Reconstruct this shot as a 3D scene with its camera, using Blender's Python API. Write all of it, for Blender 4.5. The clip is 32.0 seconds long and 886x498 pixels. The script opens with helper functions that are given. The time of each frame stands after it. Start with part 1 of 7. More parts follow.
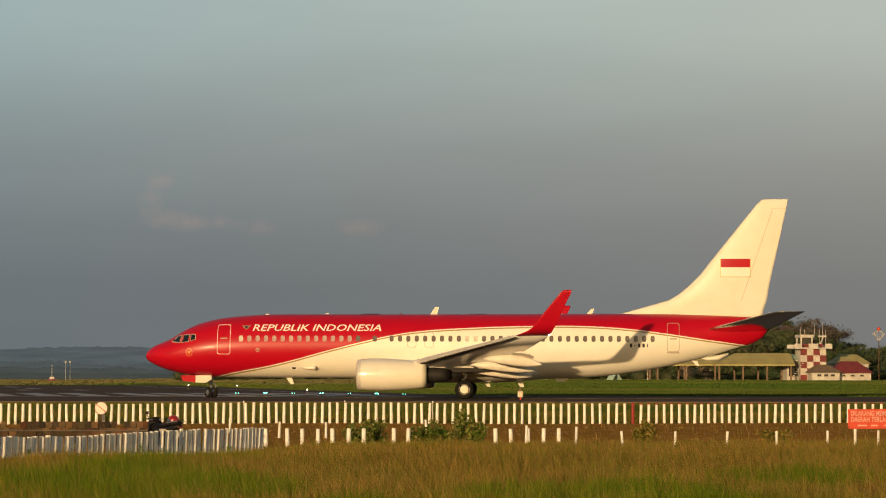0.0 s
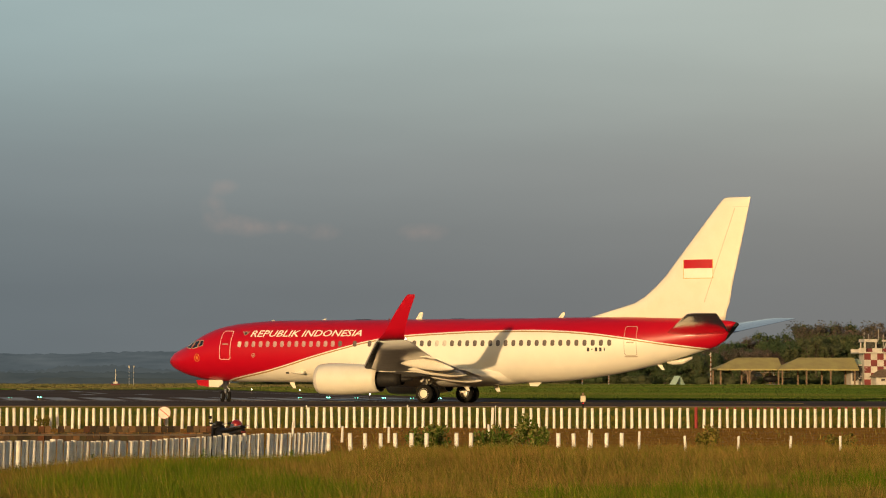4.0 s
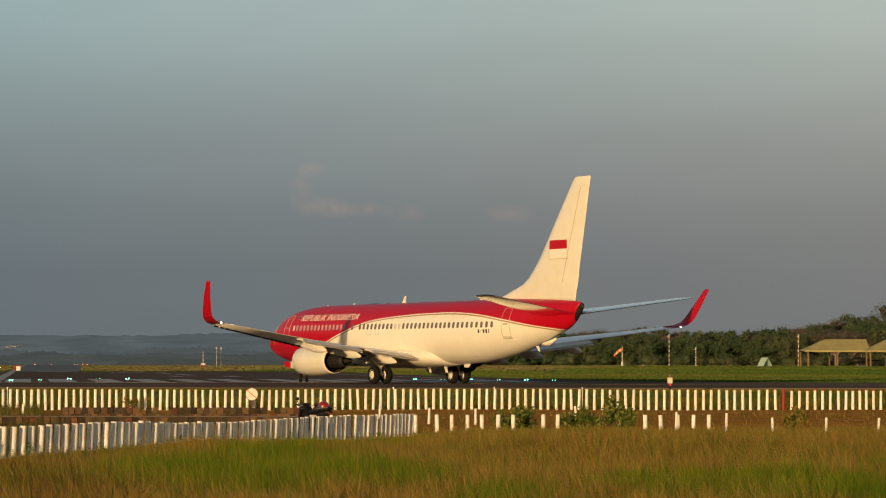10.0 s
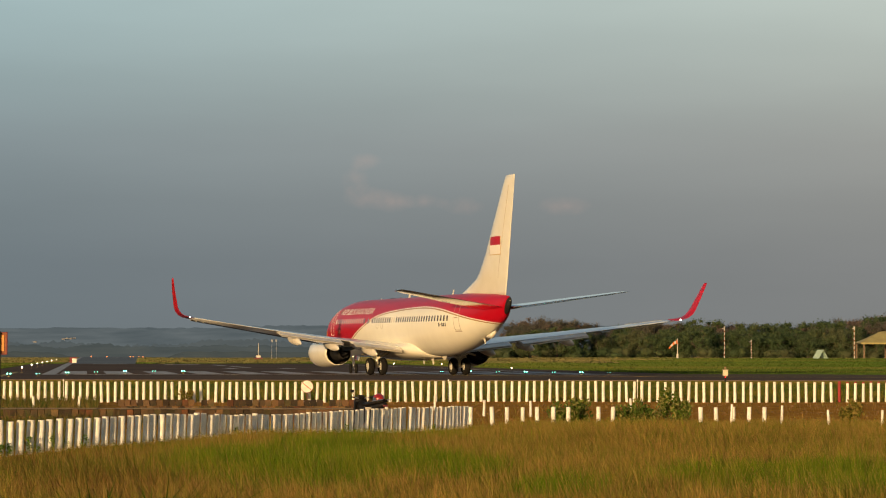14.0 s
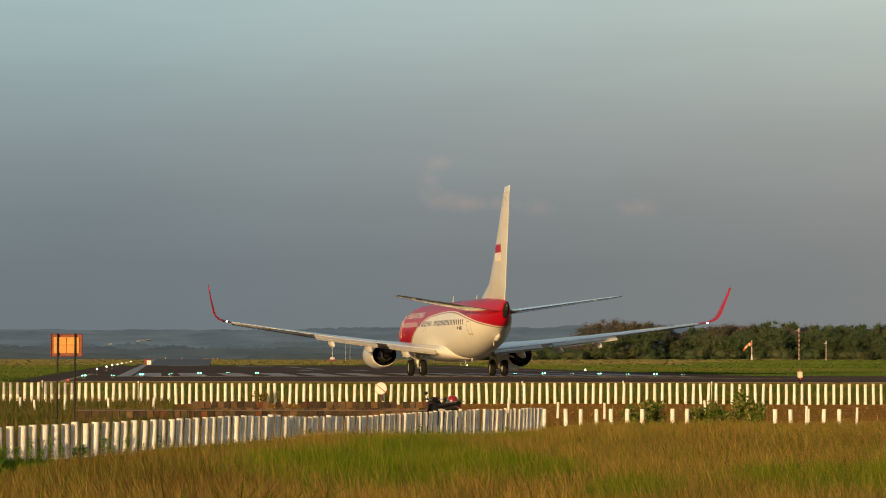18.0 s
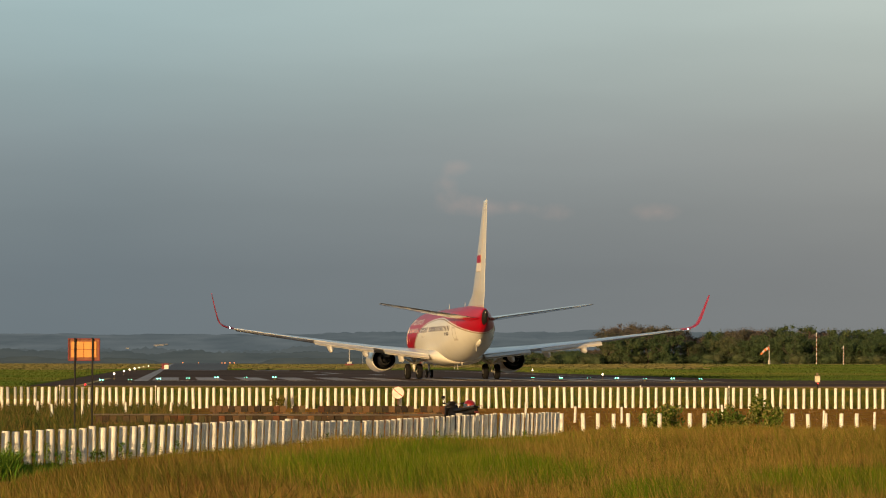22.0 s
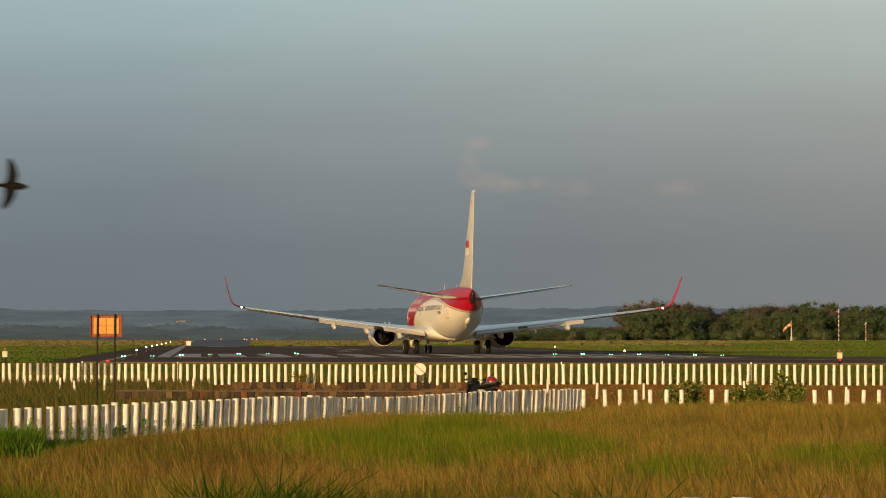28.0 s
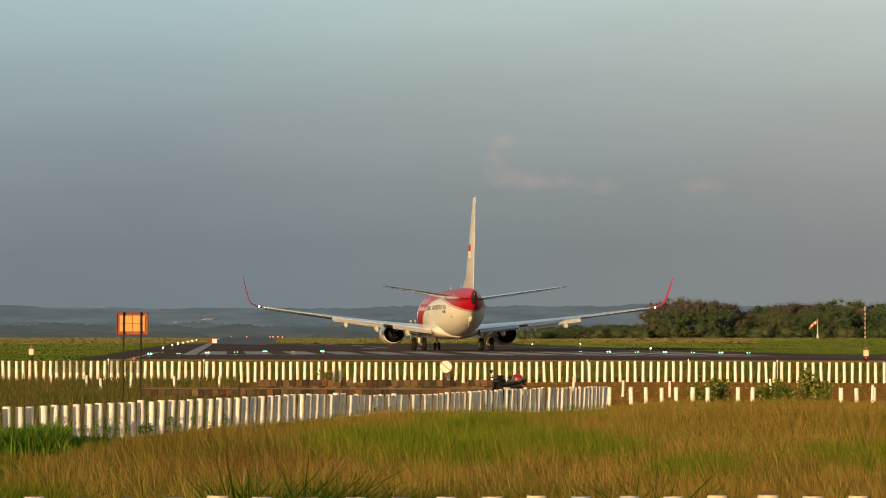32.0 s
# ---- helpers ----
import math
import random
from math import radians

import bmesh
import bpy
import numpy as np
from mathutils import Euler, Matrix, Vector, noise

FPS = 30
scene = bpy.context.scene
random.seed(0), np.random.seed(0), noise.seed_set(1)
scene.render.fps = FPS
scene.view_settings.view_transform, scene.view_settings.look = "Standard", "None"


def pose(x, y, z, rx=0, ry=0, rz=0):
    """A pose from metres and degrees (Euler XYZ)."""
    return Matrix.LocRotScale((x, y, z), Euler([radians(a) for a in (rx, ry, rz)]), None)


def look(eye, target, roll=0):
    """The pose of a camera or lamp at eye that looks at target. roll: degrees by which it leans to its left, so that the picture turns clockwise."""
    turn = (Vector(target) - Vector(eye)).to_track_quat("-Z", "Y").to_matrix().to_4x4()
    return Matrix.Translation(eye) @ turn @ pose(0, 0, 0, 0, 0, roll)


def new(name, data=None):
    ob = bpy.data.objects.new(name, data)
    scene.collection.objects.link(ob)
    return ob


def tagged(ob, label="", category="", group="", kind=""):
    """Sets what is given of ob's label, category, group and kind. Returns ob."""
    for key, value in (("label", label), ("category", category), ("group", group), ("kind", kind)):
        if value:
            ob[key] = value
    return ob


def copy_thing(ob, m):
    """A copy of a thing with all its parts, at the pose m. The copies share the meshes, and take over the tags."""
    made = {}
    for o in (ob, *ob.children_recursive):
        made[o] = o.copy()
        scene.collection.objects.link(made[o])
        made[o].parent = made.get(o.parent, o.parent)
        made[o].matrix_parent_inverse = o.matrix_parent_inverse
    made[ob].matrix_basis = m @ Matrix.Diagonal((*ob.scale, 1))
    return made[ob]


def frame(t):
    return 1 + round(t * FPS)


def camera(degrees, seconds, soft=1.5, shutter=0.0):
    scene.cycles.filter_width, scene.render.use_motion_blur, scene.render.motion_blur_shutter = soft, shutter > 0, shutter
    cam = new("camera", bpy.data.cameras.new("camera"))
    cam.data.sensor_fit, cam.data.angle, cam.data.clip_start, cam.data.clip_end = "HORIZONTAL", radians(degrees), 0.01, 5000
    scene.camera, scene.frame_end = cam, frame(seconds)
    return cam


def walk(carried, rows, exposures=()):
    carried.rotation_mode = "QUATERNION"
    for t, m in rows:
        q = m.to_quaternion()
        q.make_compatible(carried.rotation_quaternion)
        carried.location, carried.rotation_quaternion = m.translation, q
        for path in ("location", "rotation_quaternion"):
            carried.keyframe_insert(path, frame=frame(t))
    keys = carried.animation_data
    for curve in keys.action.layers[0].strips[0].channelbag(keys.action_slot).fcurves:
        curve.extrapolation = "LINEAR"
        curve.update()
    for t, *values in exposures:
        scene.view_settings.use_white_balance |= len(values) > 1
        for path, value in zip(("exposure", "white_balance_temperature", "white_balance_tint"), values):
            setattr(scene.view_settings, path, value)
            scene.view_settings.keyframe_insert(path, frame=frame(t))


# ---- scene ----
EYE = (0.0, 0.0, 1.28)


def aim(t, yaw, tilt):
    """A row of the pan: seconds, degrees to the right of north, degrees up."""
    return t, Matrix.Translation(EYE) @ pose(0, 0, 0, 0, 0, -yaw) @ pose(0, 0, 0, 90 + tilt, 0, 0) @ pose(0, 0, 0, 0, 0, 0.095)


cam = camera(17.0, 32.0, soft=1.1, shutter=0.2)
walk(cam, [aim(*r) for r in (
    (0, 6.566, 2.480), (0.5, 6.434, 2.493), (1, 6.301, 2.509), (1.5, 6.180, 2.547), (2, 5.918, 2.551), (2.5, 5.748, 2.609),
    (3, 5.619, 2.630), (3.5, 5.499, 2.613), (5.5, 4.955, 2.366), (6, 4.897, 2.312), (6.5, 4.835, 2.275), (7, 4.735, 2.275),
    (7.5, 4.435, 2.303), (8, 4.231, 2.349), (8.5, 4.002, 2.282), (9, 3.836, 2.244), (9.5, 3.757, 2.215), (10, 3.682, 2.210),
    (10.5, 3.607, 2.190), (11, 3.519, 2.131), (11.5, 3.407, 2.060), (12, 3.299, 1.997), (12.5, 3.216, 1.980), (13, 3.099, 1.968),
    (13.5, 2.920, 1.980), (14, 2.620, 2.059), (14.5, 2.383, 2.062), (16.5, 1.562, 2.094), (17, 1.430, 2.052), (17.5, 1.296, 2.069),
    (18, 1.196, 2.093), (18.5, 1.130, 2.110), (19, 1.080, 2.160), (19.5, 1.013, 2.210), (20, 0.947, 2.227), (20.5, 0.918, 2.223),
    (21, 0.914, 2.197), (21.5, 0.897, 2.197), (22, 0.864, 2.177), (22.5, 0.831, 2.126), (23, 0.814, 2.089), (23.5, 0.781, 2.059),
    (24, 0.764, 2.026), (24.5, 0.714, 2.009), (25, 0.689, 1.955), (25.5, 0.660, 1.921), (27.5, 0.481, 1.742), (28, 0.440, 1.720),
    (28.5, 0.415, 1.708), (29, 0.344, 1.696), (29.5, 0.278, 1.620), (30, 0.240, 1.624), (30.5, 0.145, 1.620), (31, 0.078, 1.607),
    (31.5, 0.012, 1.619), (32, -0.059, 1.674),
)], exposures=((0, .05), (6, .06), (9, .04), (11, .05), (12, .08), (13, .27), (20, .27), (25, .27), (28, .27), (29, .25), (30, .43), (31, .44), (32, .46)))

# ---- light ----
SUN_FROM = Vector((-7.25, -15.0, 1.51))
world = bpy.data.worlds.new("sky")
scene.world = world
world.use_nodes = True


def build_sky():
    nt = world.node_tree
    nt.nodes.clear()
    n, l = nt.nodes.new, nt.links.new
    out, bg = n("ShaderNodeOutputWorld"), n("ShaderNodeBackground")
    sky = n("ShaderNodeTexSky")
    sky.sky_type, sky.sun_disc = "NISHITA", False
    sky.sun_elevation = radians(5.2)
    sky.sun_rotation = math.atan2(SUN_FROM.x, SUN_FROM.y)
    sky.air_density, sky.dust_density, sky.ozone_density = 1.0, 2.0, 1.0
    co, sep = n("ShaderNodeTexCoord"), n("ShaderNodeSeparateXYZ")
    l(co.outputs["Generated"], sep.inputs[0])
    # evening air facing away from the sun: grey-blue dusk band below, paler teal above
    ramp = n("ShaderNodeValToRGB")
    ramp.color_ramp.interpolation = "LINEAR"
    e = ramp.color_ramp.elements
    e[0].position, e[0].color = 0.0, (0.128, 0.155, 0.170, 1)
    e[1].position, e[1].color = 1.0, (0.07, 0.11, 0.18, 1)
    for p, c in ((0.03, (0.134, 0.162, 0.177)), (0.05, (0.160, 0.193, 0.206)), (0.072, (0.200, 0.242, 0.254)), (0.094, (0.248, 0.316, 0.324)), (0.116, (0.298, 0.392, 0.400)), (0.14, (0.325, 0.43, 0.44)), (0.22, (0.22, 0.31, 0.36)), (0.4, (0.12, 0.18, 0.24))):
        k = e.new(p)
        k.color = (*c, 1)
    l(sep.outputs["Z"], ramp.inputs[0])
    # a little warmer and lighter to the right
    side = n("ShaderNodeMapRange")
    side.inputs["From Min"].default_value, side.inputs["From Max"].default_value = -0.1, 0.3
    l(sep.outputs["X"], side.inputs["Value"])
    warm = n("ShaderNodeMix")
    warm.data_type, warm.blend_type = "RGBA", "MULTIPLY"
    warm.inputs["B"].default_value = (1.5, 1.22, 1.06, 1)
    l(side.outputs[0], warm.inputs["Factor"])
    l(ramp.outputs[0], warm.inputs["A"])
    # wisps of cloud low in the sky
    def clump(x, z, rx, rz):
        m = n("ShaderNodeMapping")
        m.inputs["Location"].default_value = (-x / rx, 0, -z / rz)
        m.inputs["Scale"].default_value = (1 / rx, 0, 1 / rz)
        g = n("ShaderNodeTexGradient")
        g.gradient_type = "SPHERICAL"
        l(co.outputs["Generated"], m.inputs[0])
        l(m.outputs[0], g.inputs[0])
        return g.outputs["Fac"]
    total = None
    for blob in ((0.0195, 0.0655, 0.0070, 0.0036), (0.0155, 0.0595, 0.0062, 0.0062), (0.0195, 0.0530, 0.0100, 0.0052), (0.0285, 0.0520, 0.0080, 0.0052), (0.0390, 0.0520, 0.0090, 0.0034), (0.0525, 0.0505, 0.0100, 0.0042), (0.0865, 0.0505, 0.0120, 0.0046)):
        g = clump(*blob)
        if total is None:
            total = g
        else:
            a = n("ShaderNodeMath")
            a.operation = "ADD"
            l(total, a.inputs[0]), l(g, a.inputs[1])
            total = a.outputs[0]
    no = n("ShaderNodeTexNoise")
    no.inputs["Scale"].default_value, no.inputs["Detail"].default_value = 170, 6
    l(co.outputs["Generated"], no.inputs["Vector"])
    mu = n("ShaderNodeMath")
    mu.operation = "MULTIPLY"
    l(total, mu.inputs[0]), l(no.outputs["Fac"], mu.inputs[1])
    cl = n("ShaderNodeMapRange")
    cl.inputs["From Min"].default_value, cl.inputs["From Max"].default_value, cl.inputs["To Max"].default_value = 0.10, 0.70, 0.24
    l(mu.outputs[0], cl.inputs["Value"])
    cloud = n("ShaderNodeMix")
    cloud.data_type = "RGBA"
    cloud.inputs["B"].default_value = (0.50, 0.34, 0.28, 1)
    l(cl.outputs[0], cloud.inputs["Factor"])
    l(warm.outputs["Result"], cloud.inputs["A"])
    # broad faint streaks
    mp2, no2, mr2 = n("ShaderNodeMapping"), n("ShaderNodeTexNoise"), n("ShaderNodeMapRange")
    mp2.inputs["Scale"].default_value = (5, 5, 26)
    no2.inputs["Scale"].default_value, no2.inputs["Detail"].default_value = 1.6, 4
    mr2.inputs["To Min"].default_value, mr2.inputs["To Max"].default_value = 0.92, 1.08
    l(co.outputs["Generated"], mp2.inputs[0]), l(mp2.outputs[0], no2.inputs["Vector"]), l(no2.outputs["Fac"], mr2.inputs["Value"])
    st = n("ShaderNodeVectorMath")
    st.operation = "SCALE"
    l(cloud.outputs["Result"], st.inputs[0]), l(mr2.outputs[0], st.inputs["Scale"])
    # Nishita sky joins in away from the low eastern air
    fac = n("ShaderNodeMapRange")
    fac.inputs["From Min"].default_value, fac.inputs["From Max"].default_value = 0.25, -0.2
    l(sep.outputs["Y"], fac.inputs["Value"])
    sc = n("ShaderNodeVectorMath")
    sc.operation = "SCALE"
    sc.inputs["Scale"].default_value = 0.104
    l(sky.outputs[0], sc.inputs[0])
    mix = n("ShaderNodeMix")
    mix.data_type = "RGBA"
    l(fac.outputs[0], mix.inputs["Factor"]), l(st.outputs[0], mix.inputs["A"]), l(sc.outputs[0], mix.inputs["B"])
    l(mix.outputs["Result"], bg.inputs["Color"])
    bg.inputs["Strength"].default_value = 1.0
    l(bg.outputs[0], out.inputs["Surface"])


build_sky()
sun_data = bpy.data.lights.new("sun", "SUN")
sun_data.energy, sun_data.angle, sun_data.color = 3.88, radians(0.53), (1.0, 0.66, 0.33)
sun = new("sun", sun_data)
sun.matrix_world = look(SUN_FROM * 20, (0, 0, 0))
scene.view_settings.exposure = 0.0


# ---- materials ----
def material(name, col, col2=None, rough=0.6, metal=0.0, scale=3.0, fine=40.0, var=0.12, bump=0.0, spec=0.5, coat=0.0, per=0.0, island=False, coords="Object"):
    """A painted or natural surface: colour varied at two scales, fine relief, and a difference from piece to piece."""
    m = bpy.data.materials.new(name)
    m.use_nodes = True
    nt = m.node_tree
    n, l, b = nt.nodes.new, nt.links.new, nt.nodes["Principled BSDF"]
    co = n("ShaderNodeTexCoord")
    n1, n2 = n("ShaderNodeTexNoise"), n("ShaderNodeTexNoise")
    n1.inputs["Scale"].default_value, n1.inputs["Detail"].default_value = scale, 4
    n2.inputs["Scale"].default_value, n2.inputs["Detail"].default_value = fine, 3
    l(co.outputs[coords], n1.inputs["Vector"]), l(co.outputs[coords], n2.inputs["Vector"])
    mix = n("ShaderNodeMix")
    mix.data_type = "RGBA"
    mix.inputs["A"].default_value = (*col, 1)
    mix.inputs["B"].default_value = (*(col2 or [c * 0.72 for c in col]), 1)
    mr = n("ShaderNodeMapRange")
    mr.inputs["From Min"].default_value, mr.inputs["From Max"].default_value = 0.38, 0.66
    l(n1.outputs["Fac"], mr.inputs["Value"]), l(mr.outputs[0], mix.inputs["Factor"])
    hsv = n("ShaderNodeHueSaturation")
    v = n("ShaderNodeMapRange")
    v.inputs["To Min"].default_value, v.inputs["To Max"].default_value = 1 - var, 1 + var
    l(n2.outputs["Fac"], v.inputs["Value"]), l(mix.outputs["Result"], hsv.inputs["Color"])
    val = v.outputs[0]
    if per:
        if island:
            src = n("ShaderNodeNewGeometry").outputs["Random Per Island"]
        else:
            src = n("ShaderNodeObjectInfo").outputs["Random"]
        pr, mul = n("ShaderNodeMapRange"), n("ShaderNodeMath")
        pr.inputs["To Min"].default_value, pr.inputs["To Max"].default_value = 1 - per, 1 + per
        mul.operation = "MULTIPLY"
        l(src, pr.inputs["Value"]), l(pr.outputs[0], mul.inputs[0]), l(val, mul.inputs[1])
        val = mul.outputs[0]
    l(val, hsv.inputs["Value"]), l(hsv.outputs[0], b.inputs["Base Color"])
    b.inputs["Roughness"].default_value, b.inputs["Metallic"].default_value = rough, metal
    b.inputs["Specular IOR Level"].default_value, b.inputs["Coat Weight"].default_value = spec, coat
    b.inputs["Coat Roughness"].default_value = 0.12
    if bump:
        bp = n("ShaderNodeBump")
        bp.inputs["Strength"].default_value, bp.inputs["Distance"].default_value = bump, 0.02
        l(n2.outputs["Fac"], bp.inputs["Height"]), l(bp.outputs[0], b.inputs["Normal"])
    return m


def lamp_glass(name, col, strength):
    m = bpy.data.materials.new(name)
    m.use_nodes = True
    b = m.node_tree.nodes["Principled BSDF"]
    b.inputs["Base Color"].default_value = b.inputs["Emission Color"].default_value = (*col, 1)
    b.inputs["Emission Strength"].default_value = strength
    return m


M_CREAM = material("cream_paint", (0.76, 0.74, 0.64), (0.73, 0.71, 0.60), 0.2, scale=1.2, fine=9, var=0.03, coat=0.3)
M_RED = material("red_paint", (0.42, 0.003, 0.016), (0.39, 0.003, 0.016), 0.36, scale=1.0, fine=9, var=0.04, coat=0.05, spec=0.22)
M_GREY = material("grey_wing_paint", (0.74, 0.75, 0.74), (0.67, 0.68, 0.68), 0.22, scale=1.5, fine=12, var=0.06, coat=0.3)
M_STAB = material("polished_tailplane_metal", (0.44, 0.425, 0.40), (0.39, 0.375, 0.36), 0.10, 0.9, scale=1.5, fine=12, var=0.04, coat=0.6, spec=0.9)
M_FLAP = material("cream_flap_paint", (0.74, 0.71, 0.63), (0.66, 0.63, 0.56), 0.4, scale=2, fine=14, var=0.06)
M_STEEL = material("bare_metal", (0.55, 0.55, 0.56), (0.42, 0.42, 0.43), 0.3, 0.9, scale=6, fine=40)
M_SLAT = material("dull_slat_metal", (0.58, 0.56, 0.52), (0.50, 0.48, 0.45), 0.5, 0.1, scale=4, fine=30)
M_DARK = material("dark_soot_metal", (0.026, 0.025, 0.024), (0.016, 0.016, 0.016), 0.6, 0.2, scale=5, fine=30, spec=0.25)
M_LINING = material("heat_stain_and_shade_metal", (0.06, 0.05, 0.04), (0.04, 0.034, 0.028), 0.5, 0.3, scale=4, fine=30)
M_RUBBER = material("tyre_rubber", (0.012, 0.012, 0.012), (0.02, 0.019, 0.018), 0.95, scale=8, fine=60, spec=0.08)
M_GLASS = material("dark_window_glass", (0.03, 0.035, 0.04), (0.05, 0.055, 0.06), 0.08, scale=3, spec=0.8, coat=1.0)
M_PALEGLASS = material("pale_pink_window_glass", (0.52, 0.36, 0.33), (0.40, 0.25, 0.23), 0.12, scale=3, spec=0.6, coat=0.5)
M_PANE = material("dim_cabin_glass", (0.17, 0.14, 0.11), (0.11, 0.09, 0.075), 0.12, scale=3, spec=0.5, coat=0.4)
M_COCKPIT = material("cockpit_glass", (0.012, 0.014, 0.018), (0.02, 0.022, 0.026), 0.06, scale=1, spec=0.5, coat=0.2)
M_DIMCREST = material("dim_crest_paint", (0.40, 0.27, 0.20), (0.26, 0.12, 0.10), 0.5)
M_PLUG = material("plugged_window", (0.62, 0.58, 0.5), rough=0.4)
M_SEAM = material("panel_seam", (0.44, 0.38, 0.28), (0.36, 0.31, 0.23), 0.5)
M_NOSEGOLD = material("faded_gold_paint", (0.58, 0.19, 0.03), (0.50, 0.15, 0.03), 0.4)
M_GOLD = material("gold_paint", (0.62, 0.42, 0.14), (0.5, 0.33, 0.1), 0.35, 0.2)
M_LETTER = material("cream_lettering", (0.82, 0.78, 0.70), (0.8, 0.75, 0.66), 0.35, var=0.02)
M_BLACKMARK = material("black_marking", (0.03, 0.03, 0.035), rough=0.5)
M_POST = material("whitewashed_concrete", (0.86, 0.85, 0.80), (0.74, 0.71, 0.62), 0.85, scale=5, fine=45, var=0.16, bump=0.5, per=0.07)
M_GREYPOST = material("grey_whitewash", (0.46, 0.48, 0.49), (0.36, 0.37, 0.38), 0.9, scale=5, fine=45, var=0.16, bump=0.5, per=0.1)
M_NEARPOST = material("weathered_whitewash", (0.68, 0.61, 0.46), (0.54, 0.47, 0.34), 0.9, scale=6, fine=45, var=0.14, bump=0.4, per=0.12)
M_POSTTOP = material("bare_concrete", (0.16, 0.11, 0.07), (0.10, 0.07, 0.05), 0.9, scale=20, fine=80, bump=0.5)
M_REDPOST = material("faded_red_post_paint", (0.30, 0.03, 0.03), (0.2, 0.04, 0.03), 0.8, scale=6, fine=40, bump=0.3)
M_BRICK = material("clay_brick", (0.098, 0.054, 0.026), (0.054, 0.042, 0.020), 0.9, scale=4.0, fine=40, var=0.25, bump=0.6, per=0.5)
def tint_pieces(m, tints):
    """Each piece takes its own tint of the material's colour."""
    nt = m.node_tree
    n, l, b = nt.nodes.new, nt.links.new, nt.nodes["Principled BSDF"]
    src = b.inputs["Base Color"].links[0].from_socket
    info, seed, fr, r, mix = n("ShaderNodeObjectInfo"), n("ShaderNodeMath"), n("ShaderNodeMath"), n("ShaderNodeValToRGB"), n("ShaderNodeMix")
    seed.operation, fr.operation = "MULTIPLY", "FRACT"
    seed.inputs[1].default_value = 23.7
    r.color_ramp.interpolation = "CONSTANT"
    e = r.color_ramp.elements
    e[0].position, e[0].color = 0.0, (*tints[0], 1)
    e[1].position, e[1].color = 1 / len(tints), (*tints[1], 1)
    for i, c in enumerate(tints[2:]):
        k = e.new((i + 2) / len(tints))
        k.color = (*c, 1)
    mix.data_type, mix.blend_type = "RGBA", "MULTIPLY"
    mix.inputs["Factor"].default_value = 1.0
    l(info.outputs["Random"], seed.inputs[0]), l(seed.outputs[0], fr.inputs[0]), l(fr.outputs[0], r.inputs[0])
    l(src, mix.inputs["A"]), l(r.outputs[0], mix.inputs["B"]), l(mix.outputs["Result"], b.inputs["Base Color"])


tint_pieces(M_BRICK, ((1.0, 1.0, 1.0), (0.55, 0.60, 0.62), (1.35, 1.25, 1.05), (1.0, 0.9, 0.85), (1.15, 0.72, 0.55), (0.6, 0.8, 0.6), (1.25, 1.35, 1.2), (0.45, 0.45, 0.45)))
M_ASPHALT = material("asphalt", (0.155, 0.118, 0.094), (0.122, 0.094, 0.077), 1.0, scale=0.05, fine=1.2, var=0.2, spec=0.0)
M_SKYPAVE = material("sky_tinted_pavement", (0.21, 0.235, 0.245), (0.175, 0.20, 0.21), 1.0, scale=0.02, fine=0.4, var=0.15, spec=0.0)
M_MARK = material("runway_marking_paint", (0.44, 0.43, 0.41), (0.20, 0.19, 0.18), 0.8, scale=0.8, fine=6, var=0.15)
M_YELLOWMARK = material("yellow_marking_paint", (0.40, 0.30, 0.06), (0.3, 0.22, 0.06), 0.8, scale=0.6, fine=5)
M_BARK = material("bark", (0.12, 0.10, 0.075), (0.085, 0.07, 0.055), 0.95, scale=2, fine=14, bump=0.5)
M_PALEBARK = material("pale_dry_bark", (0.26, 0.19, 0.13), (0.19, 0.14, 0.10), 0.95, scale=2, fine=14, bump=0.4)
M_LAMP_W = lamp_glass("white_lamp", (1.0, 0.86, 0.66), 6)
M_LAMP_G = lamp_glass("green_lamp", (0.22, 1.0, 0.70), 5)
M_LAMP_R = lamp_glass("red_lamp", (1.0, 0.012, 0.02), 3)
M_LAMP_A = lamp_glass("amber_lamp", (1.0, 0.30, 0.08), 2.5)
M_FIXTURE = material("yellow_lamp_housing", (0.5, 0.4, 0.12), rough=0.5)
M_WHITE = material("white_board", (0.78, 0.76, 0.70), (0.68, 0.65, 0.58), 0.6, scale=6, fine=30)
M_SIGNRED = material("red_board", (0.62, 0.07, 0.03), (0.5, 0.06, 0.03), 0.55, scale=5, fine=30)
M_SIGNTEXT = material("faded_sign_lettering", (0.72, 0.42, 0.32), (0.66, 0.34, 0.25), 0.6, var=0.06)
M_BLACK = material("black_plastic", (0.014, 0.013, 0.013), rough=0.5, spec=0.2)
M_HELMET = material("red_helmet_shell", (0.30, 0.014, 0.012), rough=0.3, coat=0.5)
M_RUST = material("rusty_steel", (0.11, 0.055, 0.03), (0.06, 0.035, 0.025), 0.85, scale=8, fine=50)
M_ROOF = material("ochre_roof_sheet", (0.36, 0.32, 0.12), (0.29, 0.25, 0.10), 0.8, scale=0.5, fine=6)
M_WALLW = material("white_plaster", (0.56, 0.54, 0.49), (0.42, 0.40, 0.36), 0.85, scale=0.8, fine=8)
M_DULLRED = material("maroon_paint", (0.19, 0.028, 0.028), (0.13, 0.026, 0.026), 0.7, scale=1, fine=8)
M_PALEGREEN = material("pale_green_sheet", (0.36, 0.50, 0.40), (0.3, 0.42, 0.34), 0.7, scale=1, fine=8)
M_ORANGE = material("orange_fabric", (0.75, 0.22, 0.06), (0.65, 0.18, 0.05), 0.8, scale=2, fine=12)
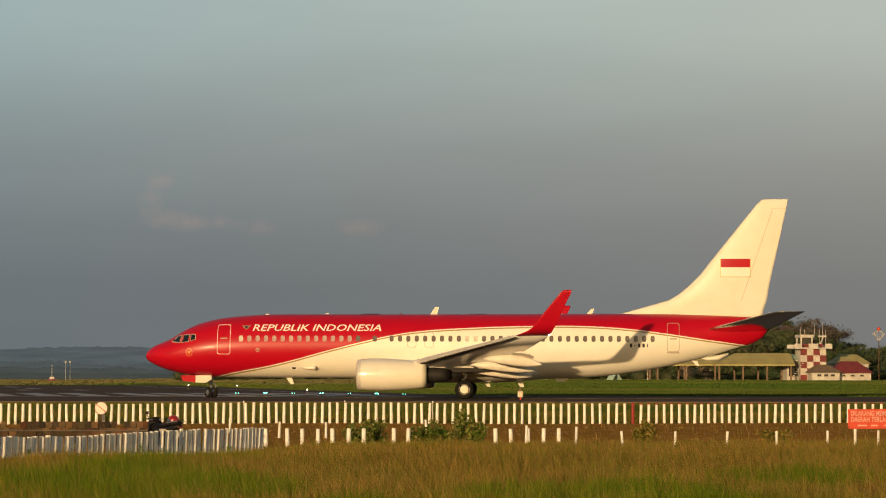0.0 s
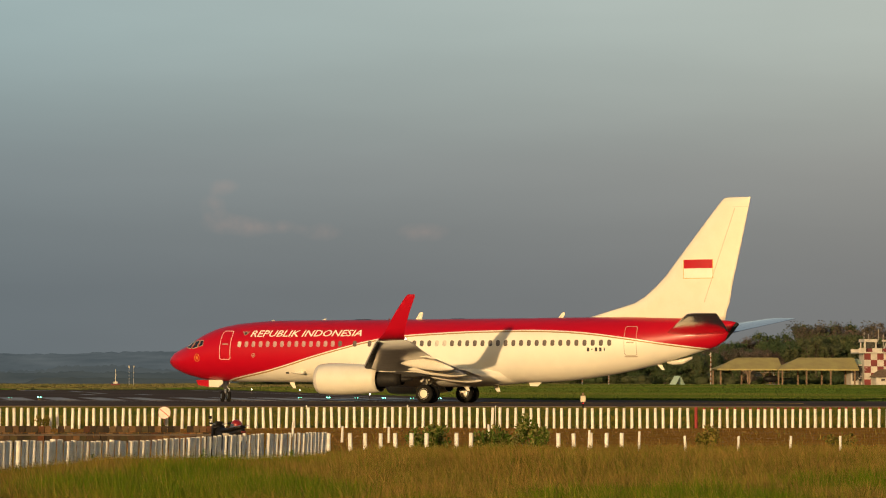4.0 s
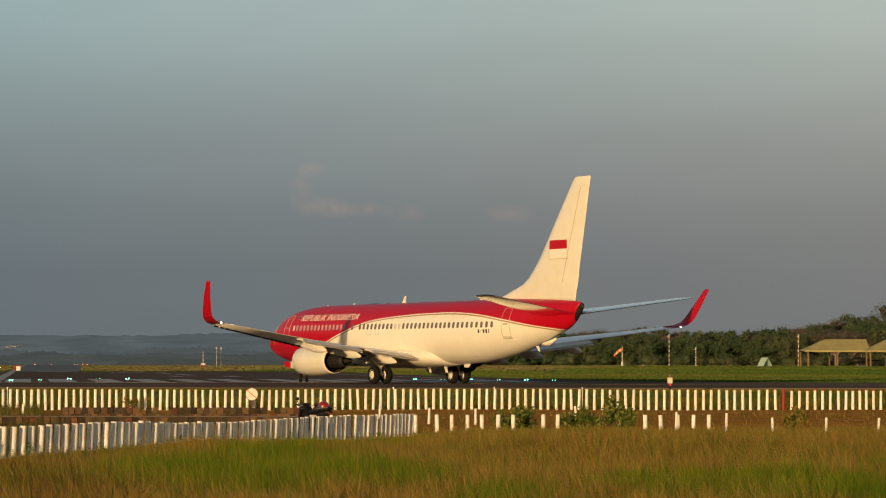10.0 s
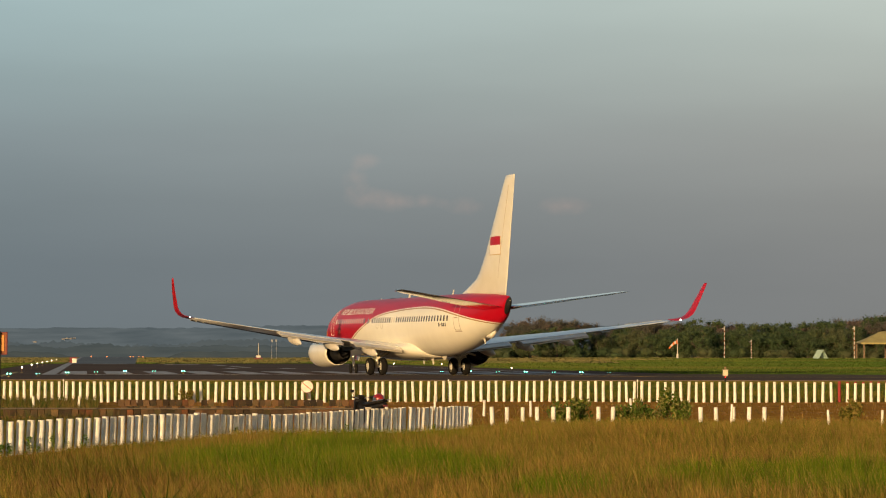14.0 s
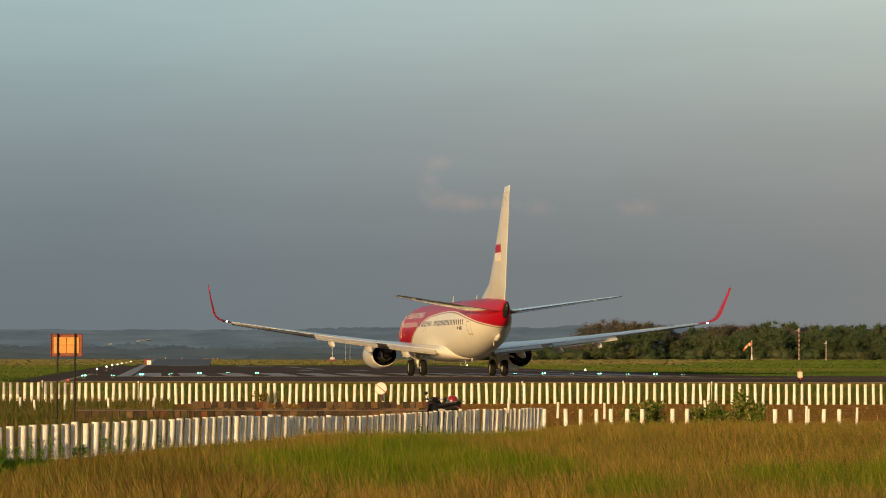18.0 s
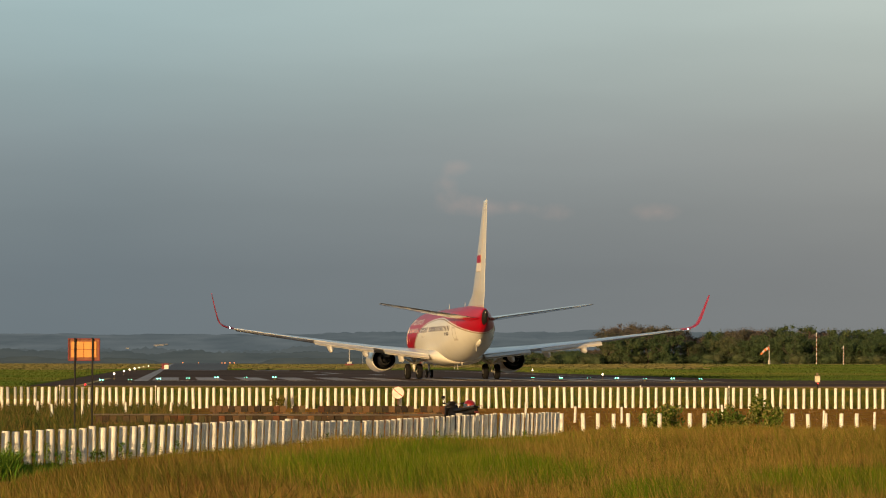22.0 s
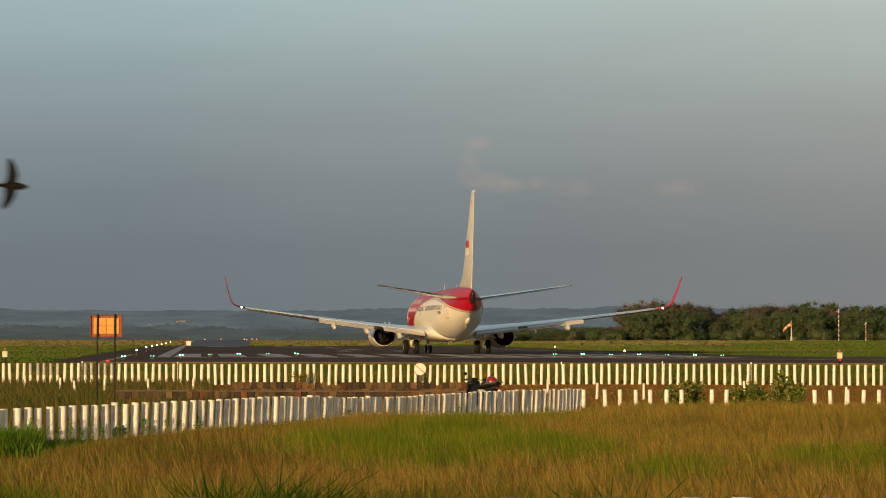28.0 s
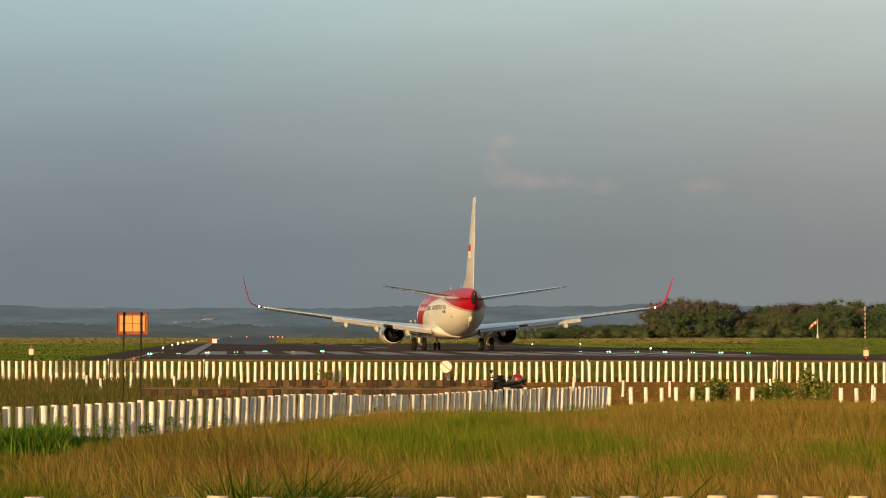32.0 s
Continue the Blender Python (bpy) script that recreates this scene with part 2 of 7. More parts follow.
M_WOOD = material("weathered_timber", (0.20, 0.14, 0.085), (0.13, 0.09, 0.06), 0.9, scale=2, fine=14, bump=0.4)
M_BIRD = material("dark_plumage", (0.006, 0.006, 0.007), (0.010, 0.010, 0.010), 0.8, spec=0.1, scale=30, fine=120)
M_BIRDPALE = material("brown_underside_plumage", (0.045, 0.028, 0.018), (0.02, 0.016, 0.014), 0.8, scale=30, fine=120)


def plumes(name, low, high, brown, patch, per, vary=0.0, thin=0.0, plant=0.0):
    """Grass and foliage: colours in drifts over the ground and from blade to blade."""
    m = bpy.data.materials.new(name)
    m.use_nodes = True
    nt = m.node_tree
    n, l, b = nt.nodes.new, nt.links.new, nt.nodes["Principled BSDF"]
    co, no, ge = n("ShaderNodeTexCoord"), n("ShaderNodeTexNoise"), n("ShaderNodeNewGeometry")
    no.inputs["Scale"].default_value, no.inputs["Detail"].default_value = patch, 3
    l(co.outputs["Object"], no.inputs["Vector"])
    add = n("ShaderNodeMath")
    add.operation = "MULTIPLY_ADD"
    add.inputs[1].default_value, add.inputs[2].default_value = per, -per / 2
    l(ge.outputs["Random Per Island"], add.inputs[0])
    s = n("ShaderNodeMath")
    s.operation = "ADD"
    l(no.outputs["Fac"], s.inputs[0]), l(add.outputs[0], s.inputs[1])
    r = n("ShaderNodeValToRGB")
    e = r.color_ramp.elements
    e[0].position, e[0].color = 0.34, (*low, 1)
    e[1].position, e[1].color = 0.66, (*brown, 1)
    k = e.new(0.5)
    k.color = (*high, 1)
    l(s.outputs[0], r.inputs[0])
    # old and young blades differ in lightness too
    seed, fr, va, hs = n("ShaderNodeMath"), n("ShaderNodeMath"), n("ShaderNodeMapRange"), n("ShaderNodeHueSaturation")
    seed.operation, fr.operation = "MULTIPLY", "FRACT"
    seed.inputs[1].default_value = 17.31
    va.inputs["To Min"].default_value, va.inputs["To Max"].default_value = 1 - vary, 1 + vary
    l(ge.outputs["Random Per Island"], seed.inputs[0]), l(seed.outputs[0], fr.inputs[0]), l(fr.outputs[0], va.inputs["Value"])
    l(r.outputs[0], hs.inputs["Color"]), l(va.outputs[0], hs.inputs["Value"]), l(hs.outputs[0], b.inputs["Base Color"])
    b.inputs["Roughness"].default_value, b.inputs["Specular IOR Level"].default_value = 0.8, 0.05
    if plant:
        info, sh, su = n("ShaderNodeObjectInfo"), n("ShaderNodeMath"), n("ShaderNodeMath")
        sh.operation, su.operation = "MULTIPLY_ADD", "ADD"
        sh.inputs[1].default_value, sh.inputs[2].default_value = plant, -plant / 2
        l(info.outputs["Random"], sh.inputs[0]), l(sh.outputs[0], su.inputs[0]), l(s.outputs[0], su.inputs[1]), l(su.outputs[0], r.inputs[0])
    if thin:
        tr, mx = n("ShaderNodeBsdfTranslucent"), n("ShaderNodeMixShader")
        mx.inputs[0].default_value = thin
        l(hs.outputs[0], tr.inputs["Color"]), l(b.outputs[0], mx.inputs[1]), l(tr.outputs[0], mx.inputs[2])
        l(mx.outputs[0], nt.nodes["Material Output"].inputs["Surface"])
    return m


M_GRASS = plumes("tall_dry_grass", (0.126, 0.142, 0.018), (0.300, 0.218, 0.042), (0.290, 0.170, 0.048), 0.22, 0.6, 0.62, 0.28)
M_DARKGRASS = plumes("darker_olive_grass", (0.080, 0.098, 0.013), (0.188, 0.140, 0.029), (0.196, 0.112, 0.034), 0.22, 0.6, 0.62, 0.28)
M_GREENGRASS = plumes("green_grass", (0.070, 0.150, 0.006), (0.120, 0.184, 0.008), (0.175, 0.188, 0.017), 0.6, 0.4, 0.38, 0.3)
M_BUSH = plumes("bush_leaves", (0.085, 0.140, 0.022), (0.150, 0.200, 0.038), (0.30, 0.28, 0.09), 1.2, 0.8, 0.35, 0.35)
M_LEAF = plumes("green_tree_leaves", (0.102, 0.158, 0.076), (0.130, 0.182, 0.086), (0.172, 0.192, 0.100), 0.12, 0.15, 0.10, 0.6, 0.30)
M_LEAFDRY = plumes("dry_tree_leaves", (0.160, 0.162, 0.120), (0.205, 0.176, 0.140), (0.240, 0.180, 0.146), 0.12, 0.15, 0.10, 0.6, 0.30)


# ---- mesh helpers ----
def finish(bm, name, mat, smooth=False):
    bmesh.ops.recalc_face_normals(bm, faces=bm.faces)
    me = bpy.data.meshes.new(name)
    bm.to_mesh(me)
    bm.free()
    me.materials.append(mat)
    if smooth:
        me.polygons.foreach_set("use_smooth", [True] * len(me.polygons))
    return me


def part(name, bm, mat, parent, label="", smooth=False):
    ob = new(name, finish(bm, name, mat, smooth))
    ob.parent = parent
    return tagged(ob, label)


def thing(name, m, label, category, group=""):
    ob = new(name)
    ob.empty_display_size = 0.2
    ob.matrix_world = m
    return tagged(ob, label, category, group)


def put_box(bm, x0, x1, y0, y1, z0, z1):
    v = [bm.verts.new((x, y, z)) for z in (z0, z1) for x, y in ((x0, y0), (x1, y0), (x1, y1), (x0, y1))]
    for f in ((3, 2, 1, 0), (4, 5, 6, 7), (0, 1, 5, 4), (1, 2, 6, 5), (2, 3, 7, 6), (3, 0, 4, 7)):
        bm.faces.new([v[i] for i in f])
    return bm


def box(x0, x1, y0, y1, z0, z1, bevel=0.0):
    bm = put_box(bmesh.new(), x0, x1, y0, y1, z0, z1)
    if bevel:
        bmesh.ops.bevel(bm, geom=list(bm.edges), offset=bevel, segments=1, affect="EDGES")
    return bm


def loft(bm, rings, cap0=True, cap1=True):
    rows = [[bm.verts.new(p) for p in r] for r in rings]
    k = len(rows[0])
    for a, b in zip(rows, rows[1:]):
        for i in range(k):
            bm.faces.new((a[i], a[(i + 1) % k], b[(i + 1) % k], b[i]))
    if cap0:
        bm.faces.new(rows[0][::-1])
    if cap1:
        bm.faces.new(rows[-1])
    return bm


def rod(bm, a, b, r0, r1=None, k=10):
    """A round bar from a to b."""
    a, b = Vector(a), Vector(b)
    q = (b - a).to_track_quat("Z", "Y")
    ring = lambda c, r: [c + q @ Vector((r * math.cos(i * math.tau / k), r * math.sin(i * math.tau / k), 0)) for i in range(k)]
    return loft(bm, [ring(a, r0), ring(b, r0 if r1 is None else r1)])


def turned(profile, axis, k=20, bm=None, caps=True):
    """A turned body: profile rows (along, radius) about an axis given as a matrix whose z is the axis."""
    bm = bm or bmesh.new()
    return loft(bm, [[axis @ Vector((r * math.cos(i * math.tau / k), r * math.sin(i * math.tau / k), z)) for i in range(k)] for z, r in profile], caps, caps)


def dome(r, centre=(0, 0, 0), k=10, squash=1.0):
    bm = bmesh.new()
    bmesh.ops.create_uvsphere(bm, u_segments=k, v_segments=max(6, k // 2), radius=r)
    for v in bm.verts:
        v.co = Vector(centre) + Vector((v.co.x, v.co.y, v.co.z * squash))
    return bm


def sheet(name, verts, faces, mat):
    me = bpy.data.meshes.new(name)
    me.from_pydata(verts, [], faces)
    me.materials.append(mat)
    return me


def lettering(text, size, shear=0.0, mat=None):
    """Text as flat points and faces, in its own x and y."""
    cu = bpy.data.curves.new("lettering", "FONT")
    cu.body, cu.size, cu.shear, cu.resolution_u, cu.offset = text, size, shear, 2, size * .012
    ob = bpy.data.objects.new("lettering", cu)
    me = bpy.data.meshes.new_from_object(ob)
    bm = bmesh.new()
    bm.from_mesh(me)
    for i in range(1, 8):
        bmesh.ops.bisect_plane(bm, geom=bm.verts[:] + bm.edges[:] + bm.faces[:], plane_co=(0, size * i * .1, 0), plane_no=(0, 1, 0))
    bm.to_mesh(me)
    bm.free()
    pts, faces = [v.co.copy() for v in me.vertices], [tuple(p.vertices) for p in me.polygons]
    bpy.data.objects.remove(ob)
    bpy.data.meshes.remove(me)
    return pts, faces


def smooth_step(a, b, x):
    k = min(1.0, max(0.0, (x - a) / (b - a)))
    return k * k * (3 - 2 * k)


# ---- ground ----
LOW = -0.40


def ground_z(x, y):
    z = LOW * (1 - smooth_step(113, 140, y)) - 0.04
    z += smooth_step(260, 640, y) * 0.85 * smooth_step(-60, 60, x - (y - 260) * 0.02)
    z += 0.05 * noise.noise((x * 0.15, y * 0.15, 0)) * (1 - smooth_step(110, 130, y))
    return z


def runway_x(y):
    """Middle of the runway at a given northing."""
    return -1.9 - (y - 251.0) * math.tan(radians(4.25))


def build_ground():
    ys = [-700, -260, -60, -20, 0, 8] + [12 + 2 * i for i in range(65)] + [150, 160, 175, 190, 210, 240, 280, 330, 400, 480, 560, 640, 760, 900, 1200, 1700, 2400, 3400, 4800]
    us = [i / 40 for i in range(-40, 41)]
    verts, faces = [], []
    for y in ys:
        half = max(70, abs(y) * 0.9)
        for u in us:
            x = half * (abs(u) ** 1.4) * (1 if u > 0 else -1)
            z = ground_z(x, y)
            if y > 145 and abs(x - runway_x(y)) < 40:
                z = min(z, -0.05)
            verts.append((x, y, z))
    k = len(us)
    for j in range(len(ys) - 1):
        for i in range(k - 1):
            a = j * k + i
            faces.append((a, a + 1, a + 1 + k, a + k))
    m = bpy.data.materials.new("field")
    m.use_nodes = True
    nt = m.node_tree
    n, l, b = nt.nodes.new, nt.links.new, nt.nodes["Principled BSDF"]
    co, sep = n("ShaderNodeTexCoord"), n("ShaderNodeSeparateXYZ")
    l(co.outputs["Object"], sep.inputs[0])
    big, fine = n("ShaderNodeTexNoise"), n("ShaderNodeTexNoise")
    big.inputs["Scale"].default_value, big.inputs["Detail"].default_value = 0.06, 5
    fine.inputs["Scale"].default_value, fine.inputs["Detail"].default_value = 1.3, 6
    l(co.outputs["Object"], big.inputs["Vector"]), l(co.outputs["Object"], fine.inputs["Vector"])
    green = n("ShaderNodeValToRGB")
    e = green.color_ramp.elements
    e[0].position, e[0].color = 0.36, (0.098, 0.165, 0.026, 1)
    e[1].position, e[1].color = 0.68, (0.180, 0.200, 0.042, 1)
    l(big.outputs["Fac"], green.inputs[0])
    # dry tan land past the mown field
    wave, reach, dry = n("ShaderNodeMath"), n("ShaderNodeMapRange"), n("ShaderNodeMix")
    wave.operation = "MULTIPLY_ADD"
    wave.inputs[1].default_value = 260.0
    reach.inputs["From Min"].default_value, reach.inputs["From Max"].default_value = 590, 650
    dry.data_type = "RGBA"
    dry.inputs["B"].default_value = (0.165, 0.148, 0.060, 1)
    l(big.outputs["Fac"], wave.inputs[0]), l(sep.outputs["Y"], wave.inputs[2]), l(wave.outputs[0], reach.inputs["Value"])
    l(reach.outputs[0], dry.inputs["Factor"]), l(green.outputs[0], dry.inputs["A"])
    soil = n("ShaderNodeValToRGB")
    e = soil.color_ramp.elements
    e[0].position, e[0].color = 0.35, (0.42, 0.180, 0.030, 1)
    e[1].position, e[1].color = 0.7, (0.52, 0.255, 0.050, 1)
    l(fine.outputs["Fac"], soil.inputs[0])
    # bare earth between the two fences
    wob = n("ShaderNodeMath")
    wob.operation = "MULTIPLY_ADD"
    wob.inputs[1].default_value = 10.0
    l(fine.outputs["Fac"], wob.inputs[0]), l(sep.outputs["Y"], wob.inputs[2])
    edge = n("ShaderNodeMapRange")
    edge.inputs["From Min"].default_value, edge.inputs["From Max"].default_value = 114, 118
    l(wob.outputs[0], edge.inputs["Value"])
    mix = n("ShaderNodeMix")
    mix.data_type = "RGBA"
    l(edge.outputs[0], mix.inputs["Factor"]), l(soil.outputs[0], mix.inputs["A"]), l(dry.outputs["Result"], mix.inputs["B"])
    v = n("ShaderNodeMapRange")
    v.inputs["To Min"].default_value, v.inputs["To Max"].default_value = 0.7, 1.3
    l(fine.outputs["Fac"], v.inputs["Value"])
    hsv = n("ShaderNodeHueSaturation")
    l(mix.outputs["Result"], hsv.inputs["Color"]), l(v.outputs[0], hsv.inputs["Value"]), l(hsv.outputs[0], b.inputs["Base Color"])
    b.inputs["Roughness"].default_value, b.inputs["Specular IOR Level"].default_value = 1.0, 0.0
    bp = n("ShaderNodeBump")
    bp.inputs["Strength"].default_value, bp.inputs["Distance"].default_value = 0.25, 0.08
    l(fine.outputs["Fac"], bp.inputs["Height"]), l(bp.outputs[0], b.inputs["Normal"])
    tagged(new("ground", sheet("ground", verts, faces, m)), "flat airfield ground of grass and bare brown earth", "ground", kind="structure")


build_ground()


def slab(name, outline, z0, z1, mat, parent=None):
    bm = bmesh.new()
    low, top = [bm.verts.new((x, y, z0)) for x, y in outline], [bm.verts.new((x, y, z1)) for x, y in outline]
    bm.faces.new(low[::-1]), bm.faces.new(top)
    k = len(outline)
    for i in range(k):
        bm.faces.new((low[i], low[(i + 1) % k], top[(i + 1) % k], top[i]))
    ob = new(name, finish(bm, name, mat))
    ob.parent = parent
    return ob


HEAD = radians(4.25)


def on_runway(across, along):
    """World x and y from metres right of the middle line and metres along it from the lining-up point."""
    fx, fy = -math.sin(HEAD), math.cos(HEAD)
    return runway_x(210) + across * fy + along * fx, 210 + across * -fx + along * fy


def build_runway():
    def quad(x0, x1, a0, a1):
        return [on_runway(x0, a0), on_runway(x1, a0), on_runway(x1, a1), on_runway(x0, a1)]
    pts = [(-18.0, 156), (140, 156), (140, 192), (60, 194), (38, 204), on_runway(25.5, 20), on_runway(25.5, 232), on_runway(-24.3, 226), on_runway(-24.3, -54)]
    rw = tagged(slab("runway", pts, -0.3, 0.0, M_ASPHALT), "dark asphalt runway with turning area and painted markings", "runway", kind="structure")
    # pale bluish strip: sky mirrored on the far runway, put into its colour
    slab("far_pavement", [on_runway(-19.5, 226), on_runway(-9.5, 227), on_runway(10, 1300), on_runway(12, 2100), on_runway(-19.5, 2100)], -0.3, -0.004, M_SKYPAVE, rw)
    def paint(name, x0, x1, a0, a1, mat=M_MARK):
        slab(name, quad(x0, x1, a0, a1), -0.01, 0.004, mat, rw)
    for i in range(6):
        for s in (-1, 1):
            c = s * (2.0 + 3.1 * i)
            paint("threshold_stripe", c - 0.9, c + 0.9, -8, 26)
    paint("threshold_bar", -19, 19, -15, -13.6)
    for s in (-1, 1):
        paint("edge_line", s * 19.1 - (0.45 if s < 0 else 0.2), s * 19.1 + (0.45 if s < 0 else 0.2), -15, 1900 if s < 0 else 220)
    paint("aiming_mark", -15.6, -10.8, 214, 224)
    paint("aiming_mark", -6.0, -1.2, 196, 206)
    for i in range(2):
        paint("centre_dash", -0.45, 0.45, 100 + i * 50, 130 + i * 50)
    for c in (-3.2, 2.2):
        paint("runway_number_bar", c, c + 1.0, 72, 86)
    # curved taxi lines
    def curve_line(c, r, a0, a1, k=24, w=0.16):
        out, inn = [], []
        for i in range(k + 1):
            a = radians(a0 + (a1 - a0) * i / k)
            out.append((c[0] + (r + w) * math.cos(a), c[1] + (r + w) * math.sin(a)))
            inn.append((c[0] + (r - w) * math.cos(a), c[1] + (r - w) * math.sin(a)))
        slab("taxi_line", out + inn[::-1], -0.01, 0.005, M_YELLOWMARK, rw)
    curve_line((40, 214), 36, 268, 182)
    slab("taxi_line", quad(-22, -21.6, -50, 15), -0.01, 0.005, M_YELLOWMARK, rw)


build_runway()


# ---- whitewashed round posts ----
def post_mesh(seed, height):
    rnd = random.Random(seed)
    bm, rings, k = bmesh.new(), [], 12
    ox, oy = rnd.uniform(-.01, .01), rnd.uniform(-.01, .01)
    for z, r in ((-0.25, .060), (0.0, .061), (height * .4, .058), (height * .8, .058), (height * .93, .058), (height - .02, .058), (height, .052)):
        rings.append([(ox * z + (r + rnd.uniform(-.0014, .0014)) * math.cos(i * math.tau / k), oy * z + (r + rnd.uniform(-.0014, .0014)) * math.sin(i * math.tau / k), z - (rnd.uniform(0, .004) if z == height else 0)) for i in range(k)])
    loft(bm, rings)
    for f in bm.faces:
        f.smooth = len(f.verts) == 4
        f.material_index = 1 if len(f.verts) > 4 and f.calc_center_median().z > 0.2 and seed % 3 == 0 else 0
    me = finish(bm, "post", M_POST)
    me.materials.append(M_POSTTOP)
    return me


POSTS = [post_mesh(i, 0.72) for i in range(8)]
rnd_fence = random.Random(5)


def put_post(parent, x, y, scale=1.0, lean=2.0, mesh=None, thin=1.0):
    ob = new("post", mesh or rnd_fence.choice(POSTS))
    ob.parent = parent
    t = thin * rnd_fence.uniform(.96, 1.04)
    ob.matrix_basis = pose(x, y, ground_z(x, y) + 0.03, rnd_fence.gauss(0, lean), rnd_fence.gauss(0, lean), rnd_fence.uniform(0, 360)) @ Matrix.Diagonal((t, t, scale * rnd_fence.uniform(.985, 1.015), 1))
    return ob


FENCE = ((-8.11, 44.5), (-6.58, 46.9), (-5.03, 49.1), (-3.59, 51.1), (-2.35, 53.1), (-1.24, 55.1), (-0.13, 57.1), (1.00, 59.1), (2.15, 61.1), (3.57, 63.4))


def fence_line(u):
    """A point of the bending mid fence, u from 0 to 1 along it."""
    d = [0.0]
    for p, q in zip(FENCE, FENCE[1:]):
        d.append(d[-1] + math.dist(p, q))
    return float(np.interp(u * d[-1], d, [p[0] for p in FENCE])), float(np.interp(u * d[-1], d, [p[1] for p in FENCE]))


# every so many posts, how far along its line a fence has come
FAR_RUN = ((-12, -18.98), (0, -16.04), (12, -13.06), (24, -10.08), (36, -7.02), (48, -3.89), (60, -0.71), (72, 2.53), (84, 5.87), (96, 9.26), (108, 12.70), (120, 16.20),
           (128, 18.58), (132, 19.82), (136, 21.01), (140, 22.19), (144, 23.23), (148, 24.38), (152, 25.57), (158, 27.46), (164, 29.40), (172, 32.0))
MID_RUN = ((-9, 0.05), (0, 2.61), (9, 5.03), (18, 7.24), (27, 9.43), (36, 11.54), (45, 13.61), (54, 15.66), (63, 17.60), (72, 19.41), (81, 21.10), (86, 21.90))
MID_LENGTH = sum(math.dist(p, q) for p, q in zip(FENCE, FENCE[1:]))


def build_fences():
    far = thing("picket_fence", Matrix(), "long boundary fence of whitewashed round concrete posts", "fence", "post fences")
    for i in range(-12, 173):
        x = float(np.interp(i, *zip(*FAR_RUN)))
        y = 109.4 + 0.02 * x
        x += rnd_fence.uniform(-.012, .012)
        if i == 132:
            put_post(far, x, y, 1.05, 1).data = RED_POST
        else:
            put_post(far, x, y, 1.02, .9, rnd_fence.choice(CAPPED if i > 132 else GREY_TOPPED if 7 <= i <= 11 or 15 <= i <= 19 else POSTS), 0.93)
    mid = thing("picket_fence", Matrix(), "fence of leaning whitewashed round concrete posts overgrown by grass", "fence", "post fences")
    for i in range(-9, 87):
        u = float(np.interp(i, *zip(*MID_RUN))) / MID_LENGTH
        x, y = fence_line(u)
        tall = float(np.interp(u, (.1, .35, .45, .55, .62, .7, .8, 1), (.775, .835, .86, .82, .81, .845, .865, .87)))
        ob = put_post(mid, x + rnd_fence.uniform(-.008, .008), y + rnd_fence.uniform(-.02, .02), tall * (1 if rnd_fence.random() > .12 else 1.03), .7, thin=float(np.interp(u, (0, .45, .7, 1), (1.22, 1.0, .80, .60))))
        if i > 12:
            foot = Matrix.Translation(ob.matrix_basis.translation)
            ob.matrix_basis = foot @ pose(0, 0, 0, 0, 2.2, 0) @ foot.inverted() @ ob.matrix_basis
    gap = thing("picket_fence", Matrix(), "gappy row of whitewashed concrete posts with many missing", "fence", "post fences")
    for rel in (289, 328, 354, 382, 408, 436, 463, 517, 542, 700, 728, 758, 786, 814):
        x = rel / 5246 * 69.5
        put_post(gap, x, 69.5 + 0.02 * (x - 4.4), .68, 1.6, thin=.86)
    near = thing("picket_fence", Matrix(), "fence of whitewashed concrete posts beside the tall grass", "fence", "post fences")
    for i in range(34):
        put_post(near, -4.2 + 0.28 * i, 18.15 + rnd_fence.uniform(-.02, .02), .978, .5, rnd_fence.choice(NEAR_POSTS), 1.12)


GREY_TOPPED = [post_mesh(60 + i, 0.72) for i in range(3)]
for me_ in GREY_TOPPED:
    # grey above, white at the foot
    me_.materials[1] = M_GREYPOST
    for f_ in me_.polygons:
        f_.material_index = 1 if f_.center.z > .25 else 0
NEAR_POSTS = [post_mesh(3 * i, 0.72) for i in range(7)]
for i_, me_ in enumerate(NEAR_POSTS):
    me_.materials[0] = M_GREYPOST if i_ in (1, 4) else M_NEARPOST
CAPPED = [post_mesh(50 + i, 0.72) for i in range(4)]
for me_ in CAPPED:
    # dark red painted heads
    me_.materials[1] = M_REDPOST
    for f_ in me_.polygons:
        f_.material_index = 1 if f_.center.z > .66 else 0
RED_POST = post_mesh(40, 0.72)
RED_POST.materials[0] = M_REDPOST
build_fences()


